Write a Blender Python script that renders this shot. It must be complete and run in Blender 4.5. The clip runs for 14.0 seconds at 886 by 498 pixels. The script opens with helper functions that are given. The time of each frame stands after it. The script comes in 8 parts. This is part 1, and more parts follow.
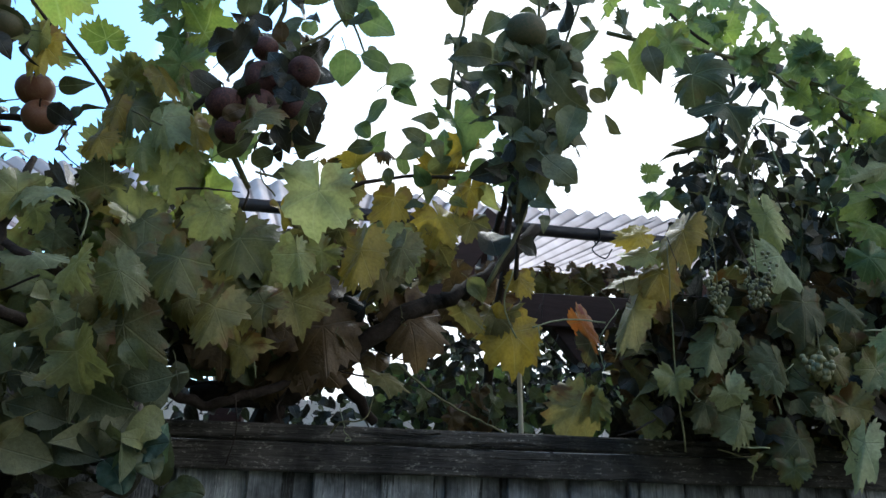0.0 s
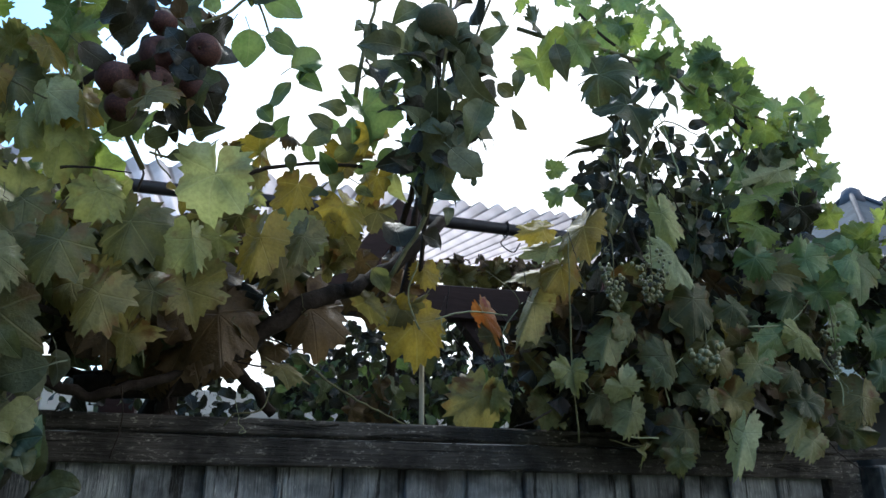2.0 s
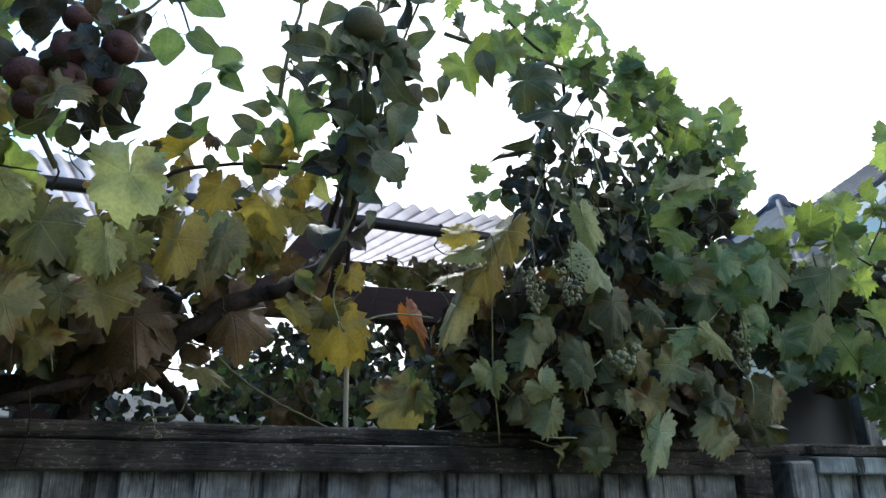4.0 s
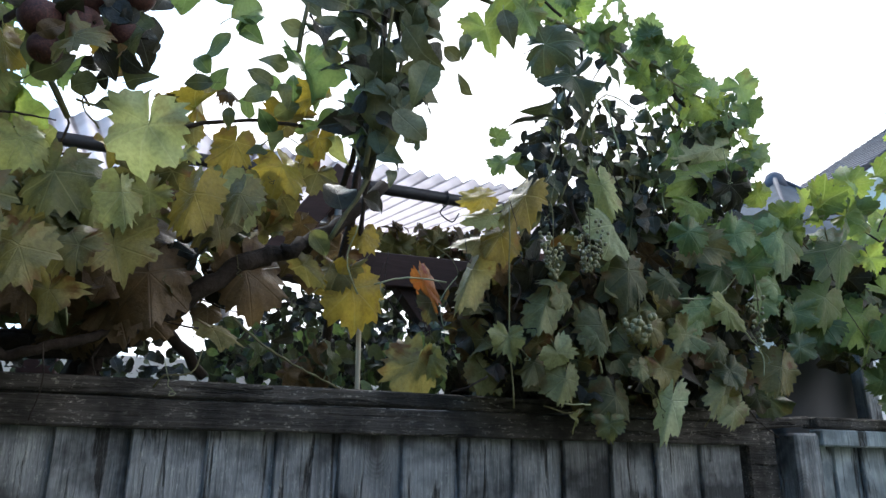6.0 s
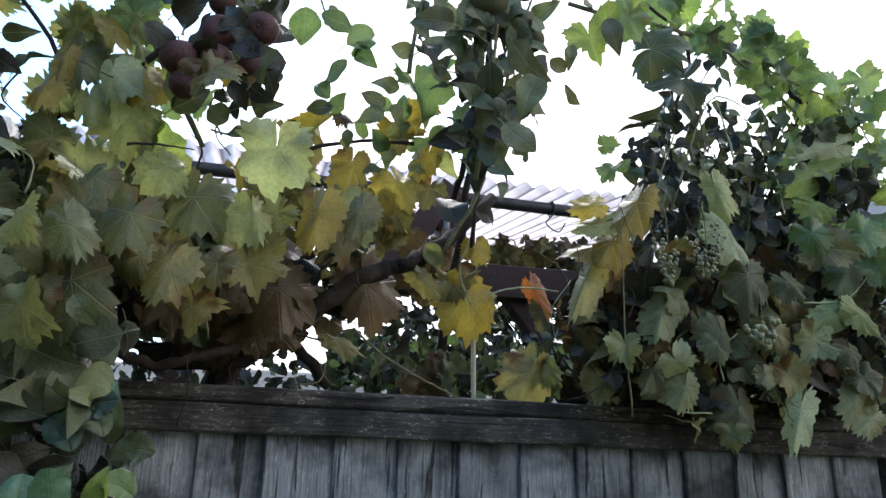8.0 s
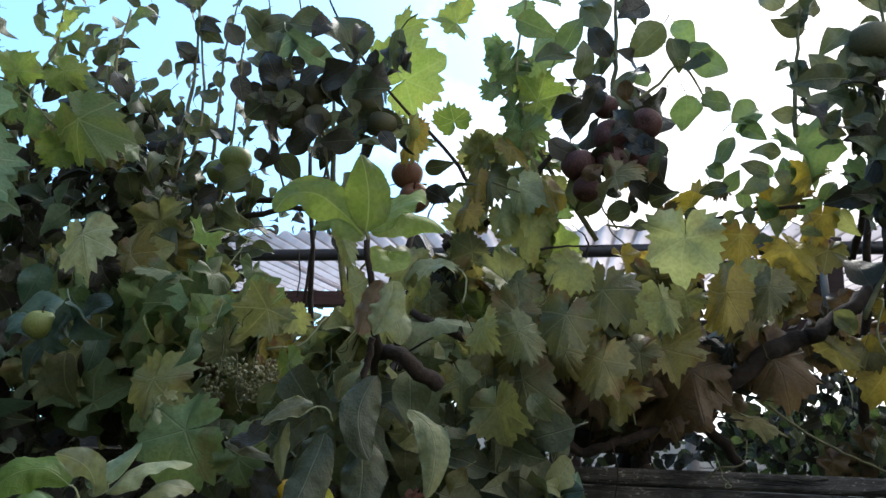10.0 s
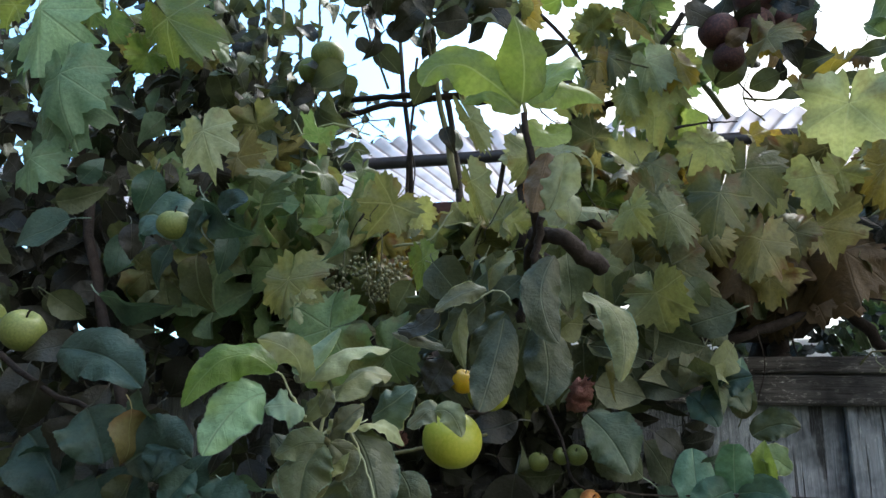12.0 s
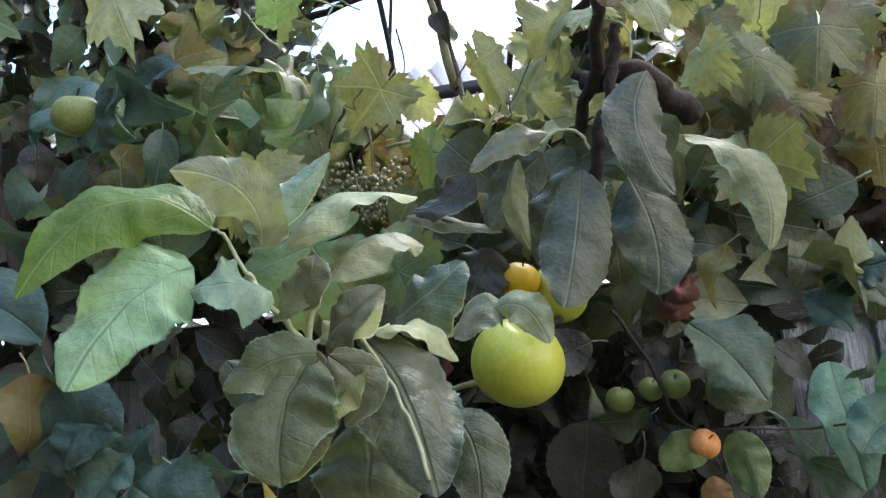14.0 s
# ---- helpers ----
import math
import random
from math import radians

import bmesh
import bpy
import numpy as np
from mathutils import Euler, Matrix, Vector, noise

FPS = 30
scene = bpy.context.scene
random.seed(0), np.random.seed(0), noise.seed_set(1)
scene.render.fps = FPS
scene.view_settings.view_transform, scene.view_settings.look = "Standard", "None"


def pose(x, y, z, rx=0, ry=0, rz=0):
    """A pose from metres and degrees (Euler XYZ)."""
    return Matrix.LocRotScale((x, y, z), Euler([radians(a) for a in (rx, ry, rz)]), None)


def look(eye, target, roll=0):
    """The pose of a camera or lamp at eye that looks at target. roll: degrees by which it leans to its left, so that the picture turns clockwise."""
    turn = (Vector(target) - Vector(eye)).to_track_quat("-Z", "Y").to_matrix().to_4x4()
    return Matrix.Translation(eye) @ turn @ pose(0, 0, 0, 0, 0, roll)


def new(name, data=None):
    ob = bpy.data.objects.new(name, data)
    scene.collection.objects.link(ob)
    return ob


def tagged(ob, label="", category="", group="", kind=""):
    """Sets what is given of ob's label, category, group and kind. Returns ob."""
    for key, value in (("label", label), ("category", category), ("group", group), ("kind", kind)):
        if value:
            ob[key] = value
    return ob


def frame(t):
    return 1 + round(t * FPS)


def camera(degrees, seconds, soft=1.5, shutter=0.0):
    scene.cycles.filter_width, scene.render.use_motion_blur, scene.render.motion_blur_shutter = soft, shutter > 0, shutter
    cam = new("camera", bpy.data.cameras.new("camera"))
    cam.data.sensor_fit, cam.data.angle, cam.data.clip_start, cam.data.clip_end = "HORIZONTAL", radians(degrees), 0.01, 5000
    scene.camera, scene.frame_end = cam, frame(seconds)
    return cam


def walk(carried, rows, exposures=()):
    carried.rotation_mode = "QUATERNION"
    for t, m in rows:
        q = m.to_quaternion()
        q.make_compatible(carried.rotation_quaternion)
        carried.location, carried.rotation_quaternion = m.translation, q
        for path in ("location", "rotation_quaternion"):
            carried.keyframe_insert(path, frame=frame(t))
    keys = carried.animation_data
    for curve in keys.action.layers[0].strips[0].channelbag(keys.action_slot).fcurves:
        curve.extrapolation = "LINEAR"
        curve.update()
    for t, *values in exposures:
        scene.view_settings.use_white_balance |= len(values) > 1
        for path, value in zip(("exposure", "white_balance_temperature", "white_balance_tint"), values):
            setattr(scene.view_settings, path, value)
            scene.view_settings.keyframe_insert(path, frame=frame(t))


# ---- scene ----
cam = camera(63.0, 14.0)
PATH = [
    (0, (0.259, -0.219, 1.588), (0.582, 1.636, 2.261), 1.4),
    (0.5, (0.297, -0.212, 1.591), (0.742, 1.625, 2.246), 1.1),
    (1, (0.285, -0.205, 1.587), (0.781, 1.618, 2.242), 1.6),
    (1.5, (0.28, -0.207, 1.587), (0.816, 1.604, 2.245), 1.7),
    (2, (0.291, -0.216, 1.591), (0.837, 1.594, 2.245), 0.6),
    (2.5, (0.306, -0.224, 1.586), (0.927, 1.56, 2.243), 0.0),
    (3, (0.327, -0.243, 1.593), (0.996, 1.521, 2.258), -0.3),
    (3.2, (0.339, -0.25, 1.594), (1.022, 1.509, 2.257), -0.5),
    (5.3, (0.303, -0.217, 1.589), (0.973, 1.558, 2.223), 0.1),
    (5.5, (0.285, -0.211, 1.588), (0.927, 1.575, 2.218), 0.5),
    (6, (0.285, -0.193, 1.578), (1.008, 1.577, 2.163), 0.6),
    (6.5, (0.313, -0.183, 1.571), (1.061, 1.584, 2.136), -0.1),
    (7, (0.337, -0.19, 1.567), (1.145, 1.541, 2.159), -0.3),
    (7.5, (0.327, -0.189, 1.562), (1.09, 1.566, 2.141), 0.4),
    (8, (0.25, -0.21, 1.563), (0.708, 1.637, 2.179), 1.4),
    (8.5, (0.14, -0.224, 1.575), (0.244, 1.668, 2.217), 1.7),
    (9, (0.077, -0.263, 1.6), (-0.037, 1.595, 2.332), 1.4),
    (9.2, (0.068, -0.281, 1.602), (-0.106, 1.569, 2.341), 2.0),
    (11.3, (-0.124, -0.276, 1.585), (-0.565, 1.551, 2.269), 2.7),
    (11.5, (-0.147, -0.261, 1.595), (-0.587, 1.601, 2.175), 1.8),
    (11.7, (-0.151, -0.248, 1.591), (-0.612, 1.605, 2.185), 1.4),
    (12, (-0.169, -0.215, 1.562), (-0.624, 1.663, 2.077), 1.5),
    (12.5, (-0.134, -0.168, 1.521), (-0.664, 1.711, 1.959), 1.7),
    (13, (-0.155, -0.089, 1.523), (-0.727, 1.787, 1.917), 1.3),
    (13.5, (-0.243, -0.015, 1.551), (-0.68, 1.875, 2.036), -2.7),
    (14, (-0.299, 0.105, 1.521), (-0.702, 2.006, 1.996), -3.9),
]
EXPOSURES = [(0, 0.0, 6050, 8), (3, 0.22, 6080, 9), (5.5, 0.38, 6180, 11), (7.5, 0.66, 6220, 15), (9, 0.5, 6300, 13), (11.5, -0.02, 6600, 11), (11.7, 0.34, 6500, 11), (12, 0.66, 6350, 10), (12.5, 1.1, 6300, 10), (13, 1.56, 6350, 14), (14, 1.38, 6300, 18)]
walk(cam, [(t, look(eye, target, roll)) for t, eye, target, roll in PATH], EXPOSURES)


# ---- sky and light ----
sky_world = bpy.data.worlds.new("overcast_sky")
scene.world = sky_world
sky_world.use_nodes = True
wn, wl = sky_world.node_tree.nodes, sky_world.node_tree.links
wn.clear()
w_out = wn.new("ShaderNodeOutputWorld")
w_bg = wn.new("ShaderNodeBackground")
w_sky = wn.new("ShaderNodeTexSky")
w_sky.sky_type = "NISHITA"
w_sky.sun_disc = False
w_sky.sun_elevation = radians(56)
w_sky.sun_rotation = radians(25)
w_gain = wn.new("ShaderNodeMix")
w_gain.data_type, w_gain.blend_type = "RGBA", "MULTIPLY"
w_gain.inputs[0].default_value = 1.0
w_gain.inputs[7].default_value = (0.25, 0.35, 0.36, 1)
w_co = wn.new("ShaderNodeTexCoord")
w_noise = wn.new("ShaderNodeTexNoise")
w_noise.inputs["Scale"].default_value = 3.2
w_noise.inputs["Detail"].default_value = 5.0
w_noise.inputs["Roughness"].default_value = 0.5
w_dot = wn.new("ShaderNodeVectorMath")
w_dot.operation = "DOT_PRODUCT"
w_dot.inputs[1].default_value = (0.62, 0.1, -0.28)
w_add = wn.new("ShaderNodeMath")
w_add.operation = "MULTIPLY_ADD"
w_add.inputs[1].default_value = 1.1
w_ramp = wn.new("ShaderNodeMapRange")
w_ramp.inputs["From Min"].default_value = 0.37
w_ramp.inputs["From Max"].default_value = 0.58
w_mix = wn.new("ShaderNodeMix")
w_mix.data_type = "RGBA"
w_mix.inputs[7].default_value = (1.75, 1.76, 1.78, 1)
wl.new(w_co.outputs["Generated"], w_noise.inputs["Vector"])
wl.new(w_co.outputs["Generated"], w_dot.inputs[0])
wl.new(w_noise.outputs["Fac"], w_add.inputs[0])
wl.new(w_dot.outputs["Value"], w_add.inputs[2])
wl.new(w_add.outputs[0], w_ramp.inputs["Value"])
wl.new(w_sky.outputs["Color"], w_gain.inputs[6])
wl.new(w_gain.outputs[2], w_mix.inputs[6])
wl.new(w_ramp.outputs[0], w_mix.inputs[0])
wl.new(w_mix.outputs[2], w_bg.inputs["Color"])
w_bg.inputs["Strength"].default_value = 1.0
wl.new(w_bg.outputs[0], w_out.inputs["Surface"])

sun_data = bpy.data.lights.new("sun", "SUN")
sun_data.energy, sun_data.angle, sun_data.color = 3.0, radians(16), (1.0, 0.96, 0.9)
sun = new("sun", sun_data)
sun.matrix_world = look((2.2, 6.0, 9.4), (0.3, 1.2, 1.6))


# ---- materials ----
def material(name):
    m = bpy.data.materials.new(name)
    m.use_nodes = True
    m.node_tree.nodes.clear()
    return m, m.node_tree.nodes, m.node_tree.links


def node(nodes, kind, **values):
    n = nodes.new(kind)
    for key, value in values.items():
        n.inputs[key.replace("_", " ")].default_value = value
    return n


def maths(nodes, links, op, a, b=None, c=None):
    n = nodes.new("ShaderNodeMath")
    n.operation = op
    for i, v in enumerate((a, b, c)):
        if v is None:
            continue
        if isinstance(v, (int, float)):
            n.inputs[i].default_value = v
        else:
            links.new(v, n.inputs[i])
    return n.outputs[0]


def blend(nodes, links, fac, a, b, mode="MIX"):
    n = nodes.new("ShaderNodeMix")
    n.data_type, n.blend_type = "RGBA", mode
    for i, v in ((0, fac), (6, a), (7, b)):
        if isinstance(v, (int, float)):
            n.inputs[i].default_value = v
        elif isinstance(v, tuple):
            n.inputs[i].default_value = (*v, 1)
        else:
            links.new(v, n.inputs[i])
    return n.outputs[2]


def span(nodes, links, value, lo, hi, a=0.0, b=1.0):
    n = nodes.new("ShaderNodeMapRange")
    links.new(value, n.inputs["Value"])
    for key, v in (("From Min", lo), ("From Max", hi), ("To Min", a), ("To Max", b)):
        n.inputs[key].default_value = v
    return n.outputs[0]


def chance(nodes, links):
    """A random number for each object and each loose piece."""
    info, geo = nodes.new("ShaderNodeObjectInfo"), nodes.new("ShaderNodeNewGeometry")
    total = maths(nodes, links, "ADD", info.outputs["Random"], geo.outputs["Random Per Island"])
    return maths(nodes, links, "FRACT", total)


def leaf_material(name, base, other, vein, edge, lobed, glow=0.35, spots=0.25, gloss=0.55):
    """A leaf: two greens, lighter veins, a browning rim and blotches; light shines through it."""
    m, n, l = material(name)
    uv = n.new("ShaderNodeUVMap")
    sep = n.new("ShaderNodeSeparateXYZ")
    l.new(uv.outputs[0], sep.inputs[0])
    x, y = maths(n, l, "SUBTRACT", sep.outputs[0], 0.5), maths(n, l, "SUBTRACT", sep.outputs[1], 0.5)
    ax = maths(n, l, "ABSOLUTE", x)
    geo = n.new("ShaderNodeNewGeometry")
    big = node(n, "ShaderNodeTexNoise", Scale=22.0, Detail=3.0)
    small = node(n, "ShaderNodeTexNoise", Scale=140.0, Detail=4.0)
    l.new(geo.outputs["Position"], big.inputs["Vector"])
    l.new(geo.outputs["Position"], small.inputs["Vector"])
    if lobed:
        yy = maths(n, l, "ADD", y, 0.28)
        near = None
        for deg in (0, 50, 103):
            c, s = math.cos(radians(deg)), math.sin(radians(deg))
            across = maths(n, l, "ABSOLUTE", maths(n, l, "SUBTRACT", maths(n, l, "MULTIPLY", ax, c), maths(n, l, "MULTIPLY", yy, s)))
            along = maths(n, l, "ADD", maths(n, l, "MULTIPLY", ax, s), maths(n, l, "MULTIPLY", yy, c))
            behind = maths(n, l, "MULTIPLY", maths(n, l, "LESS_THAN", along, 0.0), 1.0)
            d = maths(n, l, "ADD", across, behind)
            near = d if near is None else maths(n, l, "MINIMUM", near, d)
        side = maths(n, l, "ABSOLUTE", maths(n, l, "SINE", maths(n, l, "ADD", maths(n, l, "MULTIPLY", near, 38.0), maths(n, l, "ADD", maths(n, l, "MULTIPLY", yy, 34.0), maths(n, l, "MULTIPLY", big.outputs["Fac"], 9.0)))))
    else:
        near = ax
        side = maths(n, l, "ABSOLUTE", maths(n, l, "SINE", maths(n, l, "ADD", maths(n, l, "SUBTRACT", maths(n, l, "MULTIPLY", y, 22.0), maths(n, l, "MULTIPLY", ax, 20.0)), maths(n, l, "MULTIPLY", big.outputs["Fac"], 5.0))))
    main = span(n, l, near, 0.004, 0.016, 1.0, 0.0)
    fine = span(n, l, side, 0.0, 0.25, 0.2 if lobed else 0.12, 0.0)
    veins = maths(n, l, "MAXIMUM", main, fine)
    r = chance(n, l)
    mix = maths(n, l, "ADD", maths(n, l, "MULTIPLY", r, 0.6), span(n, l, big.outputs["Fac"], 0.35, 0.65, -0.15, 0.45))
    col = blend(n, l, mix, base, other)
    grain = maths(n, l, "MULTIPLY", span(n, l, small.outputs["Fac"], 0.3, 0.7, 0.84, 1.16), span(n, l, maths(n, l, "FRACT", maths(n, l, "MULTIPLY", r, 7.31)), 0.0, 1.0, 0.58, 1.34))
    gcol = n.new("ShaderNodeCombineColor")
    for i in range(3):
        l.new(grain, gcol.inputs[i])
    col = blend(n, l, 1.0, col, gcol.outputs[0], "MULTIPLY")
    col = blend(n, l, maths(n, l, "MULTIPLY", veins, 0.34 if lobed else 0.4), col, vein)
    rim = maths(n, l, "POWER", maths(n, l, "ADD", maths(n, l, "POWER", ax, 2.0), maths(n, l, "POWER", y, 2.0)), 0.5)
    wear = maths(n, l, "MULTIPLY", span(n, l, rim, 0.3, 0.52), span(n, l, big.outputs["Fac"], 0.52, 0.62))
    blot = span(n, l, small.outputs["Fac"], 0.66, 0.72)
    wear = maths(n, l, "MAXIMUM", maths(n, l, "MULTIPLY", wear, min(1.0, spots * 2.2)), maths(n, l, "MULTIPLY", blot, spots))
    col = blend(n, l, wear, col, edge)
    bump = node(n, "ShaderNodeBump", Strength=0.6, Distance=0.006)
    height = maths(n, l, "ADD", maths(n, l, "MULTIPLY", veins, -0.5), maths(n, l, "MULTIPLY", small.outputs["Fac"], 0.6))
    l.new(height, bump.inputs["Height"])
    body = node(n, "ShaderNodeBsdfPrincipled", Roughness=gloss)
    body.inputs["Specular IOR Level"].default_value = 0.3 if lobed else 0.34
    l.new(col, body.inputs["Base Color"])
    l.new(bump.outputs[0], body.inputs["Normal"])
    thin = n.new("ShaderNodeBsdfTranslucent")
    l.new(blend(n, l, 1.0, col, (1.4, 1.42, 0.98), "MULTIPLY"), thin.inputs["Color"])
    both = node(n, "ShaderNodeMixShader", Fac=glow)
    l.new(body.outputs[0], both.inputs[1])
    l.new(thin.outputs[0], both.inputs[2])
    out = n.new("ShaderNodeOutputMaterial")
    l.new(both.outputs[0], out.inputs["Surface"])
    return m


def rough_material(name, base, other, scale, stretch=(1, 1, 1), rough=0.8, bump=0.3, third=None, spec=0.3):
    """A plain rough surface: two colours by noise that may be stretched, a third in patches."""
    m, n, l = material(name)
    co = n.new("ShaderNodeTexCoord")
    mp = n.new("ShaderNodeMapping")
    mp.inputs["Scale"].default_value = stretch
    info = n.new("ShaderNodeObjectInfo")
    shift = n.new("ShaderNodeVectorMath")
    shift.operation = "ADD"
    l.new(co.outputs["Object"], shift.inputs[0])
    jump = maths(n, l, "MULTIPLY", info.outputs["Random"], 37.0)
    l.new(jump, shift.inputs[1])
    l.new(shift.outputs[0], mp.inputs["Vector"])
    fine = node(n, "ShaderNodeTexNoise", Scale=scale, Detail=7.0, Roughness=0.62)
    l.new(mp.outputs[0], fine.inputs["Vector"])
    wide = node(n, "ShaderNodeTexNoise", Scale=scale * 0.13, Detail=3.0)
    l.new(shift.outputs[0], wide.inputs["Vector"])
    f = maths(n, l, "ADD", span(n, l, fine.outputs["Fac"], 0.3, 0.7, 0.0, 0.75), span(n, l, wide.outputs["Fac"], 0.3, 0.7, -0.15, 0.35))
    col = blend(n, l, f, base, other)
    if third:
        patch = maths(n, l, "MULTIPLY", span(n, l, wide.outputs["Fac"], 0.52, 0.66), span(n, l, fine.outputs["Fac"], 0.45, 0.6))
        col = blend(n, l, patch, col, third)
    tone = span(n, l, info.outputs["Random"], 0.0, 1.0, 0.78, 1.2)
    tcol = n.new("ShaderNodeCombineColor")
    for i in range(3):
        l.new(tone, tcol.inputs[i])
    col = blend(n, l, 1.0, col, tcol.outputs[0], "MULTIPLY")
    bp = node(n, "ShaderNodeBump", Strength=bump, Distance=0.006)
    l.new(fine.outputs["Fac"], bp.inputs["Height"])
    body = node(n, "ShaderNodeBsdfPrincipled", Roughness=rough)
    body.inputs["Specular IOR Level"].default_value = spec
    l.new(col, body.inputs["Base Color"])
    l.new(bp.outputs[0], body.inputs["Normal"])
    out = n.new("ShaderNodeOutputMaterial")
    l.new(body.outputs[0], out.inputs["Surface"])
    return m


BROWN = (0.12, 0.055, 0.02)
TONES = {
    # tone: base, other, vein, rim, glow, spots
    "G": ((0.055, 0.069, 0.034), (0.096, 0.112, 0.056), (0.16, 0.19, 0.11), BROWN, 0.2, 0.12),
    "M": ((0.095, 0.155, 0.062), (0.17, 0.232, 0.098), (0.23, 0.28, 0.15), BROWN, 0.34, 0.18),
    "L": ((0.15, 0.215, 0.052), (0.235, 0.29, 0.085), (0.31, 0.37, 0.18), BROWN, 0.48, 0.1),
    "Y": ((0.19, 0.14, 0.022), (0.31, 0.24, 0.046), (0.36, 0.3, 0.11), (0.17, 0.1, 0.035), 0.34, 0.4),
    "O": ((0.13, 0.12, 0.046), (0.23, 0.2, 0.08), (0.3, 0.28, 0.14), BROWN, 0.32, 0.4),
    "B": ((0.085, 0.055, 0.03), (0.15, 0.1, 0.05), (0.16, 0.11, 0.06), (0.05, 0.025, 0.012), 0.2, 0.6),
    "P": ((0.25, 0.285, 0.15), (0.36, 0.385, 0.22), (0.42, 0.45, 0.3), BROWN, 0.36, 0.12),
    # D: dark leaves, shade inside the plants put into the colour
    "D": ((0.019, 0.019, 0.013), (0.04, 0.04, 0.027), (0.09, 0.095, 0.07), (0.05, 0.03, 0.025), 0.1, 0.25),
    "E": ((0.06, 0.135, 0.085), (0.12, 0.205, 0.13), (0.24, 0.33, 0.22), BROWN, 0.25, 0.06),
    "N": ((0.12, 0.21, 0.034), (0.18, 0.28, 0.055), (0.26, 0.36, 0.13), BROWN, 0.45, 0.06),
    # F: darker copy of E, mostly lower left, shade put into the colour
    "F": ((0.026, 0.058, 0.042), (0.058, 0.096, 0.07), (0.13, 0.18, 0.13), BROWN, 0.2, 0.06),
    "K": ((0.175, 0.195, 0.076), (0.28, 0.29, 0.12), (0.32, 0.33, 0.18), BROWN, 0.34, 0.2),
    "R": ((0.3, 0.095, 0.024), (0.17, 0.13, 0.045), (0.27, 0.18, 0.07), (0.2, 0.03, 0.015), 0.3, 0.5),
    "A": ((0.095, 0.108, 0.048), (0.185, 0.195, 0.088), (0.26, 0.26, 0.15), BROWN, 0.3, 0.25),
    "S": ((0.095, 0.102, 0.055), (0.178, 0.182, 0.1), (0.24, 0.25, 0.18), BROWN, 0.2, 0.1),
    "H": ((0.066, 0.083, 0.044), (0.124, 0.142, 0.078), (0.2, 0.23, 0.16), BROWN, 0.2, 0.08),
    "U": ((0.13, 0.225, 0.125), (0.2, 0.31, 0.17), (0.3, 0.4, 0.24), BROWN, 0.35, 0.08),
    "T": ((0.075, 0.126, 0.08), (0.145, 0.205, 0.13), (0.27, 0.33, 0.22), BROWN, 0.25, 0.08),
}
LEAF_MATS = {}
for lobed in (True, False):
    for tone, (c1, c2, c3, c4, glow, spots) in TONES.items():
        LEAF_MATS[lobed, tone] = leaf_material(("vine_leaf_" if lobed else "apple_leaf_") + tone, c1, c2, c3, c4, lobed, glow, spots, 0.45 if lobed else 0.48)



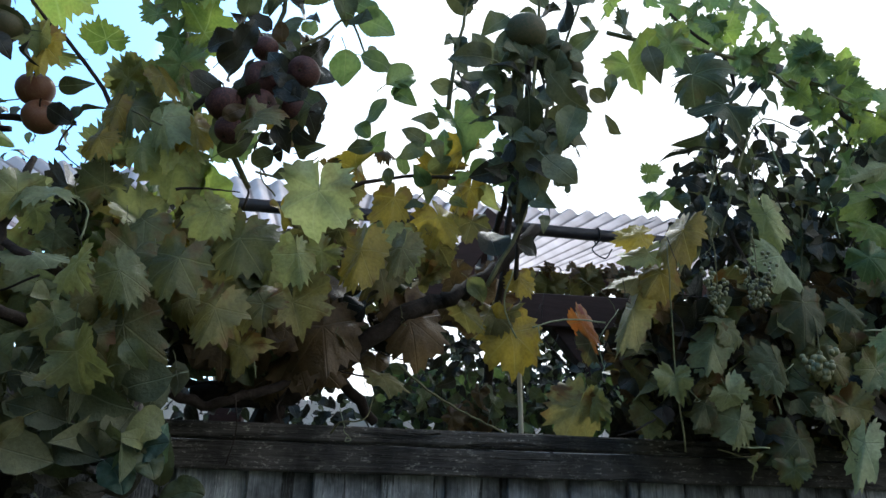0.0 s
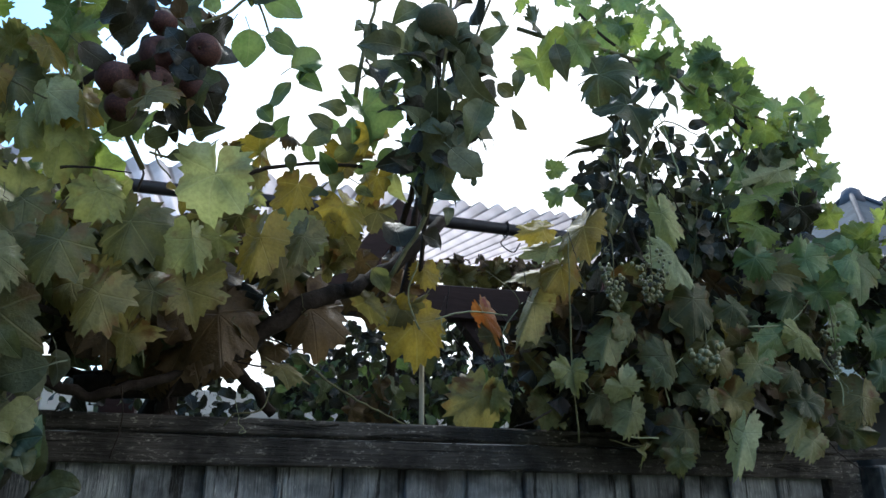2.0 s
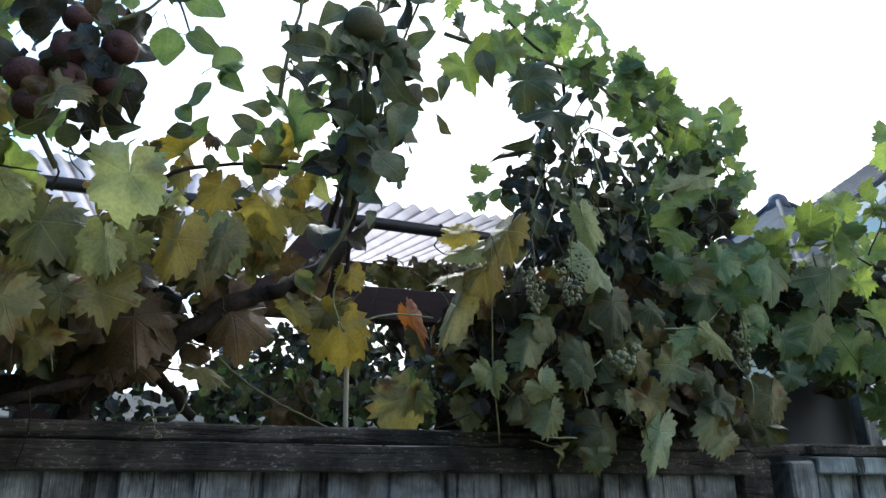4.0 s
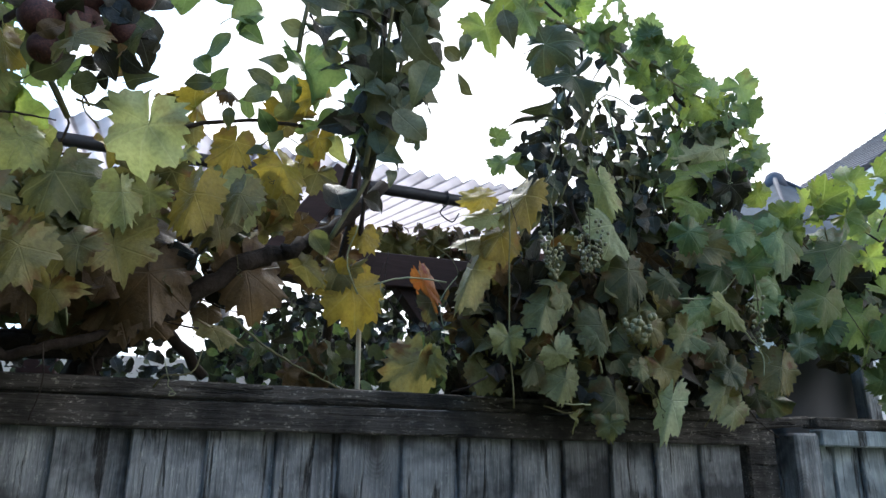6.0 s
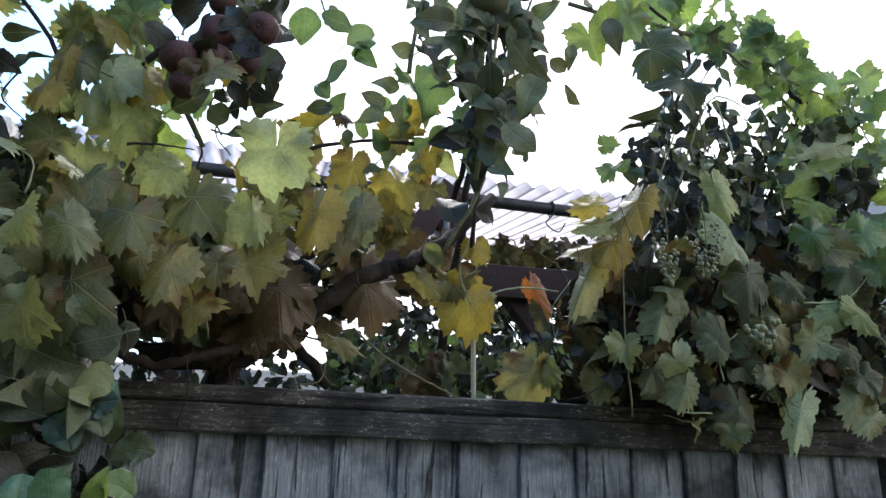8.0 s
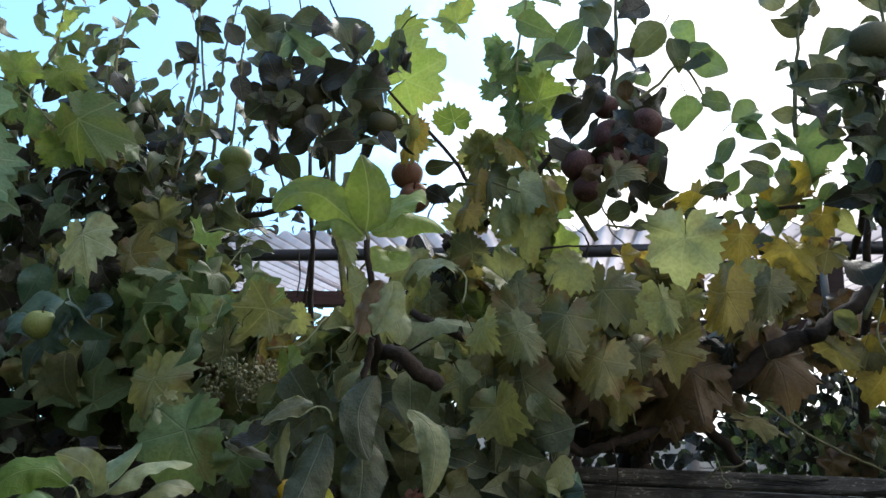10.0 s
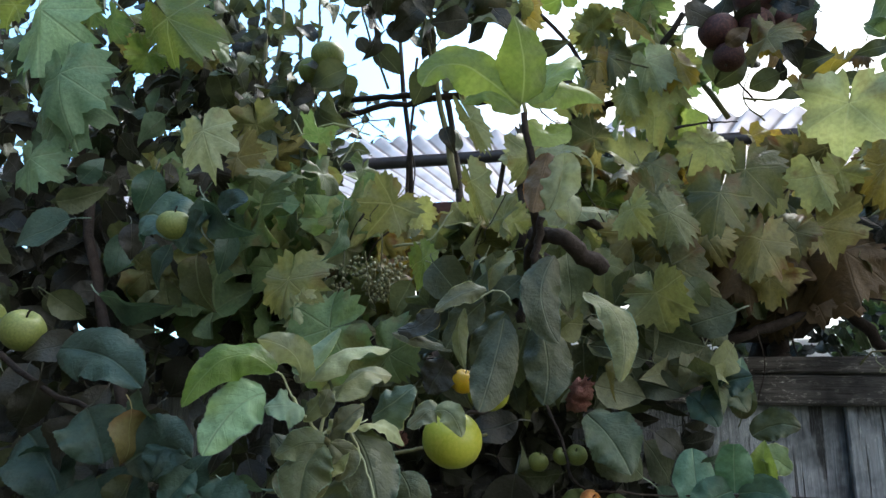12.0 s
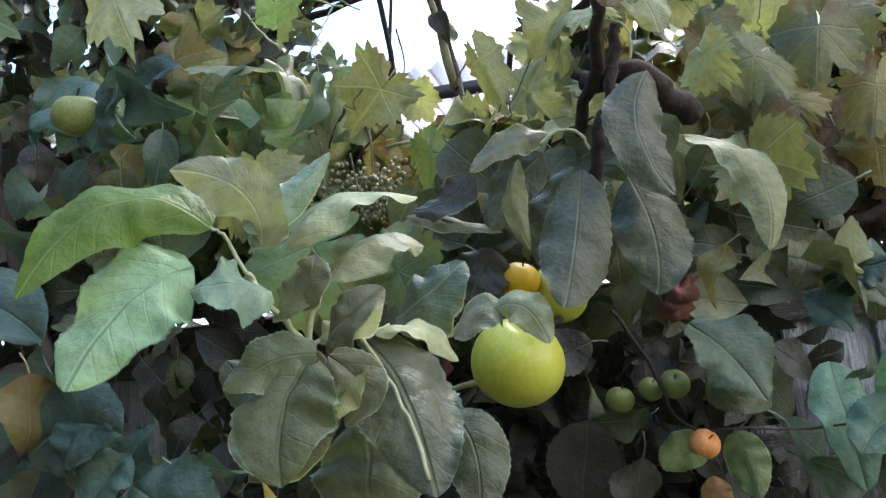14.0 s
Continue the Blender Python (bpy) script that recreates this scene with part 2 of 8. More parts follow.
def wood_material(name, dark, light, stain, fleck, along, flecks=0.6, knots=0.0):
    """Old bare wood: fine grain along one axis, open cracks, damp stains, pale flecks of lichen, some knots."""
    m, n, l = material(name)
    co = n.new("ShaderNodeTexCoord")
    info = n.new("ShaderNodeObjectInfo")
    shift = n.new("ShaderNodeVectorMath")
    shift.operation = "ADD"
    l.new(co.outputs["Object"], shift.inputs[0])
    l.new(maths(n, l, "MULTIPLY", info.outputs["Random"], 37.0), shift.inputs[1])

    def stretched(k):
        mp = n.new("ShaderNodeMapping")
        v = [1.0, 1.0, 1.0]
        v[along] = k
        mp.inputs["Scale"].default_value = v
        l.new(shift.outputs[0], mp.inputs["Vector"])
        return mp.outputs[0]

    def clouds(vec, scale, detail, rough=0.6, warp=0.0):
        t = node(n, "ShaderNodeTexNoise", Scale=scale, Detail=detail, Roughness=rough, Distortion=warp)
        l.new(vec, t.inputs["Vector"])
        return t.outputs["Fac"]

    grain = clouds(stretched(0.05), 160.0, 5.0, 0.65, 0.3)
    streak = clouds(stretched(0.09), 34.0, 4.0, 0.6, 0.6)
    wide = clouds(shift.outputs[0], 7.0, 4.0)
    speck = clouds(stretched(0.4), 150.0, 4.0, 0.75)
    f = maths(n, l, "ADD", span(n, l, grain, 0.3, 0.7, 0.0, 0.5), span(n, l, streak, 0.3, 0.7, 0.0, 0.5))
    col = blend(n, l, f, dark, light)
    col = blend(n, l, span(n, l, wide, 0.44, 0.62, 0.0, 0.85), col, stain)
    crack = maths(n, l, "MULTIPLY", span(n, l, streak, 0.57, 0.62), span(n, l, grain, 0.42, 0.55))
    col = blend(n, l, maths(n, l, "MULTIPLY", crack, 0.85), col, (0.012, 0.011, 0.01))
    pale = maths(n, l, "MULTIPLY", span(n, l, speck, 0.575, 0.64), span(n, l, wide, 0.36, 0.58, 1.0, 0.1))
    col = blend(n, l, maths(n, l, "MULTIPLY", pale, flecks), col, fleck)
    height = maths(n, l, "SUBTRACT", maths(n, l, "ADD", grain, maths(n, l, "MULTIPLY", speck, 0.4)), maths(n, l, "MULTIPLY", crack, 1.2))
    if knots:
        v = node(n, "ShaderNodeTexVoronoi", Scale=5.5)
        l.new(stretched(0.55), v.inputs["Vector"])
        eye = span(n, l, v.outputs["Distance"], 0.07, 0.12, 1.0, 0.0)
        ring = maths(n, l, "MULTIPLY", span(n, l, v.outputs["Distance"], 0.12, 0.3, 0.6, 0.0), maths(n, l, "ABSOLUTE", maths(n, l, "SINE", maths(n, l, "MULTIPLY", v.outputs["Distance"], 110.0))))
        col = blend(n, l, maths(n, l, "MULTIPLY", maths(n, l, "MAXIMUM", eye, ring), knots), col, (0.03, 0.026, 0.024))
    tone = span(n, l, info.outputs["Random"], 0.0, 1.0, 0.72, 1.25)
    tcol = n.new("ShaderNodeCombineColor")
    for i in range(3):
        l.new(tone, tcol.inputs[i])
    col = blend(n, l, 1.0, col, tcol.outputs[0], "MULTIPLY")
    bp = node(n, "ShaderNodeBump", Strength=1.0, Distance=0.008)
    l.new(height, bp.inputs["Height"])
    body = node(n, "ShaderNodeBsdfPrincipled", Roughness=0.88)
    body.inputs["Specular IOR Level"].default_value = 0.25
    l.new(col, body.inputs["Base Color"])
    l.new(bp.outputs[0], body.inputs["Normal"])
    out = n.new("ShaderNodeOutputMaterial")
    l.new(body.outputs[0], out.inputs["Surface"])
    return m


BOARD = wood_material("weathered_board", (0.084, 0.094, 0.104), (0.41, 0.435, 0.455), (0.036, 0.04, 0.043), (0.5, 0.52, 0.5), 2, 0.55, 0.6)
# lighter copy of the weathered board, with brighter skylight in the colour
SKYLIT_BOARD = wood_material("skylit_blue_grey_board", (0.22, 0.27, 0.3), (0.58, 0.66, 0.7), (0.15, 0.18, 0.2), (0.66, 0.7, 0.7), 2, 0.4, 0.3)
CAP = wood_material("weathered_cap", (0.028, 0.026, 0.025), (0.16, 0.146, 0.134), (0.02, 0.019, 0.018), (0.46, 0.44, 0.38), 0, 1.0)
STAINED = rough_material("stained_timber", (0.028, 0.014, 0.013), (0.06, 0.03, 0.027), 30, (0.3, 2, 2), 0.7, 0.3)
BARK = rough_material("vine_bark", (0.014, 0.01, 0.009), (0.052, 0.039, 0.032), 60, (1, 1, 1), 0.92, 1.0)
TWIG = rough_material("green_twig", (0.09, 0.08, 0.04), (0.17, 0.17, 0.08), 50, (1, 1, 1), 0.7, 0.3)
PALE_STEM = rough_material("pale_stem", (0.22, 0.25, 0.14), (0.34, 0.36, 0.22), 70, (1, 1, 1), 0.7, 0.3)
CANE_STAKE = rough_material("bamboo", (0.22, 0.2, 0.14), (0.36, 0.33, 0.24), 30, (3, 3, 0.3), 0.6, 0.2)
STEEL = rough_material("dark_painted_steel", (0.014, 0.012, 0.016), (0.035, 0.03, 0.034), 40, (1, 1, 1), 0.5, 0.2, None, 0.5)
WIRE = rough_material("dull_wire", (0.12, 0.12, 0.12), (0.2, 0.2, 0.2), 60, (1, 1, 1), 0.45, 0.1, None, 0.5)
WHITE_BOARD = rough_material("white_painted_boards", (0.7, 0.7, 0.69), (0.8, 0.8, 0.79), 12, (0.2, 1, 1), 0.55, 0.1)
BLUE_WALL = rough_material("pale_blue_render", (0.46, 0.6, 0.7), (0.52, 0.66, 0.76), 20, (1, 1, 1), 0.85, 0.3)
RENDER_WALL = rough_material("grey_brown_render", (0.16, 0.15, 0.14), (0.25, 0.235, 0.22), 25, (1, 1, 1), 0.9, 0.5)
SLATE = rough_material("roof_slate", (0.04, 0.042, 0.06), (0.09, 0.09, 0.12), 18, (1, 1, 1), 0.7, 0.4)
CANVAS = rough_material("grey_canvas", (0.035, 0.045, 0.06), (0.085, 0.105, 0.13), 9, (1, 1, 1), 0.8, 0.3, None, 0.15)
PLASTIC = rough_material("dark_grey_plastic", (0.026, 0.029, 0.033), (0.045, 0.05, 0.055), 8, (1, 1, 1), 0.55, 0.15, None, 0.4)
SOIL = rough_material("garden_ground", (0.045, 0.05, 0.02), (0.08, 0.1, 0.035), 9, (1, 1, 1), 0.95, 0.8)
GRAPE = rough_material("green_grape", (0.12, 0.13, 0.06), (0.24, 0.225, 0.115), 60, (1, 1, 1), 0.35, 0.1, None, 0.5)


def fruit_material(name, base, blush, speck, spread=0.5, rough=0.35):
    m, n, l = material(name)
    co = n.new("ShaderNodeTexCoord")
    wide = node(n, "ShaderNodeTexNoise", Scale=18.0, Detail=3.0)
    dots = node(n, "ShaderNodeTexVoronoi", Scale=330.0)
    for t in (wide, dots):
        l.new(co.outputs["Object"], t.inputs["Vector"])
    col = blend(n, l, span(n, l, wide.outputs["Fac"], spread - 0.14, spread + 0.16), base, blush)
    col = blend(n, l, span(n, l, dots.outputs["Distance"], 0.1, 0.2, 0.5, 0.0), col, speck)
    body = node(n, "ShaderNodeBsdfPrincipled", Roughness=rough)
    body.inputs["Subsurface Weight"].default_value = 0.08
    body.inputs["Subsurface Radius"].default_value = (0.01, 0.008, 0.004)
    body.inputs["Specular IOR Level"].default_value = 0.32
    l.new(col, body.inputs["Base Color"])
    out = n.new("ShaderNodeOutputMaterial")
    l.new(body.outputs[0], out.inputs["Surface"])
    return m


APPLE_GREEN = fruit_material("green_apple_skin", (0.33, 0.36, 0.035), (0.42, 0.42, 0.06), (0.5, 0.5, 0.2))
APPLE_DULL = fruit_material("unripe_apple_skin", (0.12, 0.155, 0.04), (0.19, 0.21, 0.06), (0.3, 0.32, 0.17), 0.5, 0.5)
# darker copy of the dull apple skin, the shade of the bunch put in
APPLE_SHADE = fruit_material("shaded_green_apple_skin", (0.05, 0.056, 0.024), (0.085, 0.07, 0.035), (0.2, 0.19, 0.1), 0.5, 0.6)
APPLE_RED = fruit_material("dark_red_apple_skin", (0.042, 0.017, 0.018), (0.1, 0.04, 0.033), (0.2, 0.16, 0.11), 0.55, 0.68)
APPLE_BLUSH = fruit_material("blushed_apple_skin", (0.13, 0.052, 0.03), (0.15, 0.085, 0.045), (0.45, 0.35, 0.15), 0.55, 0.5)
APPLE_EMBER = fruit_material("orange_apple_skin", (0.5, 0.15, 0.05), (0.55, 0.3, 0.09), (0.6, 0.4, 0.2), 0.5, 0.4)
APPLE_GOLD = fruit_material("yellow_apple_skin", (0.62, 0.33, 0.01), (0.5, 0.36, 0.02), (0.12, 0.05, 0.01), 0.5, 0.4)
APPLE_ROT = rough_material("withered_apple_skin", (0.4, 0.13, 0.09), (0.72, 0.36, 0.28), 55, (1, 1, 2.5), 0.8, 1.2)
CALYX = rough_material("dry_calyx", (0.03, 0.022, 0.015), (0.08, 0.06, 0.04), 90, (1, 1, 1), 0.9, 0.5)

SHEET, n, l = material("clear_corrugated_plastic")
co = n.new("ShaderNodeTexCoord")
dirt = node(n, "ShaderNodeTexNoise", Scale=7.0, Detail=5.0)
l.new(co.outputs["Object"], dirt.inputs["Vector"])
across = n.new("ShaderNodeSeparateXYZ")
l.new(co.outputs["Object"], across.inputs[0])
wave = maths(n, l, "SINE", maths(n, l, "MULTIPLY", across.outputs[0], math.tau / 0.0735))
# dark line along each trough: fold shading painted in, broken up by noise
trough_shade = maths(n, l, "MULTIPLY", span(n, l, wave, -0.72, -0.97), span(n, l, dirt.outputs["Fac"], 0.3, 0.6, 0.55, 0.95))
tint = blend(n, l, span(n, l, dirt.outputs["Fac"], 0.35, 0.7), (0.9, 0.85, 0.86), (0.72, 0.67, 0.67))
tint = blend(n, l, trough_shade, tint, (0.36, 0.32, 0.32))
thin = n.new("ShaderNodeBsdfTranslucent")
l.new(tint, thin.inputs["Color"])
see = n.new("ShaderNodeBsdfTransparent")
see.inputs["Color"].default_value = (0.9, 0.92, 0.95, 1)
gloss = node(n, "ShaderNodeBsdfPrincipled", Roughness=0.3)
l.new(tint, gloss.inputs["Base Color"])
mix1 = node(n, "ShaderNodeMixShader", Fac=0.12)
l.new(thin.outputs[0], mix1.inputs[1])
l.new(see.outputs[0], mix1.inputs[2])
mix2 = node(n, "ShaderNodeMixShader", Fac=0.2)
l.new(mix1.outputs[0], mix2.inputs[1])
l.new(gloss.outputs[0], mix2.inputs[2])
out = n.new("ShaderNodeOutputMaterial")
l.new(mix2.outputs[0], out.inputs["Surface"])


# ---- mesh helpers ----
def mesh_from(bm, name, mat, smooth=True):
    me = bpy.data.meshes.new(name)
    bm.to_mesh(me)
    bm.free()
    if mat:
        me.materials.append(mat)
    if smooth:
        me.shade_smooth()
    return me


def part(name, bm, mat, parent=None, label="", smooth=False):
    ob = new(name, mesh_from(bm, name, mat, smooth))
    ob.parent = parent
    return tagged(ob, label)


def thing(name, label, category, group="", kind="", at=(0, 0, 0)):
    ob = new(name)
    ob.location = at
    ob.empty_display_size = 0.1
    return tagged(ob, label, category, group, kind)


def box(bm, lo, hi, bevel=0.0):
    m = Matrix.Translation([(a + b) / 2 for a, b in zip(lo, hi)]) @ Matrix.Diagonal([*(b - a for a, b in zip(lo, hi)), 1])
    made = bmesh.ops.create_cube(bm, size=1, matrix=m)
    if bevel:
        edges = list({e for v in made["verts"] for e in v.link_edges})
        bmesh.ops.bevel(bm, geom=edges, offset=bevel, segments=1, affect="EDGES")
    return bm


def bar(bm, a, b, wide, high, bevel=0.004):
    """A squared timber from a to b."""
    a, b = Vector(a), Vector(b)
    turn = (b - a).to_track_quat("X", "Z").to_matrix().to_4x4()
    m = Matrix.Translation((a + b) / 2) @ turn @ Matrix.Diagonal(((b - a).length, wide, high, 1))
    made = bmesh.ops.create_cube(bm, size=1, matrix=m)
    edges = list({e for v in made["verts"] for e in v.link_edges})
    bmesh.ops.bevel(bm, geom=edges, offset=bevel, segments=1, affect="EDGES")
    return bm


def smooth_line(points, per=5):
    """Points along a soft curve through the given ones."""
    p = [Vector(q) for q in points]
    p = [2 * p[0] - p[1], *p, 2 * p[-1] - p[-2]]
    made = []
    for a, b, c, d in zip(p, p[1:], p[2:], p[3:]):
        for i in range(per):
            t = i / per
            made.append(0.5 * (2 * b + (c - a) * t + (2 * a - 5 * b + 4 * c - d) * t * t + (3 * b - a - 3 * c + d) * t**3))
    return [*made, p[-2]]


def tube(bm, points, r0, r1, sides=7, knobs=0.0, rng=random):
    """A tapered tube along points, with swollen nodes."""
    rings = []
    for i, p in enumerate(points):
        ahead = (points[min(i + 1, len(points) - 1)] - points[max(i - 1, 0)]).normalized()
        side = ahead.cross(Vector((0.13, 0.31, 0.94))).normalized()
        up = side.cross(ahead)
        r = (r0 + (r1 - r0) * i / (len(points) - 1)) * (1 + knobs * rng.uniform(-0.6, 1.0))
        rings.append([bm.verts.new(p + r * (math.cos(k * math.tau / sides) * side + math.sin(k * math.tau / sides) * up)) for k in range(sides)])
    for a, b in zip(rings, rings[1:]):
        for k in range(sides):
            bm.faces.new((a[k], a[(k + 1) % sides], b[(k + 1) % sides], b[k]))
    bm.faces.new(rings[0][::-1])
    bm.faces.new(rings[-1])
    return bm


def cane(name, parent, points, r0, r1, mat, label="", knobs=0.15):
    rng = random.Random(len(bpy.data.objects))
    line = smooth_line(points)
    line = [p + Vector((rng.uniform(-1, 1), rng.uniform(-1, 1), rng.uniform(-1, 1))) * r0 * 0.5 for p in line]
    return part(name, tube(bmesh.new(), line, r0, r1, 8, knobs, rng), mat, parent, label, True)


# ---- leaves ----
VINE_RIM = ((0, 0.69), (25, 0.54), (50, 0.64), (77, 0.51), (103, 0.58), (140, 0.49), (164, 0.4), (180, 0.1))


def vine_radius(deg):
    d = abs(deg)
    for (a, ra), (b, rb) in zip(VINE_RIM, VINE_RIM[1:]):
        if a <= d <= b:
            k = (1 - math.cos(math.pi * (d - a) / (b - a))) / 2
            return ra + (rb - ra) * k
    return 0.05


def leaf_outline(lobed, steps, rng):
    """The rim of a leaf one long, from its foot round, in x and y."""
    rim = []
    if lobed:
        lop, deep = rng.uniform(-0.16, 0.16), rng.uniform(0.4, 1.35)
        slim, odd = rng.uniform(0.84, 1.08), rng.uniform(0, 40)
        beats = 3 if steps > 40 else 2
        size = 1.0
        for i in range(steps):
            deg = -180 + 360 * (i + 0.5) / steps + rng.uniform(-1.0, 1.0)
            if i % beats == 0:
                size = rng.uniform(0.15, 1.7)
            saw = (-0.085, 0.0, 0.085)[i % 3] if beats == 3 else (-0.04, 0.04)[i % 2]
            tooth = 1 + saw * size * (abs(deg) < 165) + 0.1 * noise.noise((i * 9.0 / steps, odd, 0))
            r = (0.57 + (vine_radius(deg) - 0.57) * deep) * tooth * (1 + lop * math.sin(radians(deg)))
            r = max(r, 0.1)
            rim.append((r * slim * math.sin(radians(deg)), r * math.cos(radians(deg)) - 0.28))
    else:
        half = steps // 2
        broad = rng.uniform(0.25, 0.36)
        right = []
        for i in range(half + 1):
            t = i / half
            w = broad * math.sin(math.pi * t**0.84) ** 0.72 * (1 - 0.32 * t**3) * 1.1
            right.append((w * (1 + (0.035 if i % 2 else -0.02)), t - 0.5))
        rim = right[:-1] + [(0.0, 0.5)] + [(-x, y) for x, y in right[:-1][::-1]][:-1]
        rim = rim if abs(rim[0][0]) < 1e-6 else [(0.0, -0.5), *rim[1:]]
    return rim


def add_leaf(bm, uvs, lobed, seed, m, fine=True, flat=1.0):
    """One leaf, one long, round its middle in the xy plane, tip to +y, face to +z, set by m."""
    rng = random.Random(seed)
    steps = (72 if fine else 28) if lobed else (44 if fine else 18)
    rim = leaf_outline(lobed, steps, rng)
    cup, droop = rng.uniform(-1.2, 0.6) * flat, rng.uniform(0.1, 1.4) * flat
    fold, wave, phase = rng.uniform(0.1, 1.1) * flat, rng.uniform(0.04, 0.13) * flat, rng.uniform(0, 6)
    twist = rng.uniform(-0.9, 0.9) * flat
    curl = rng.uniform(-0.2, 0.9) * flat
    if lobed:
        cup, droop, fold, twist = cup * 1.1, droop * 1.25, (fold * 0.6 if seed % 3 else fold * 1.7), twist * 1.2
    hub = (0.0, -0.27) if lobed else None

    def lift(x, y):
        z = cup * x * x - droop * max(0.0, y + 0.1) ** 2 + fold * abs(x) * 0.6
        rim2 = x * x + (y + 0.1) ** 2
        if lobed:
            turn = math.atan2(x, y + 0.28)
            z += wave * 1.3 * math.sin(5 * turn + phase) * rim2 * 3 + twist * x * y
            z -= curl * rim2 * rim2 * 2.2 * (0.6 + 0.4 * math.sin(2 * turn + phase * 3))
            z -= 0.014 * flat * math.cos(3.46 * turn) ** 2 * rim2 ** 0.5
            z += 0.045 * flat * noise.noise((x * 6 + phase, y * 6, seed % 13))
        else:
            z += wave * math.sin(9 * y + phase + (2 if x > 0 else 0)) * abs(x) * 2.2 + twist * x * y
            z -= curl * 1.4 * max(0.0, y) ** 3
        z += 0.09 * flat * noise.noise((x * 2.4 + phase, y * 2.4, seed % 17))
        return Vector((x, y, z))

    def vert(x, y):
        v = bm.verts.new(m @ lift(x, y))
        return v, (x + 0.5, y + 0.5)

    def face(*vs):
        f = bm.faces.new([v for v, _ in vs])
        f.smooth = True
        for loop, (_, c) in zip(f.loops, vs):
            loop[uvs].uv = c

    if lobed:
        c = vert(*hub)
        rings = [[vert(hub[0] + (x - hub[0]) * k, hub[1] + (y - hub[1]) * k) for x, y in (rim if k > 0.7 or not fine else rim[1::3])] for k in ((0.36, 0.74, 1.0) if fine else (0.5, 1.0))]
        first = rings[0]
        for a, b in zip(first, first[1:]):
            face(c, b, a)
        if fine:
            for i in range(len(first) - 1):
                trio = rings[1][3 * i + 1 : 3 * i + 5]
                for a, b in zip(trio[:2], trio[1:3]):
                    face(first[i], b, a)
                face(first[i], first[i + 1], trio[3], trio[2])
            for a in (rings[1][0],):
                face(c, first[0], rings[1][1], a)
            face(c, rings[1][-1], rings[1][-2], first[-1])
        for inner, outer in zip(rings[1:] if fine else rings, rings[2:] if fine else rings[1:]):
            for i in range(len(outer) - 1):
                face(inner[i], inner[i + 1], outer[i + 1], outer[i])
    else:
        half = len(rim) // 2
        spine = [vert(0, rim[i][1]) for i in range(half + 1)]
        spine[0], spine[half] = vert(*rim[0]), vert(*rim[half])
        for sign in (1, -1):
            edge = [spine[0], *(vert(rim[i if sign > 0 else len(rim) - i][0], rim[i][1]) for i in range(1, half)), spine[half]]
            mid = [spine[0], *(vert(sign * abs(rim[i][0]) * 0.5, rim[i][1]) for i in range(1, half)), spine[half]] if fine else None
            for a, b in ((spine, mid), (mid, edge)) if fine else ((spine, edge),):
                for i in range(half):
                    q = [a[i], b[i], b[i + 1], a[i + 1]]
                    seen = []
                    for v in q:
                        if all(v[0] is not s[0] for s in seen):
                            seen.append(v)
                    if len(seen) > 2:
                        face(*(seen if sign > 0 else seen[::-1]))
    # the stalk
    foot = Vector((0, -0.27 if lobed else -0.5, 0))
    away = Vector((rng.uniform(-0.25, 0.25), -1, -rng.uniform(0.2, 0.7))).normalized() * (0.45 if lobed else 0.28)
    r = 0.011 if lobed else 0.014
    ring = []
    for p, k in ((lift(foot.x, foot.y), 1.0), (foot + away * 0.5 + Vector((0, 0, 0.03)), 0.9), (foot + away, 1.2)):
        ring.append([bm.verts.new(m @ (p + Vector((math.cos(a) * r * k, 0, math.sin(a) * r * k)))) for a in (0.5, 2.6, 4.7)])
    for a, b in zip(ring, ring[1:]):
        for i in range(3):
            f = bm.faces.new((a[i], a[(i + 1) % 3], b[(i + 1) % 3], b[i]))
            for loop in f.loops:
                loop[uvs].uv = (0.5, 0.5)


LEAF_MESHES = {}


def leaf_mesh(lobed, tone, variant):
    key = (lobed, tone, variant)
    if key not in LEAF_MESHES:
        bm = bmesh.new()
        uvs = bm.loops.layers.uv.new("leaf")
        add_leaf(bm, uvs, lobed, variant * 7 + 3, Matrix.Identity(4))
        LEAF_MESHES[key] = mesh_from(bm, "leaf", LEAF_MATS[lobed, tone], False)
    return LEAF_MESHES[key]


LEAF_COUNT = [0]


def leaves(owner, lobed, rows):
    """Single leaves: x, y, z of the middle, length, three turns in degrees, tone."""
    for x, y, z, size, rx, ry, rz, tone in rows:
        LEAF_COUNT[0] += 1
        ob = new("leaf", leaf_mesh(lobed, tone, LEAF_COUNT[0] * 5 % 24))
        ob.parent = owner
        ob.matrix_basis = pose(x, y, z, rx, ry, rz) @ Matrix.Diagonal((size, size, size, 1))


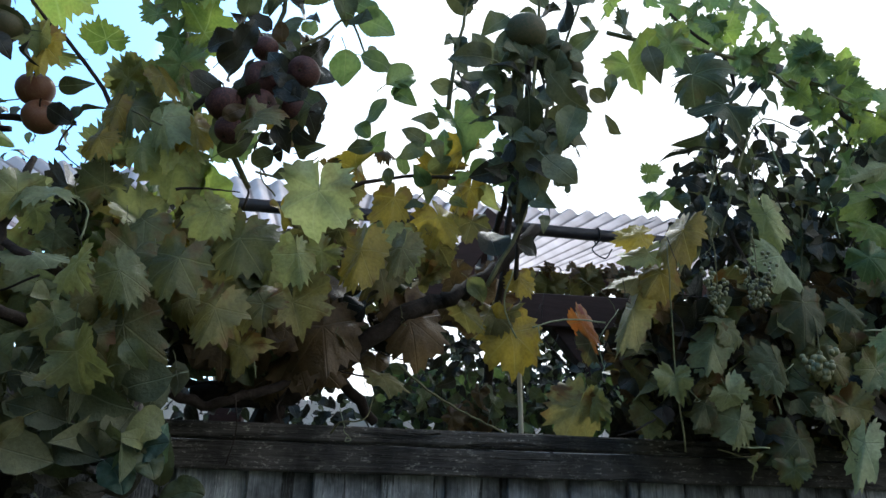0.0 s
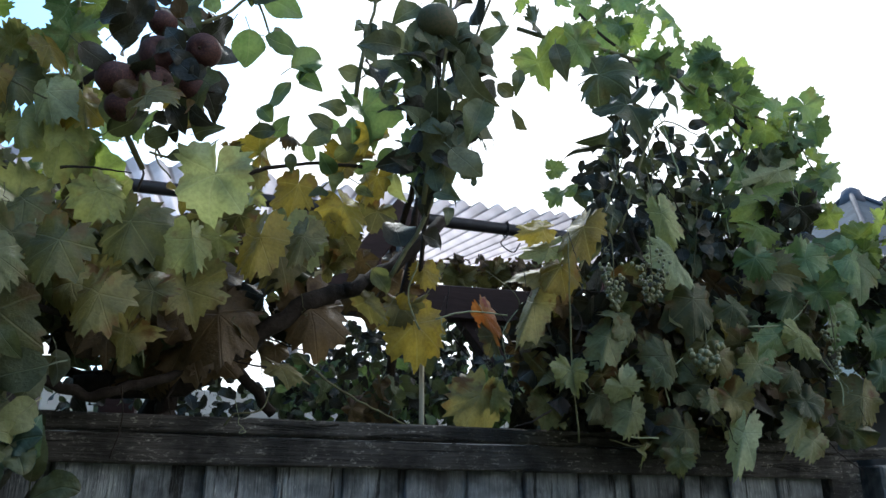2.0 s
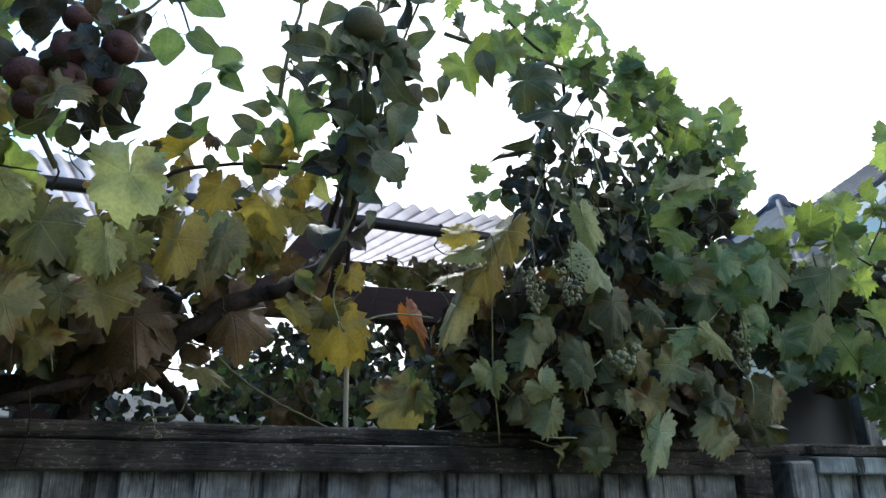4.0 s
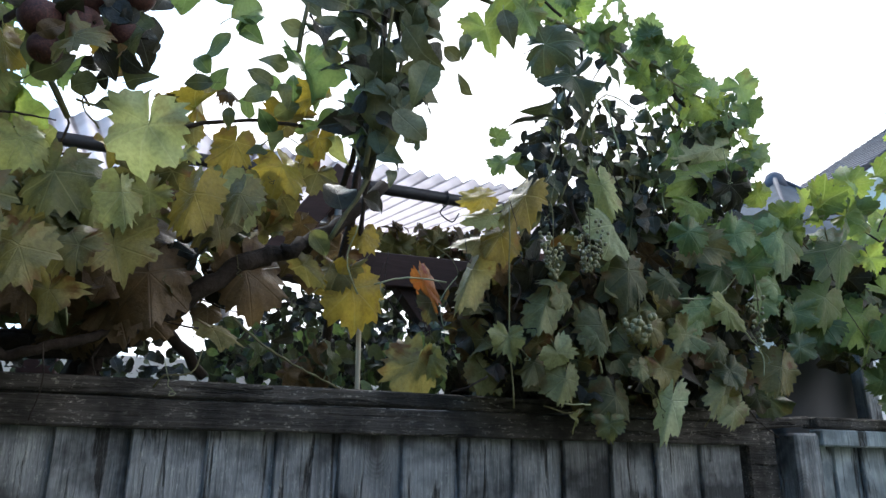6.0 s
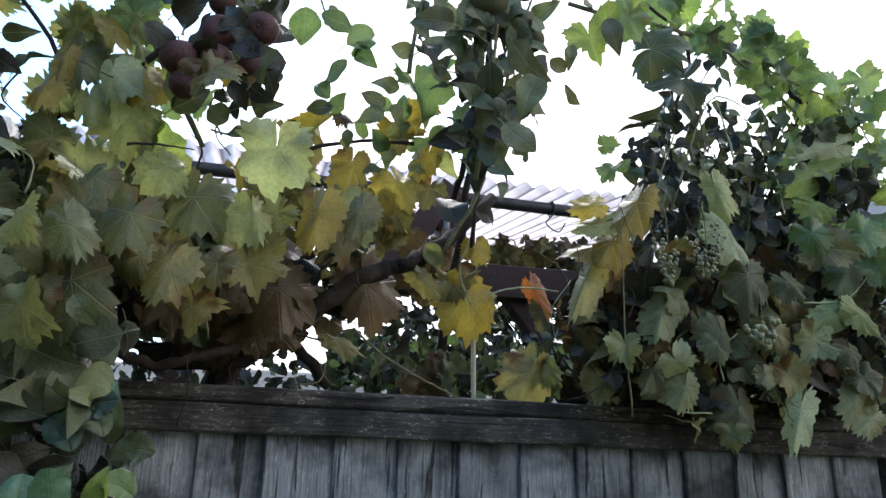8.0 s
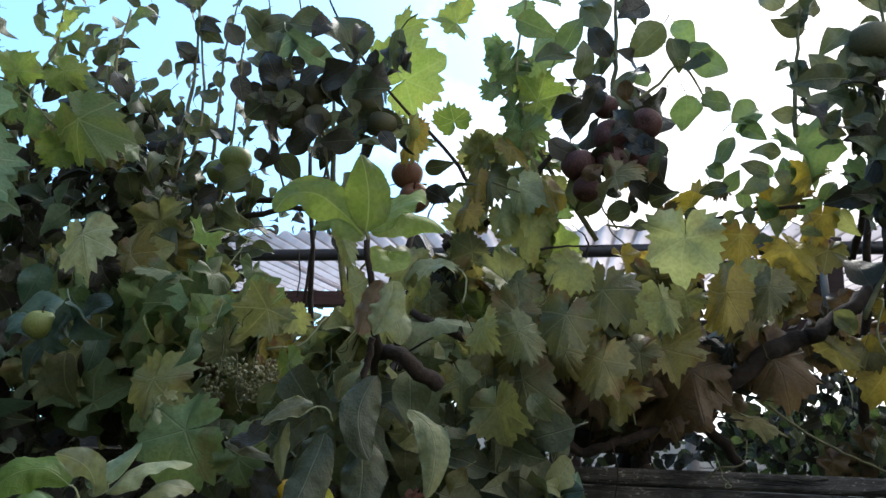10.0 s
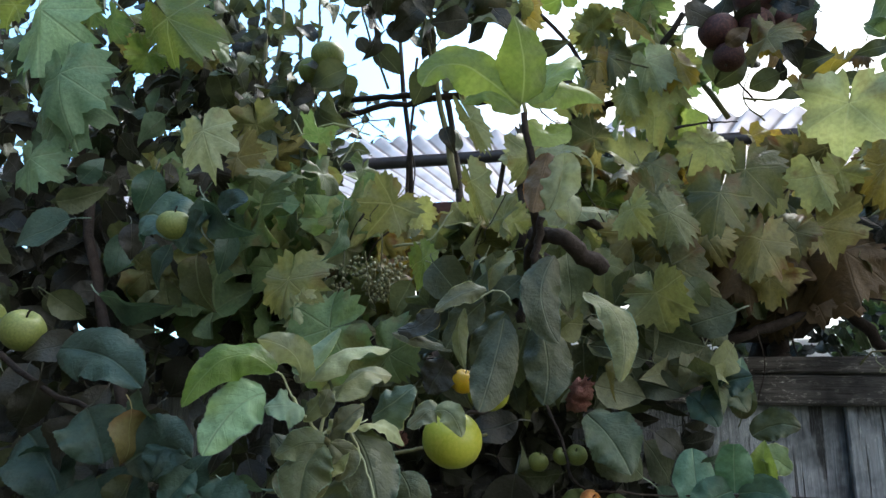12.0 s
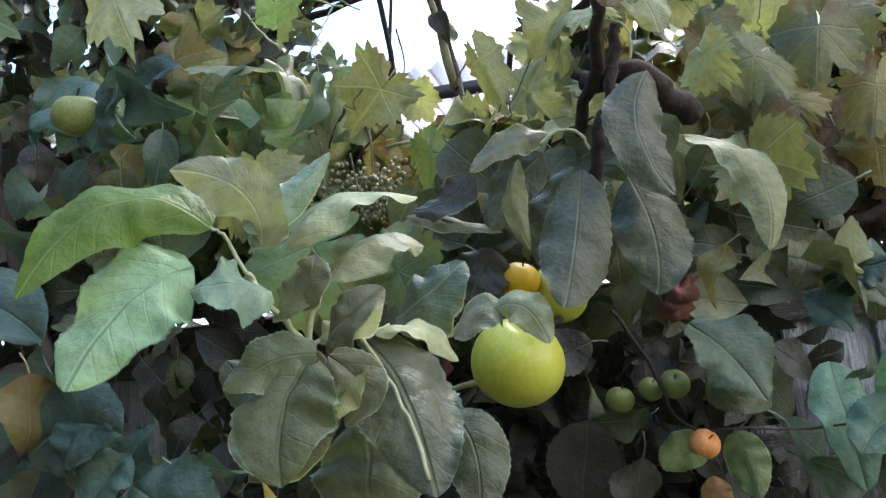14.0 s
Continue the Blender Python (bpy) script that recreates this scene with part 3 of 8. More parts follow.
def broad_leaf(owner, foot, mid, tip, half, roll, fold, tone, rim_tone="P"):
    """A broad leaf along a bent midrib: half width in metres, roll about its length, fold of its two halves (below 0: falling away)."""
    seed = len(bpy.data.objects)
    rng = random.Random(seed)
    foot, mid, tip = Vector(foot), Vector(mid), Vector(tip)
    pull = 2 * mid - 0.5 * (foot + tip)
    bm = bmesh.new()
    uvs = bm.loops.layers.uv.new("leaf")
    rows, phase, twist = [], rng.uniform(0, 6), rng.uniform(-0.3, 0.3)
    across = (-1, -0.955, -0.75, -0.5, -0.24, -0.04, 0, 0.04, 0.24, 0.5, 0.75, 0.955, 1)
    last = len(across) - 1
    for i in range(37):
        t = i / 36
        spine = (1 - t) ** 2 * foot + 2 * t * (1 - t) * pull + t * t * tip
        axis = (2 * (1 - t) * (pull - foot) + 2 * t * (tip - pull)).normalized()
        face = Vector((0.1, -0.85, 0.5))
        face = (face - axis * face.dot(axis)).normalized()
        face = Matrix.Rotation(radians(roll), 3, axis) @ face
        side = axis.cross(face).normalized()
        w = half * max(0.02, math.sin(math.pi * t**0.88) ** 0.52 * (1 - 0.2 * t**3))
        row = []
        for u in across:
            tooth = 1 + (0.035 if i % 2 else -0.02) * (abs(u) == 1) * rng.uniform(0.1, 1.4)
            a = abs(u)
            lift = fold * (a - 0.3 * a * a) + twist * u * (t - 0.4) - 0.25 * a**3 * (0.5 + 0.5 * math.sin(phase + 3 * t))
            lift += 0.22 * u * u * math.sin(7 * t + phase + (2.1 if u > 0 else 0)) + 0.1 * a**3 * math.sin(21 * t + 2 * phase + 2 * u)
            lift += 0.045 * a * math.sin(24 * t - 5 * a) + 0.16 * noise.noise((u * 1.6 + phase, t * 4, seed % 19))
            lift -= 0.06 * (a < 0.1)
            p = spine + (side * u * tooth / math.sqrt(1 + 0.6 * fold * fold) + face * lift) * w
            row.append((bm.verts.new(p), (0.5 + u * 0.33 * w / half, t)))
        rows.append(row)
    for a, b in zip(rows, rows[1:]):
        for k in range(last):
            quad = (a[k], a[k + 1], b[k + 1], b[k])
            f = bm.faces.new([v for v, _ in quad])
            f.smooth = True
            f.material_index = 1 if k in (0, last - 1) else 0
            for loop, (_, c) in zip(f.loops, quad):
                loop[uvs].uv = c
    ob = part("leaf", bm, LEAF_MATS[False, tone], owner)
    ob.data.materials.append(LEAF_MATS[False, rim_tone])
    return ob


def drape_leaf(owner, top, tip, half, roll, fold, curl, tone):
    """One vine leaf hanging from its top edge to its tip: half width in metres, roll about its length, fold of its halves, curl of its tip."""
    seed = len(bpy.data.objects)
    rng = random.Random(seed)
    rim = leaf_outline(True, 63, rng)
    top, tip = Vector(top), Vector(tip)
    foot = top.lerp(tip, 0.32)
    axis = tip - foot
    long = axis.length
    axis.normalize()
    face = Vector((-0.1, -0.88, 0.45))
    face = (face - axis * face.dot(axis)).normalized()
    face = Matrix.Rotation(radians(roll), 3, axis) @ face
    side = axis.cross(face).normalized()
    phase, twist, lop = rng.uniform(0, 6), rng.uniform(-0.35, 0.35), rng.uniform(-0.3, 0.3)
    bm = bmesh.new()
    uvs = bm.loops.layers.uv.new("leaf")

    def vert(x, y):
        v, u = (y + 0.27) / 0.68, x / 0.55
        a, r2 = abs(u), u * u + v * v
        turn = math.atan2(u, v)
        lift = fold * (a - 0.25 * a * a) * (1 + lop * (1 if u > 0 else -1)) + twist * u * v
        lift -= curl * (max(0.0, v) ** 2 * 0.55 + 0.35 * a**3)
        lift += 0.1 * r2 * math.sin(4 * turn + phase) + 0.05 * r2 * math.sin(9 * turn + 2 * phase)
        lift += 0.2 * noise.noise((u * 1.5 + phase, v * 1.5, seed % 23)) + 0.07 * noise.noise((u * 5, v * 5 + phase, seed % 11))
        lift -= 0.03 * math.cos(3.46 * math.atan2(x, y + 0.27)) ** 2 * math.sqrt(r2)
        p = foot + axis * long * v * (1 - 0.06 * curl * max(0.0, v)) + side * half * u / math.sqrt(1 + 0.5 * fold * fold) + face * half * lift
        return bm.verts.new(p), (x + 0.5, y + 0.5)

    def face_of(*vs):
        f = bm.faces.new([v for v, _ in vs])
        f.smooth = True
        for loop, (_, c) in zip(f.loops, vs):
            loop[uvs].uv = c

    hub = vert(0.0, -0.27)
    rings = [[vert(x * k, -0.27 + (y + 0.27) * k) for x, y in (rim if k > 0.5 else rim[1::3])] for k in (0.34, 0.6, 0.83, 1.0)]
    inner = rings[0]
    for a, b in zip(inner, inner[1:]):
        face_of(hub, b, a)
    for i in range(len(inner) - 1):
        run = rings[1][3 * i + 1 : 3 * i + 5]
        face_of(inner[i], run[1], run[0])
        face_of(inner[i], run[2], run[1])
        face_of(inner[i], inner[i + 1], run[3], run[2])
    face_of(hub, inner[0], rings[1][1], rings[1][0])
    face_of(hub, rings[1][-1], rings[1][-2], inner[-1])
    for a, b in zip(rings[1:], rings[2:]):
        for i in range(len(b) - 1):
            face_of(a[i], a[i + 1], b[i + 1], b[i])
    stalk = [foot, foot - axis * half * 0.5 - face * half * 0.3, foot - axis * half * 0.9 - face * half * 0.9 + Vector((0, 0, 0.3 * half))]
    rows = []
    for p in stalk:
        rows.append([bm.verts.new(p + (side * math.cos(k) + face * math.sin(k)) * 0.0013) for k in (0.5, 2.6, 4.7)])
    for a, b in zip(rows, rows[1:]):
        for i in range(3):
            f = bm.faces.new((a[i], a[(i + 1) % 3], b[(i + 1) % 3], b[i]))
            for loop in f.loops:
                loop[uvs].uv = (0.5, 0.5)
    return part("leaf", bm, LEAF_MATS[True, tone], owner)


def thicket(owner, name, lobed, blobs, label, seed):
    """Uncounted leaves behind the single ones: blobs of centre, half sizes, number, leaf length, tones."""
    rng = random.Random(seed)
    made = {}
    for (cx, cy, cz), (hx, hy, hz), count, size, tones in blobs:
        for _ in range(count):
            while True:
                u = Vector((rng.uniform(-1, 1), rng.uniform(-1, 1), rng.uniform(-1, 1)))
                if max(abs(u.x), abs(u.z)) ** 4 + min(abs(u.x), abs(u.z)) ** 4 < 1.1:
                    break
            p = (cx + hx * u.x, cy + hy * u.y, cz + hz * u.z)
            s = size * rng.uniform(0.6, 1.25)
            turn = pose(*p, rng.uniform(35, 120), rng.gauss(0, 35), rng.gauss(0, 50)) @ pose(0, 0, 0, 0, 0, rng.gauss(180, 60))
            tone = rng.choice(tones)
            if tone not in made:
                bm = bmesh.new()
                made[tone] = (bm, bm.loops.layers.uv.new("leaf"))
            add_leaf(*made[tone], lobed, rng.randrange(10**6), turn @ Matrix.Diagonal((s, s, s, 1)), False)
    for tone, (bm, _) in made.items():
        ob = part(name, bm, LEAF_MATS[lobed, tone], owner, label)
        tagged(ob, kind="stuff")


def shoot(owner, points, r0, leafsize, tones, every, lobed, seed, stem=None, spread=1.0):
    """A twig along points with leaves set alternately on it."""
    rng = random.Random(seed)
    cane("twig", owner, points, r0, r0 * 0.45, stem or TWIG)
    line = smooth_line(points, 12)
    gone, k = 0.0, 0
    for a, b in zip(line, line[1:]):
        gone += (b - a).length
        if gone < every:
            continue
        gone, k = 0.0, k + 1
        s = leafsize * rng.uniform(0.7, 1.2)
        ang = (0 if k % 2 else 180) + rng.gauss(0, 40) * spread
        m = Matrix.Translation(b) @ pose(0, 0, 0, rng.uniform(50, 115), rng.gauss(0, 25), rng.gauss(0, 40)) @ pose(0, 0, 0, 0, 0, ang) @ Matrix.Translation((0, s * 0.7, 0))
        LEAF_COUNT[0] += 1
        ob = new("leaf", leaf_mesh(lobed, rng.choice(tones), LEAF_COUNT[0] * 5 % 24))
        ob.parent = owner
        ob.matrix_basis = m @ Matrix.Diagonal((s, s, s, 1))


# ---- ground ----
bm = bmesh.new()
bmesh.ops.create_grid(bm, x_segments=40, y_segments=40, size=600)
for v in bm.verts:
    v.co.z = 0.06 * math.sin(v.co.x * 0.03) * math.cos(v.co.y * 0.025)
ground = part("ground", bm, SOIL, None, "rough green garden ground under the fence", True)
tagged(ground, category="ground", kind="structure")

# ---- fence ----
CAP_Y, BOARD_Y = 1.40, 1.43
fence = thing("fence", "weathered grey board fence with a dark lichened cap rail", "fence")
rng = random.Random(4)
board_shapes = []
for k in range(6):
    wide = 0.1525 + 0.0012 * k
    bm = bmesh.new()
    box(bm, (-wide / 2, 0, 0), (wide / 2, 0.016, 1.62), 0.003)
    for v in bm.verts:
        if v.co.z > 1.5:
            v.co.z += rng.uniform(-0.006, 0.006)
    board_shapes.append(mesh_from(bm, "board", BOARD, False))
x = -2.6355
for k in range(32):
    ob = new("board", board_shapes[k % 6])
    ob.parent = fence
    ob.matrix_basis = pose(x, BOARD_Y + rng.uniform(-0.004, 0.004), 0.04, rng.uniform(-0.12, 0.12), rng.uniform(-0.12, 0.12), 6 + rng.uniform(-0.8, 0.8))
    x += 0.1425


def rail(x0, x1, y0, y1, z0, z1, name, label, seed, mat=CAP):
    """A long plank with a slightly wavy worn edge."""
    r = random.Random(seed)
    bm = bmesh.new()
    box(bm, (x0, y0, z0), (x1, y1, z1), 0.004)
    bmesh.ops.subdivide_edges(bm, edges=[e for e in bm.edges if abs((e.verts[0].co - e.verts[1].co).x) > 1], cuts=40)
    for v in bm.verts:
        v.co.z += 0.0022 * noise.noise((v.co.x * 7, v.co.y * 30 + seed, v.co.z * 9))
        v.co.y += 0.002 * noise.noise((v.co.x * 5 + seed, 3, v.co.z * 20))
    return part(name, bm, mat, fence, label)


rail(-2.7, 1.9, CAP_Y + 0.002, CAP_Y + 0.06, 1.7155, 1.75, "cap_rail", "narrow upper cap rail with splits and lichen", 2)
rail(-2.7, 1.9, CAP_Y, CAP_Y + 0.028, 1.652, 1.7115, "cap_rail", "dark lower cap rail with pale lichen patches", 5)
rail(-2.7, 1.9, CAP_Y - 0.028, CAP_Y + 0.028, 1.405, 1.475, "arris_rail", "dark damp cross rail", 8)
rail(-2.7, 1.9, CAP_Y - 0.028, CAP_Y + 0.028, 0.4, 0.47, "arris_rail", "dark damp cross rail", 9)
# dark post set in the end gap; its colour stands for the shadow there
bm = bmesh.new()
box(bm, (1.885, CAP_Y + 0.035, 0.0), (1.995, CAP_Y + 0.13, 1.7), 0.006)
part("post", bm, CAP, fence, "dark post standing for the shadow in the end gap")
bm = bmesh.new()
bar(bm, (2.075, CAP_Y + 0.02, 0.0), (2.052, CAP_Y + 0.02, 1.69), 0.09, 0.095, 0.008)
part("post", bm, BOARD, fence, "grey weathered post leaning slightly")
bm = bmesh.new()
bar(bm, (1.9, CAP_Y + 0.06, 1.712), (2.13, CAP_Y + 0.06, 1.728), 0.07, 0.03, 0.005)
part("post_cap", bm, CAP, fence)
# the next panel, lower; its lighter wood carries the stronger skylight there
panel = thing("side_fence", "blue-grey board fence panel beyond the post, skylight put into its colour", "fence panel")
slat_shapes = []
for k in range(3):
    bm = bmesh.new()
    box(bm, (-0.058, 0, 0), (0.058, 0.014, 1.65), 0.003)
    slat_shapes.append(mesh_from(bm, "board", SKYLIT_BOARD, False))
for k in range(24):
    ob = new("board", slat_shapes[k % 3])
    ob.parent = panel
    ob.matrix_basis = pose(2.16 + 0.11 * k, CAP_Y + 0.035 + rng.uniform(-0.003, 0.003), 0.04, 0, 0, 6 + rng.uniform(-0.8, 0.8))
bm = bmesh.new()
box(bm, (2.115, CAP_Y - 0.02, 1.655), (4.8, CAP_Y + 0.03, 1.703), 0.005)
part("rail", bm, SKYLIT_BOARD, panel, "grey top rail, made pale to look skylit")
bm = bmesh.new()
box(bm, (2.125, CAP_Y + 0.0, 1.708), (4.8, CAP_Y + 0.06, 1.74), 0.005)
part("cap_rail", bm, CAP, panel, "dark cap strip")

bm = bmesh.new()
box(bm, (2.16, 1.56, 0.0), (2.6, 2.0, 1.97), 0.02)
bin_thing = part("storage_bin", bm, PLASTIC, None, "dark grey plastic bin behind the fence", True)
tagged(bin_thing, category="bin")
bm = bmesh.new()
bar(bm, (2.55, 1.52, 0), (2.5, 1.52, 1.98), 0.05, 0.06)
tagged(part("garden_post", bm, BOARD, None, "short weathered timber post behind the fence"), category="post")

# ---- pergola ----
pergola = thing("pergola", "dark stained timber pergola with a steel pipe under the roof edge", "pergola")
bm = bmesh.new()
tube(bm, [Vector((x, 2.27, 2.598 + 0.004 * math.sin(x * 2))) for x in np.linspace(-3.4, 3.4, 18)], 0.024, 0.024, 12)
part("pipe", bm, STEEL, pergola, "dark painted steel pipe", True)
bm = bmesh.new()
bar(bm, (0.45, 2.17, 2.238), (2.4, 2.17, 2.273), 0.07, 0.12)
part("beam", bm, STAINED, pergola, "dark red-brown stained beam")
bm = bmesh.new()
bar(bm, (1.09, 2.19, 2.22), (1.42, 2.19, 1.8), 0.06, 0.065)
part("brace", bm, STAINED, pergola)
bm = bmesh.new()
bar(bm, (0.875, 2.2, 2.6), (0.85, 2.2, 2.3), 0.1, 0.1)
part("upright", bm, STAINED, pergola)
bm = bmesh.new()
bar(bm, (0.86, 2.13, 2.58), (0.6, 2.13, 2.2), 0.05, 0.09)
part("brace", bm, STAINED, pergola)
bm = bmesh.new()
bar(bm, (0.0, 2.19, 2.02), (0.0, 2.19, 0.0), 0.1, 0.1)
part("post", bm, STAINED, pergola)
bm = bmesh.new()
bar(bm, (1.45, 2.2, 2.25), (1.45, 2.2, 0.0), 0.09, 0.09)
part("post", bm, STAINED, pergola)
bm = bmesh.new()
bar(bm, (-2.4, 3.68, 2.86), (3.6, 3.68, 2.86), 0.06, 0.09)
part("far_beam", bm, STAINED, pergola)
for x in (0.93, 1.3):
    bm = bmesh.new()
    ring = [Vector((x, 2.27 + 0.03 * math.cos(a), 2.598 + 0.03 * math.sin(a))) for a in np.linspace(0, math.tau, 13)]
    tube(bm, ring, 0.004, 0.004, 5)
    tube(bm, smooth_line([(x, 2.25, 2.57), (x - 0.03, 2.25, 2.53), (x + 0.02, 2.25, 2.5), (x + 0.05, 2.25, 2.54)]), 0.003, 0.003, 5)
    part("pipe_clip", bm, STEEL, pergola, "bent wire tie round the pipe", True)
bm = bmesh.new()
tube(bm, [Vector((0.845, 2.12, 2.57)), Vector((0.835, 2.11, 2.43)), Vector((0.835, 2.11, 2.3))], 0.012, 0.012, 8)
part("drain_tube", bm, WIRE, pergola, "pale plastic tube", True)

# corrugated roof sheets
roof = thing("corrugated_roof", "clear corrugated plastic lean-to roof, slightly dirty", "roof")
for k in range(7):
    bm = bmesh.new()
    cols = []
    for i in range(211):
        x = i * 0.00455
        z = 0.012 * math.sin(math.tau * x / 0.0735)
        cols.append([bm.verts.new((x, y, z + 0.176 * (y - 2.25))) for y in (2.2, 2.7, 3.2, 3.72)])
    for a, b in zip(cols, cols[1:]):
        for i in range(3):
            bm.faces.new((a[i], a[i + 1], b[i + 1], b[i]))
    ob = part("roof_sheet", bm, SHEET, roof, "", True)
    ob.location = (-3.2 + k * 0.94, 0, 2.668 + 0.003 * (k % 2))
    solid = ob.modifiers.new("thick", "SOLIDIFY")
    solid.thickness = 0.0015

# white boarded wall under the roof
wall = thing("wall_garden_room", "white painted board wall under the lean-to roof", "wall", kind="structure")
bm = bmesh.new()
box(bm, (-0.55, 3.8, 0.0), (3.4, 3.9, 2.12))
part("wall_core", bm, WHITE_BOARD, wall)
bm = bmesh.new()
box(bm, (-0.55, 0, 0), (3.4, 0.02, 0.135), 0.006)
plank = mesh_from(bm, "wall_board", WHITE_BOARD, False)
for k in range(15):
    ob = new("wall_board", plank)
    ob.parent = wall
    ob.matrix_basis = pose(0, 3.775, 0.02 + 0.14 * k, 3.5)
bm = bmesh.new()
tube(bm, [Vector((0.63, 3.7, z)) for z in (0.0, 1.4, 2.82)], 0.034, 0.034, 12)
tagged(part("downpipe", bm, WIRE, None, "grey downpipe on the white board wall", True), category="pipe")

# ---- unseen walls added behind the camera and to its left to block sky light ----
bm = bmesh.new()
box(bm, (-5.5, -2.3, 0.0), (2.6, -2.0, 3.0))
tagged(part("wall_south", bm, RENDER_WALL, None, "unseen plain grey-brown wall added to hold back sky light from the front"), category="wall", kind="structure")
bm = bmesh.new()
box(bm, (-2.7, -2.0, 0.0), (-2.45, 1.25, 4.6))
tagged(part("wall_west", bm, RENDER_WALL, None, "tall unseen grey-brown wall added to darken the left side"), category="wall", kind="structure")

# ---- neighbour's house and canopy ----
house = thing("house", "pale blue rendered house with a dark slate roof", "house", at=(12, 9, 0))
bm = bmesh.new()
v = [bm.verts.new(p) for p in ((0.5, 0, 0), (11, 0, 0), (11, 0, 6.35), (5.2, 0, 10.0), (0.5, 0, 7.02))]
bm.faces.new(v)
side = bmesh.ops.extrude_face_region(bm, geom=list(bm.faces))
for q in side["geom"]:
    if isinstance(q, bmesh.types.BMVert):
        q.co.y += 1.7
bmesh.ops.recalc_face_normals(bm, faces=list(bm.faces))
part("wall", bm, BLUE_WALL, house, "pale blue rendered gable wall")
slope = math.degrees(math.atan2(2.98, 4.7))
bm = bmesh.new()
box(bm, (0, 0, 0), (0.33, 2.1, 0.03), 0.004)
slate = mesh_from(bm, "slate_course", SLATE, False)
roof_part = part("roof", box(bmesh.new(), (0, -0.02, -0.12), (7.6, 1.9, -0.03)), SLATE, house, "dark slate roof with stepped courses")
roof_part.matrix_basis = pose(0.05, -0.1, 6.86, 0, -slope, 0)
for k in range(26):
    ob = new("slate_course", slate)
    ob.parent = roof_part
    ob.matrix_basis = pose(0.29 * k, -0.18 + 0.015 * (k % 3), 0.01, 0, 4.5, 0)
bm = bmesh.new()
box(bm, (0, -0.16, -0.34), (7.6, -0.08, -0.1), 0.01)
fascia = part("fascia", bm, WHITE_BOARD, roof_part, "white painted verge board")

hut = thing("summerhouse", "small summerhouse with a steep grey hipped roof", "summerhouse", at=(5.02, 4.0, 0))
bm = bmesh.new()
box(bm, (-1.25, -1.25, 0), (1.25, 1.25, 2.6), 0.01)
part("wall", bm, WHITE_BOARD, hut)
bm = bmesh.new()
peak = bm.verts.new((0, 0, 3.97))
rims = []
for k in range(8):
    u, v = ((1, 1), (0, 1), (-1, 1), (-1, 0), (-1, -1), (0, -1), (1, -1), (1, 0))[k]
    rims.append(bm.verts.new((1.45 * u, 1.45 * v, 2.5)))
for p, q in zip(rims, rims[1:] + rims[:1]):
    bm.faces.new((peak, q, p))
bm.faces.new(rims)
bmesh.ops.subdivide_edges(bm, edges=list(bm.edges), cuts=5, use_grid_fill=True)
for v in bm.verts:
    v.co.z += 0.02 * noise.noise(v.co * 3)
top = part("roof", bm, CANVAS, hut, "grey felted hip roof, wrinkled and worn")
for u, v in ((1, 1), (-1, 1), (-1, -1), (1, -1)):
    bm = bmesh.new()
    line = [Vector((1.45 * u * k / 8, 1.45 * v * k / 8, 3.985 - 1.47 * k / 8)) for k in range(9)]
    tube(bm, line, 0.018, 0.018, 7, 0.2)
    part("hip_strip", bm, SLATE, top, "dark hip strip", True)
bm = bmesh.new()
tube(bm, [Vector((0, 0, 3.86)), Vector((0, 0, 3.99)), Vector((0, 0, 4.02))], 0.11, 0.03, 10)
part("roof_cap", bm, SLATE, top, "small dark cap", True)


# ---- fruit ----
def apple_mesh(name, mat, seed, wither=0.0, tall=0.92):
    bm = bmesh.new()
    bmesh.ops.create_uvsphere(bm, u_segments=24, v_segments=16, radius=0.5)
    r = random.Random(seed)
    off = r.uniform(0, 50)
    for v in bm.verts:
        p = v.co.copy()
        dent = 0.13 * math.exp(-((p.x**2 + p.y**2) / 0.018))
        v.co.z = p.z * tall - math.copysign(dent, p.z) * (1.0 if p.z > 0 else 0.7)
        lobe = 1 + 0.02 * math.cos(5 * math.atan2(p.y, p.x)) * max(0, -p.z * 2) + 0.05 * noise.noise(p * 1.6 + Vector((off, 0, 0)))
        lobe -= wither * (0.5 + 0.5 * noise.noise(p * 7 + Vector((off, 3, 0)))) + wither * 0.5 * abs(noise.noise(p * 16 + Vector((off, 7, 0))))
        v.co.x *= lobe * (1.0 + 0.06 * p.z)
        v.co.y *= lobe * (1.0 + 0.06 * p.z)
        v.co.z *= 1 - wither * 0.5 * noise.noise(p * 9 + Vector((off, 11, 5)))
    return mesh_from(bm, name, mat)


FRUIT = {
    "green": (apple_mesh("skin", APPLE_GREEN, 1), "ripe yellow-green apple hanging among the leaves"),
    "dull": (apple_mesh("skin", APPLE_DULL, 2), "dull green unripe apple hanging in the tree"),
    "shade": (apple_mesh("skin", APPLE_SHADE, 8), "dull brown-green apple with shade painted into its skin"),
    "red": (apple_mesh("skin", APPLE_RED, 3), "dark red apple in a tight bunch"),
    "blush": (apple_mesh("skin", APPLE_BLUSH, 4), "small orange-blushed apple on a spur"),
    "ember": (apple_mesh("skin", APPLE_EMBER, 9), "small orange-red apple on a spur"),
    "gold": (apple_mesh("skin", APPLE_GOLD, 5), "bright yellow damaged apple behind a leaf"),
    "rot": (apple_mesh("skin", APPLE_ROT, 6, 0.85, 0.95), "withered pinkish-brown apple"),
}
bm = bmesh.new()
tube(bm, [Vector((0, 0, 0.32)), Vector((0.01, 0, 0.45)), Vector((0.04, 0.02, 0.57))], 0.022, 0.026, 6)
STALK_MESH = mesh_from(bm, "stalk", BARK)
bm = bmesh.new()
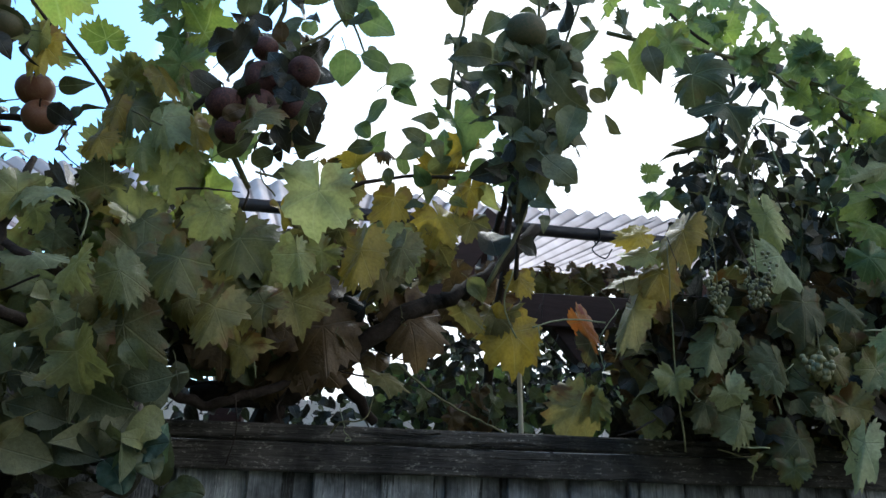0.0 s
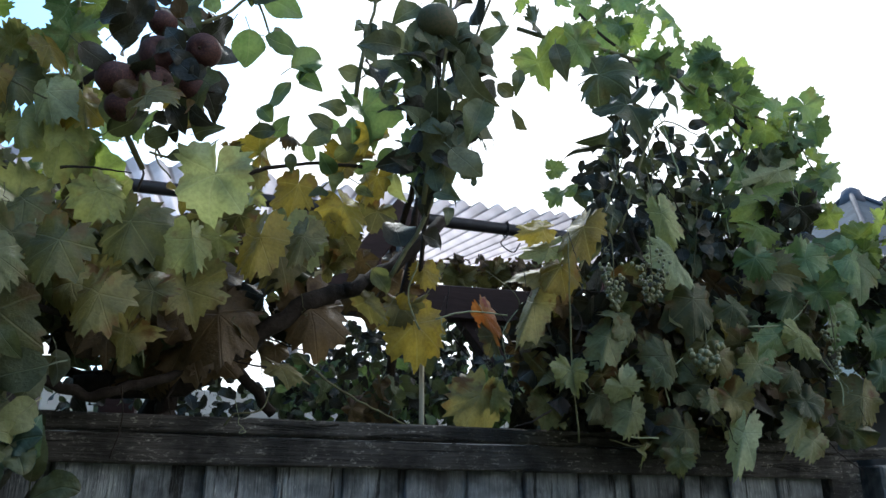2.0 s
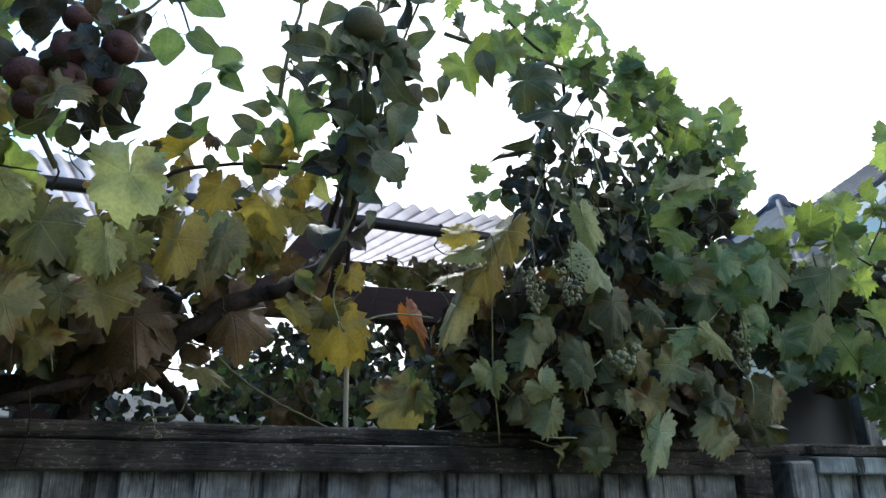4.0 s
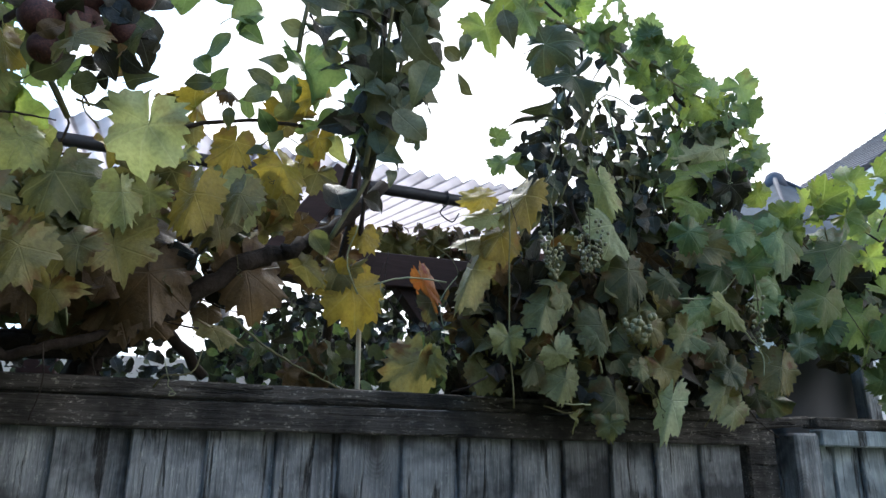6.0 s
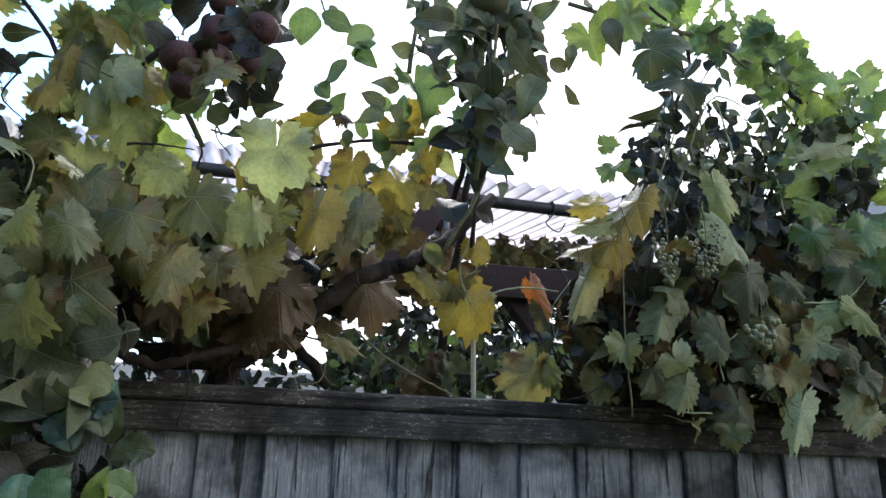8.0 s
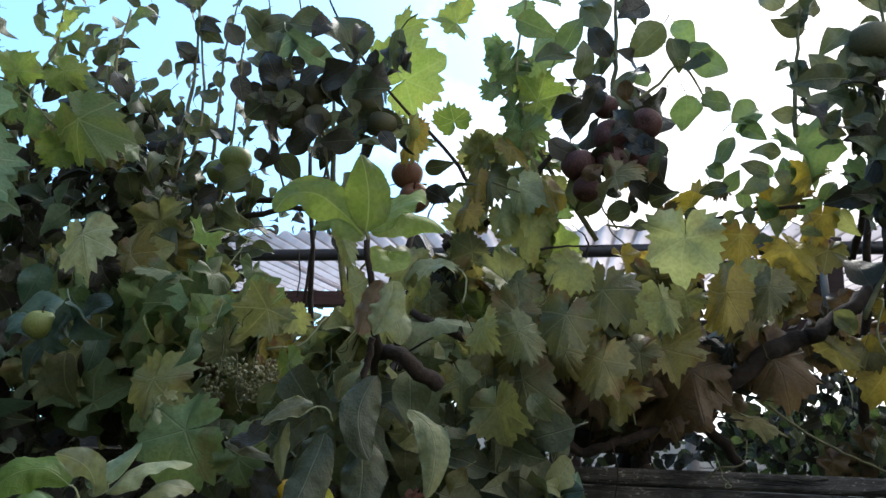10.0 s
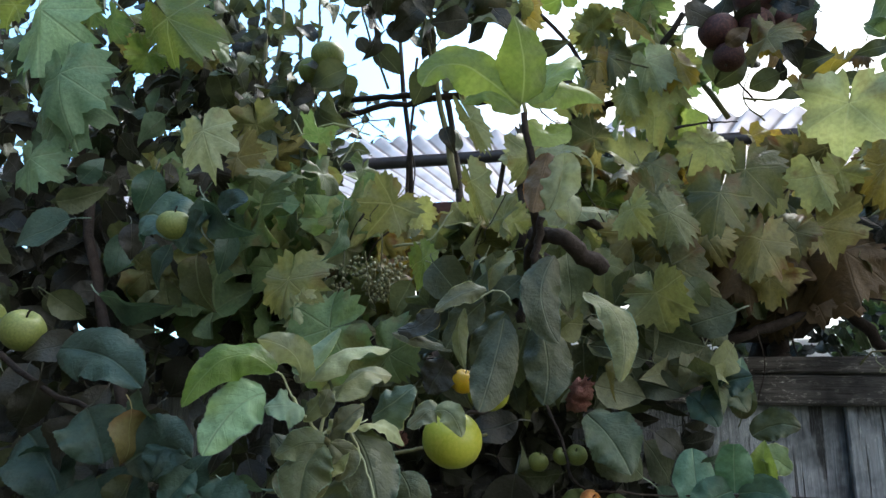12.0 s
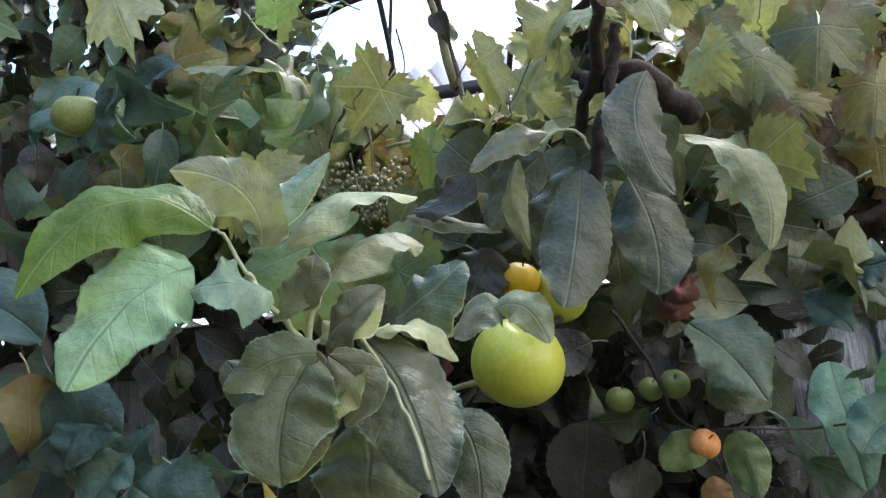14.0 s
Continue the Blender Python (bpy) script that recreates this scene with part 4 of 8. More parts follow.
for k in range(6):
    a = math.tau * k / 6
    c, s = math.cos(a), math.sin(a)
    bm.faces.new([bm.verts.new(q) for q in ((0.06 * c - 0.02 * s, 0.06 * s + 0.02 * c, -0.36), (0.06 * c + 0.02 * s, 0.06 * s - 0.02 * c, -0.36), (0.035 * c, 0.035 * s, -0.45))])
bmesh.ops.create_uvsphere(bm, u_segments=8, v_segments=5, radius=0.05, matrix=Matrix.Translation((0, 0, -0.37)))
CALYX_MESH = mesh_from(bm, "calyx", CALYX)


def tendril(owner, x, y, z, long, turns, seed):
    """A thin dry tendril that hangs and curls up at its end."""
    r = random.Random(seed)
    a0, lean = r.uniform(0, 6), Vector((r.uniform(-0.5, 0.5), r.uniform(-0.6, 0.0), -1)).normalized()
    line = []
    for i in range(34):
        t = i / 33
        w = 0.012 * max(0.0, t - 0.35) * (1.4 - t)
        p = Vector((x, y, z)) + lean * long * min(t, 0.75) + Vector((0, 0, long * 0.3 * max(0, t - 0.7)))
        line.append(p + w * 2 * Vector((math.cos(a0 + turns * 6.3 * t), math.sin(a0 + turns * 6.3 * t), 0.4 * math.sin(a0 + turns * 6.3 * t))))
    part("tendril", tube(bmesh.new(), line, 0.0011, 0.0006, 4), r.choice((TWIG, PALE_STEM, BARK)), owner, "", True)


def apple(kind, x, y, z, size, rx=0, ry=0, rz=0, label=""):
    me, words = FRUIT[kind]
    ob = thing("apple", label or words, "apple", "apples on the tree" if kind != "rot" else "")
    for name, data in (("skin", me), ("stalk", STALK_MESH), ("calyx", CALYX_MESH)):
        o = new(name, data)
        o.parent = ob
    ob.matrix_basis = pose(x, y, z, rx, ry, rz) @ Matrix.Diagonal((size, size, size, 1))


def bunch(owner, x, y, z, long, wide, count, size, seed, label):
    """A hanging bunch of grapes, tapering down."""
    r = random.Random(seed)
    ob = thing("grape_bunch", label, "grapes", "grape bunches", at=(x, y, z))
    bm = bmesh.new()
    tube(bm, smooth_line([(0, 0, 0.06), (0.004, 0, 0.02), (0, 0, -long * 0.9)]), 0.0022, 0.001, 5)
    part("stem", bm, TWIG, ob, "", True)
    bm = bmesh.new()
    bmesh.ops.create_uvsphere(bm, u_segments=10, v_segments=7, radius=0.5)
    me = mesh_from(bm, "grape", GRAPE)
    for _ in range(count):
        t = r.random() ** 0.8
        a, w = r.uniform(0, math.tau), wide * (1 - 0.75 * t) * r.uniform(0.5, 1.0)
        s = size * r.uniform(0.75, 1.15)
        o = new("grape", me)
        o.parent = ob
        o.matrix_basis = pose(w * math.cos(a), w * math.sin(a), -long * t) @ Matrix.Diagonal((s, s, s * 1.1, 1))


# ---- plants ----
vine_right = thing("grapevine", "grapevine hanging over the fence in a green curtain", "grapevine", "grapevines")
vine_mid = thing("grapevine", "grapevine with yellowing leaves trained along the pergola", "grapevine", "grapevines")
vine_left = thing("grapevine", "green grapevine climbing through the apple tree", "grapevine", "grapevines")
tree = thing("apple_tree", "espaliered apple tree with dark leaves behind the fence", "apple tree", "apple trees")
young = thing("apple_tree", "apple tree leaning over the fence with fruit on low spurs", "apple tree", "apple trees")
climber = thing("climber", "dark small-leaved climber tangled over the grapevine", "climber")
shrub = thing("shrub", "fine-leaved shrub behind the fence under the pergola", "shrub")
# added hedge: near-black core and dark leaves back the gaps with painted shade
hedge = thing("hedge", "dark hedge added far behind the fence to close bright gaps", "hedge")
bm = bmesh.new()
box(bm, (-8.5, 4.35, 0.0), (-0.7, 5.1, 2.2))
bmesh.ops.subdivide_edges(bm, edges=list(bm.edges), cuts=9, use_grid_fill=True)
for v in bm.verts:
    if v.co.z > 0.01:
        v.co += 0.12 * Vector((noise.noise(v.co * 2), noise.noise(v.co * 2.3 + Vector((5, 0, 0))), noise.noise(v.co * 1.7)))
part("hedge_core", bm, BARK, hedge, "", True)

# single leaves, plant by plant
leaves(vine_left, True, [
    (0.234, 1.07, 2.112, 0.137, -107, -15, 160, "P"),
    (0.13, 1.0, 2.254, 0.092, -24, 48, -148, "O"),
    (0.216, 1.2, 1.937, 0.11, -88, 17, -171, "O"),
    (0.134, 1.15, 1.924, 0.103, -74, -42, 151, "O"),
    (0.114, 1.2, 1.846, 0.088, -91, -5, 141, "O"),
])
leaves(vine_left, True, [
    (0.239, 1.2, 2.059, 0.079, -102, -44, -175, "K"),
    (-0.349, 1.25, 2.705, 0.181, 144, 47, 52, "L"),
    (-0.352, 1.25, 2.5, 0.11, -134, 3, 105, "K"),
    (-0.149, 1.25, 2.737, 0.072, -100, -16, 170, "M"),
    (-0.12, 1.25, 2.668, 0.071, -66, 3, 169, "L"),
    (-0.172, 1.25, 2.627, 0.059, -77, -58, -177, "M"),
    (-0.264, 1.25, 2.571, 0.088, 165, -6, -1, "L"),
    (-0.198, 1.25, 2.467, 0.108, 172, -43, -51, "K"),
    (-0.034, 1.25, 2.761, 0.151, 103, 68, -34, "M"),
    (-0.017, 1.25, 2.609, 0.134, 164, 64, 56, "L"),
])
leaves(vine_left, True, [
    (-0.075, 1.25, 2.482, 0.091, -128, 20, 170, "M"),
    (-0.208, 1.25, 2.317, 0.105, 127, -24, 22, "A"),
    (0.002, 1.25, 2.353, 0.077, -160, 55, 101, "K"),
    (-0.1, 1.25, 2.253, 0.141, -77, -45, -162, "K"),
    (-0.203, 1.25, 2.225, 0.087, 95, -12, 25, "A"),
    (-0.053, 1.25, 2.421, 0.079, -69, 35, -112, "K"),
    (-0.212, 1.25, 2.475, 0.092, 115, -37, -32, "K"),
    (-0.184, 1.25, 1.938, 0.122, 99, 46, -4, "O"),
])
leaves(vine_left, True, [
    (-0.112, 1.25, 1.963, 0.112, 108, -41, -41, "A"),
    (-0.286, 1.25, 1.986, 0.103, -70, 19, -151, "P"),
    (-0.091, 1.25, 2.038, 0.114, -161, -45, -99, "A"),
    (-0.147, 1.25, 2.156, 0.117, 53, -50, 63, "K"),
    (-0.31, 1.25, 2.115, 0.074, -87, 25, -133, "K"),
])
leaves(vine_left, True, [
    (-0.366, 1.25, 2.036, 0.094, -134, -68, -88, "K"),
    (-0.385, 1.25, 1.985, 0.103, 106, -48, 34, "K"),
    (0.057, 1.25, 1.965, 0.111, -79, 82, 163, "O"),
    (-0.027, 1.25, 1.939, 0.091, -123, -28, 167, "P"),
    (-0.3, 1.3, 2.905, 0.115, 85, -52, -1, "L"),
    (-0.407, 1.3, 2.889, 0.102, 141, 68, 28, "L"),
    (-0.133, 1.25, 2.398, 0.079, -79, -44, -137, "A"),
    (-0.095, 1.25, 2.459, 0.068, -102, -8, 168, "K"),
    (-0.983, 1.25, 2.253, 0.134, -110, 5, 166, "K"),
    (-0.814, 1.0, 2.027, 0.154, 78, 42, -64, "M"),
    (-0.58, 1.0, 1.962, 0.106, -100, -33, -144, "K"),
])
leaves(vine_left, True, [
    (-0.442, 1.25, 2.036, 0.084, 99, 21, 15, "K"),
    (-0.922, 1.25, 2.224, 0.133, 155, 42, 53, "O"),
    (-0.814, 1.25, 2.033, 0.106, 107, -41, -4, "P"),
    (-0.651, 0.86, 1.72, 0.141, -67, -71, 166, "M"),
    (-0.489, 0.86, 1.68, 0.094, -123, 57, 131, "M"),
])
leaves(vine_left, True, [
    (-0.896, 1.05, 2.127, 0.101, 167, 76, 68, "O"),
    (-0.358, 1.02, 1.978, 0.078, 95, 12, -49, "P"),
    (-0.742, 1.0, 2.153, 0.086, 143, 0, -55, "M"),
    (-0.966, 1.05, 2.075, 0.083, -111, 26, -177, "D"),
    (-0.707, 1.1, 1.936, 0.089, 171, -57, -28, "P"),
    (-0.647, 1.1, 1.845, 0.104, -129, -61, -102, "K"),
    (-0.594, 1.1, 1.874, 0.069, -62, -11, -121, "O"),
    (-0.291, 1.15, 2.129, 0.113, -18, -43, 113, "P"),
])
leaves(vine_left, True, [
    (-0.343, 1.15, 2.146, 0.097, 86, -58, 39, "A"),
    (-0.357, 1.1, 1.994, 0.075, 110, -20, 12, "K"),
    (-0.517, 1.05, 1.968, 0.058, -98, 38, -174, "K"),
    (-0.659, 0.9, 1.758, 0.066, -145, 24, 167, "P"),
])
leaves(tree, False, [
    (0.186, 1.12, 2.343, 0.127, -82, -8, 148, "G"),
    (0.206, 1.12, 2.264, 0.061, 174, 71, 36, "G"),
    (0.119, 1.12, 2.234, 0.061, -152, -68, -140, "G"),
    (0.151, 1.12, 2.251, 0.042, 130, 4, -35, "D"),
    (0.162, 1.12, 2.196, 0.052, 27, -60, 60, "G"),
    (0.338, 1.12, 2.363, 0.088, 68, 22, -62, "M"),
    (0.318, 1.12, 2.322, 0.052, 92, -41, -21, "M"),
    (0.313, 1.12, 2.281, 0.056, -165, -72, -113, "G"),
    (0.351, 1.12, 2.297, 0.052, 137, 35, 0, "M"),
    (0.402, 1.12, 2.411, 0.061, -102, 49, 146, "M"),
    (0.384, 1.12, 2.432, 0.049, 129, 61, -25, "M"),
])
leaves(tree, False, [
    (0.272, 1.12, 2.223, 0.054, -93, 56, 131, "G"),
    (0.063, 1.12, 2.322, 0.096, -90, 30, 154, "G"),
    (0.035, 1.12, 2.281, 0.069, -93, -22, 152, "G"),
    (0.376, 1.12, 2.221, 0.037, -101, 3, 167, "G"),
    (0.475, 1.3, 2.463, 0.067, 149, -79, -48, "S"),
    (0.444, 1.3, 2.378, 0.066, -112, -65, -166, "H"),
    (0.447, 1.3, 2.421, 0.066, 123, -60, -29, "S"),
    (0.505, 1.3, 2.392, 0.058, -84, 13, 166, "S"),
    (0.493, 1.2, 2.499, 0.055, 163, -54, -78, "S"),
    (0.577, 1.2, 2.529, 0.084, 105, 70, -9, "S"),
    (0.587, 1.2, 2.454, 0.065, -110, 46, 111, "S"),
])
leaves(tree, False, [
    (0.696, 1.18, 2.433, 0.101, -126, 2, 164, "H"),
    (0.686, 1.2, 2.344, 0.107, -113, -11, 136, "S"),
    (0.746, 1.22, 2.417, 0.088, -92, 10, 157, "H"),
    (0.726, 1.22, 2.3, 0.093, -88, -2, 152, "S"),
    (0.654, 1.22, 2.496, 0.095, -115, -28, 168, "S"),
    (0.757, 1.12, 2.47, 0.120, -106, 23, 110, "S"),
    (0.768, 1.12, 2.385, 0.106, -86, -19, 165, "H"),
    (0.745, 1.12, 2.277, 0.098, -79, 44, 169, "S"),
    (0.704, 1.12, 2.196, 0.061, -68, 59, 143, "H"),
    (0.705, 1.12, 2.155, 0.043, -56, -4, 177, "S"),
    (0.864, 1.12, 2.401, 0.062, -117, -6, 87, "S"),
])
leaves(tree, False, [
    (0.84, 1.12, 2.472, 0.052, -151, 42, 125, "S"),
    (0.871, 1.12, 2.506, 0.058, -83, -9, 163, "G"),
    (0.982, 1.12, 2.582, 0.093, -92, 13, 148, "S"),
    (0.815, 1.2, 2.57, 0.074, -45, 59, -167, "S"),
    (0.766, 1.2, 2.588, 0.089, -124, -16, 174, "G"),
    (0.621, 1.2, 2.534, 0.071, 166, -54, -54, "H"),
    (0.67, 1.2, 2.621, 0.104, 117, 0, -22, "S"),
    (0.75, 1.2, 2.66, 0.099, 108, 28, -12, "H"),
    (0.592, 1.2, 2.614, 0.095, 127, -30, -27, "S"),
    (0.835, 1.2, 2.669, 0.083, 163, 53, 11, "H"),
    (0.727, 1.28, 2.43, 0.082, -98, -27, 170, "G"),
])
leaves(tree, False, [
    (0.69, 1.25, 2.266, 0.062, -116, -8, 165, "S"),
    (-0.394, 1.12, 2.627, 0.186, -88, -27, 125, "G"),
    (-0.602, 1.12, 2.762, 0.132, -41, 82, -122, "G"),
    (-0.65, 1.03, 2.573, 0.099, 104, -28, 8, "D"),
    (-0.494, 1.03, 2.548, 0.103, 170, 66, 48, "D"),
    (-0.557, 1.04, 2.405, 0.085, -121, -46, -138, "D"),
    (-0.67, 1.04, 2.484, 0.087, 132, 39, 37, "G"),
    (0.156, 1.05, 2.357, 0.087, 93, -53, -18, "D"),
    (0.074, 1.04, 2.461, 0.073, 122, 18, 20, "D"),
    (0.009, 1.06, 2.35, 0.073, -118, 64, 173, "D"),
    (-0.514, 1.12, 2.727, 0.143, 92, -31, 35, "G"),
])
leaves(tree, False, [
    (-0.678, 1.12, 2.713, 0.131, -101, -54, -165, "T"),
    (-0.604, 1.12, 2.679, 0.154, -141, 9, 117, "T"),
    (-0.467, 1.12, 2.566, 0.138, 120, -37, -7, "G"),
    (-0.417, 1.12, 2.475, 0.124, -179, -56, -73, "G"),
    (-0.484, 1.12, 2.446, 0.112, 117, 22, 30, "G"),
    (-0.743, 1.12, 2.765, 0.133, 142, -40, -9, "G"),
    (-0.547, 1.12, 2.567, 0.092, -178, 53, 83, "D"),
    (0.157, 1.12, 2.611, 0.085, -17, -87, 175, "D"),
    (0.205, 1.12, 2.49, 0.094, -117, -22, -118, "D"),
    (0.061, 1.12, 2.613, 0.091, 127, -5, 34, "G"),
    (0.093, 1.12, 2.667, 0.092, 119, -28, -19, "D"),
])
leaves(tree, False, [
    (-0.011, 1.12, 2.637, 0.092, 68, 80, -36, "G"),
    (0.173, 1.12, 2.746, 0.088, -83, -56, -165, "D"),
    (0.08, 1.12, 2.748, 0.106, 100, -27, -14, "G"),
    (0.027, 1.12, 2.684, 0.104, 109, 35, 0, "M"),
    (-0.053, 1.12, 2.718, 0.105, -125, 47, 128, "M"),
    (0.197, 1.12, 2.657, 0.103, -137, -27, -138, "G"),
    (0.281, 1.12, 2.676, 0.071, -106, 34, 158, "M"),
    (0.334, 1.12, 2.585, 0.095, -163, 65, 112, "M"),
    (0.272, 1.12, 2.46, 0.087, -131, 14, -172, "M"),
    (0.341, 1.12, 2.489, 0.082, -148, 76, 133, "M"),
    (0.395, 1.12, 2.459, 0.092, 91, 52, 15, "M"),
])
leaves(tree, False, [
    (0.311, 1.12, 2.624, 0.068, -98, 61, 157, "M"),
    (0.26, 1.12, 2.617, 0.079, -103, 16, -176, "G"),
    (0.068, 1.12, 2.255, 0.079, 150, 39, 46, "G"),
    (0.531, 1.2, 2.738, 0.083, 179, -32, -66, "S"),
    (0.619, 1.2, 2.687, 0.082, -91, -48, 178, "H"),
    (0.576, 1.2, 2.787, 0.094, -108, -64, -125, "S"),
    (0.533, 1.2, 2.624, 0.051, 110, -67, 3, "H"),
    (0.534, 1.2, 2.561, 0.060, 104, -65, 13, "G"),
    (0.548, 1.12, 2.537, 0.090, 171, -76, -79, "S"),
    (0.726, 1.2, 2.801, 0.104, -83, 30, 161, "S"),
    (0.848, 1.2, 2.807, 0.104, 94, 61, 1, "H"),
])
leaves(tree, False, [
    (0.497, 1.2, 2.823, 0.084, 106, -36, -31, "S"),
    (0.651, 1.2, 2.622, 0.120, -90, -25, -179, "H"),
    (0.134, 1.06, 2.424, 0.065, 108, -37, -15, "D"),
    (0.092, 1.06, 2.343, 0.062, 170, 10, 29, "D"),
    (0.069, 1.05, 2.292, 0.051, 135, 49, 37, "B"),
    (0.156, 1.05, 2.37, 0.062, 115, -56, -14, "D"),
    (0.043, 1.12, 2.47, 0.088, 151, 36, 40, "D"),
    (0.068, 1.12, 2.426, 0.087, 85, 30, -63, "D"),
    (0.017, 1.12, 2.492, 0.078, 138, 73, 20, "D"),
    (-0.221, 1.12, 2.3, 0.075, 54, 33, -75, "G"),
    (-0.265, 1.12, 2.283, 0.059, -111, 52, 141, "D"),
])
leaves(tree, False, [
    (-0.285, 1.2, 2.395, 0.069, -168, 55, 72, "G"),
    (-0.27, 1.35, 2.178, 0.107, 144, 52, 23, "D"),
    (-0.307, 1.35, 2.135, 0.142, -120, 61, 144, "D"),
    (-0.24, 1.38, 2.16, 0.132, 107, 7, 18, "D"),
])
leaves(vine_mid, True, [
    (0.341, 1.4, 2.391, 0.113, 36, 30, -112, "Y"),
    (0.393, 1.4, 2.408, 0.05, -67, 17, -175, "B"),
    (0.565, 1.3, 2.437, 0.141, -78, 22, -161, "M"),
    (0.681, 1.3, 2.35, 0.142, -90, -4, 128, "M"),
    (0.507, 1.4, 2.348, 0.111, -90, -4, 128, "Y"),
])
leaves(vine_mid, True, [
    (0.48, 1.4, 2.168, 0.096, -112, -14, 145, "O"),
    (0.543, 1.4, 2.163, 0.076, -89, 33, 170, "O"),
    (1.214, 2.3, 2.373, 0.091, -140, 45, 67, "O"),
])
leaves(vine_mid, True, [
    (1.145, 2.3, 2.409, 0.108, 166, 49, 38, "O"),
    (1.079, 2.3, 2.379, 0.089, -141, -38, -135, "O"),
    (1.295, 2.3, 2.439, 0.111, 136, 54, 9, "O"),
    (0.26, 1.4, 1.854, 0.105, -107, 2, -154, "B"),
    (0.278, 1.4, 2.176, 0.102, -133, -13, -159, "O"),
    (0.604, 1.4, 2.229, 0.089, -85, -16, 172, "O"),
    (0.682, 1.46, 2.019, 0.101, -60, -20, 160, "O"),
    (0.563, 1.35, 2.416, 0.089, -56, -68, 121, "Y"),
    (0.154, 1.4, 1.813, 0.102, -100, -11, 157, "B"),
    (0.405, 1.44, 2.09, 0.106, -72, -15, 139, "O"),
])
leaves(vine_mid, True, [
    (0.255, 1.4, 2.34, 0.063, -112, -26, 114, "O"),
    (0.323, 1.42, 2.308, 0.064, -75, 9, 153, "O"),
    (0.294, 1.44, 2.249, 0.074, -63, -41, 119, "K"),
])
leaves(vine_mid, False, [
    (0.626, 1.4, 2.079, 0.073, -109, 43, 172, "A"),
    (0.428, 1.36, 2.371, 0.067, 161, 31, -22, "M"),
    (0.474, 1.36, 2.344, 0.062, 141, -31, -21, "M"),
    (0.39, 1.36, 2.321, 0.055, -149, -68, -179, "K"),
    (0.522, 1.36, 2.383, 0.069, 114, 57, 2, "K"),
    (0.502, 1.36, 2.3, 0.056, -81, -23, 145, "K"),
    (0.569, 1.36, 2.349, 0.064, 120, 70, -10, "M"),
    (0.62, 1.36, 2.389, 0.071, 86, 30, -19, "M"),
    (0.567, 1.36, 2.284, 0.051, -80, 61, 157, "K"),
    (0.645, 1.36, 2.306, 0.07, -101, 9, 125, "K"),
    (0.461, 1.36, 2.265, 0.05, -32, -61, 134, "G"),
])
leaves(vine_mid, False, [
    (0.531, 1.36, 2.444, 0.07, 111, -3, -13, "M"),
    (0.595, 1.36, 2.473, 0.065, 126, 70, -15, "M"),
    (0.479, 1.36, 2.447, 0.058, 129, -45, -47, "M"),
])
leaves(vine_right, True, [
    (0.968, 1.2, 2.598, 0.121, -86, 13, 149, "L"),
    (1.176, 1.2, 2.645, 0.146, 41, 79, -89, "G"),
    (1.162, 1.2, 2.531, 0.137, -20, -51, 92, "G"),
    (1.004, 1.2, 2.333, 0.049, -161, 64, 67, "M"),
    (0.987, 1.2, 2.255, 0.055, -73, -34, 129, "M"),
])
leaves(vine_right, True, [
    (1.155, 1.2, 1.956, 0.091, -64, -7, -156, "A"),
    (1.015, 1.2, 1.837, 0.077, -83, 9, 152, "A"),
    (1.14, 1.2, 1.818, 0.071, -125, 28, 145, "P"),
])
leaves(vine_right, True, [
    (1.435, 1.2, 1.797, 0.089, -73, 25, 178, "O"),
    (1.636, 1.2, 1.801, 0.079, -77, 16, 179, "G"),
])
leaves(vine_right, True, [
    (1.608, 1.2, 2.138, 0.132, -27, 69, -172, "O"),
    (1.551, 1.2, 2.149, 0.097, -85, 28, 147, "M"),
    (1.753, 1.2, 1.989, 0.093, -84, -15, 175, "M"),
    (1.486, 1.2, 1.882, 0.087, -77, -31, 159, "A"),
    (1.378, 1.2, 1.888, 0.085, -80, -24, 144, "O"),
    (1.267, 1.3, 1.968, 0.078, -76, -1, 154, "B"),
    (1.262, 1.28, 1.825, 0.085, -71, -11, -176, "A"),
    (1.059, 1.32, 1.926, 0.085, -114, -43, 145, "B"),
])
leaves(vine_right, True, [
    (0.989, 1.36, 1.847, 0.075, -89, -16, 173, "B"),
    (1.259, 1.2, 1.664, 0.062, -71, -3, 116, "A"),
    (1.173, 1.2, 1.674, 0.052, -97, 14, -125, "A"),
    (1.728, 1.2, 2.078, 0.094, -98, 28, 146, "M"),
    (1.525, 1.3, 1.99, 0.093, -86, 4, 137, "B"),
    (1.722, 1.2, 2.17, 0.108, -55, 51, -175, "M"),
    (2.118, 1.2, 2.269, 0.124, -107, 10, -167, "M"),
])
leaves(vine_right, True, [
    (1.82, 1.2, 2.041, 0.104, -71, 35, -143, "M"),
    (1.892, 1.2, 1.887, 0.077, -117, 55, 128, "T"),
    (2.209, 1.2, 2.163, 0.079, -89, 29, 150, "L"),
    (2.244, 1.2, 2.065, 0.099, -69, 17, -172, "L"),
    (2.227, 1.2, 1.949, 0.097, -85, 21, 129, "M"),
    (2.232, 1.3, 1.916, 0.09, -81, -5, -161, "M"),
    (2.348, 1.3, 1.856, 0.091, -123, -16, 135, "M"),
    (2.319, 1.33, 1.824, 0.081, -110, -21, 155, "M"),
])
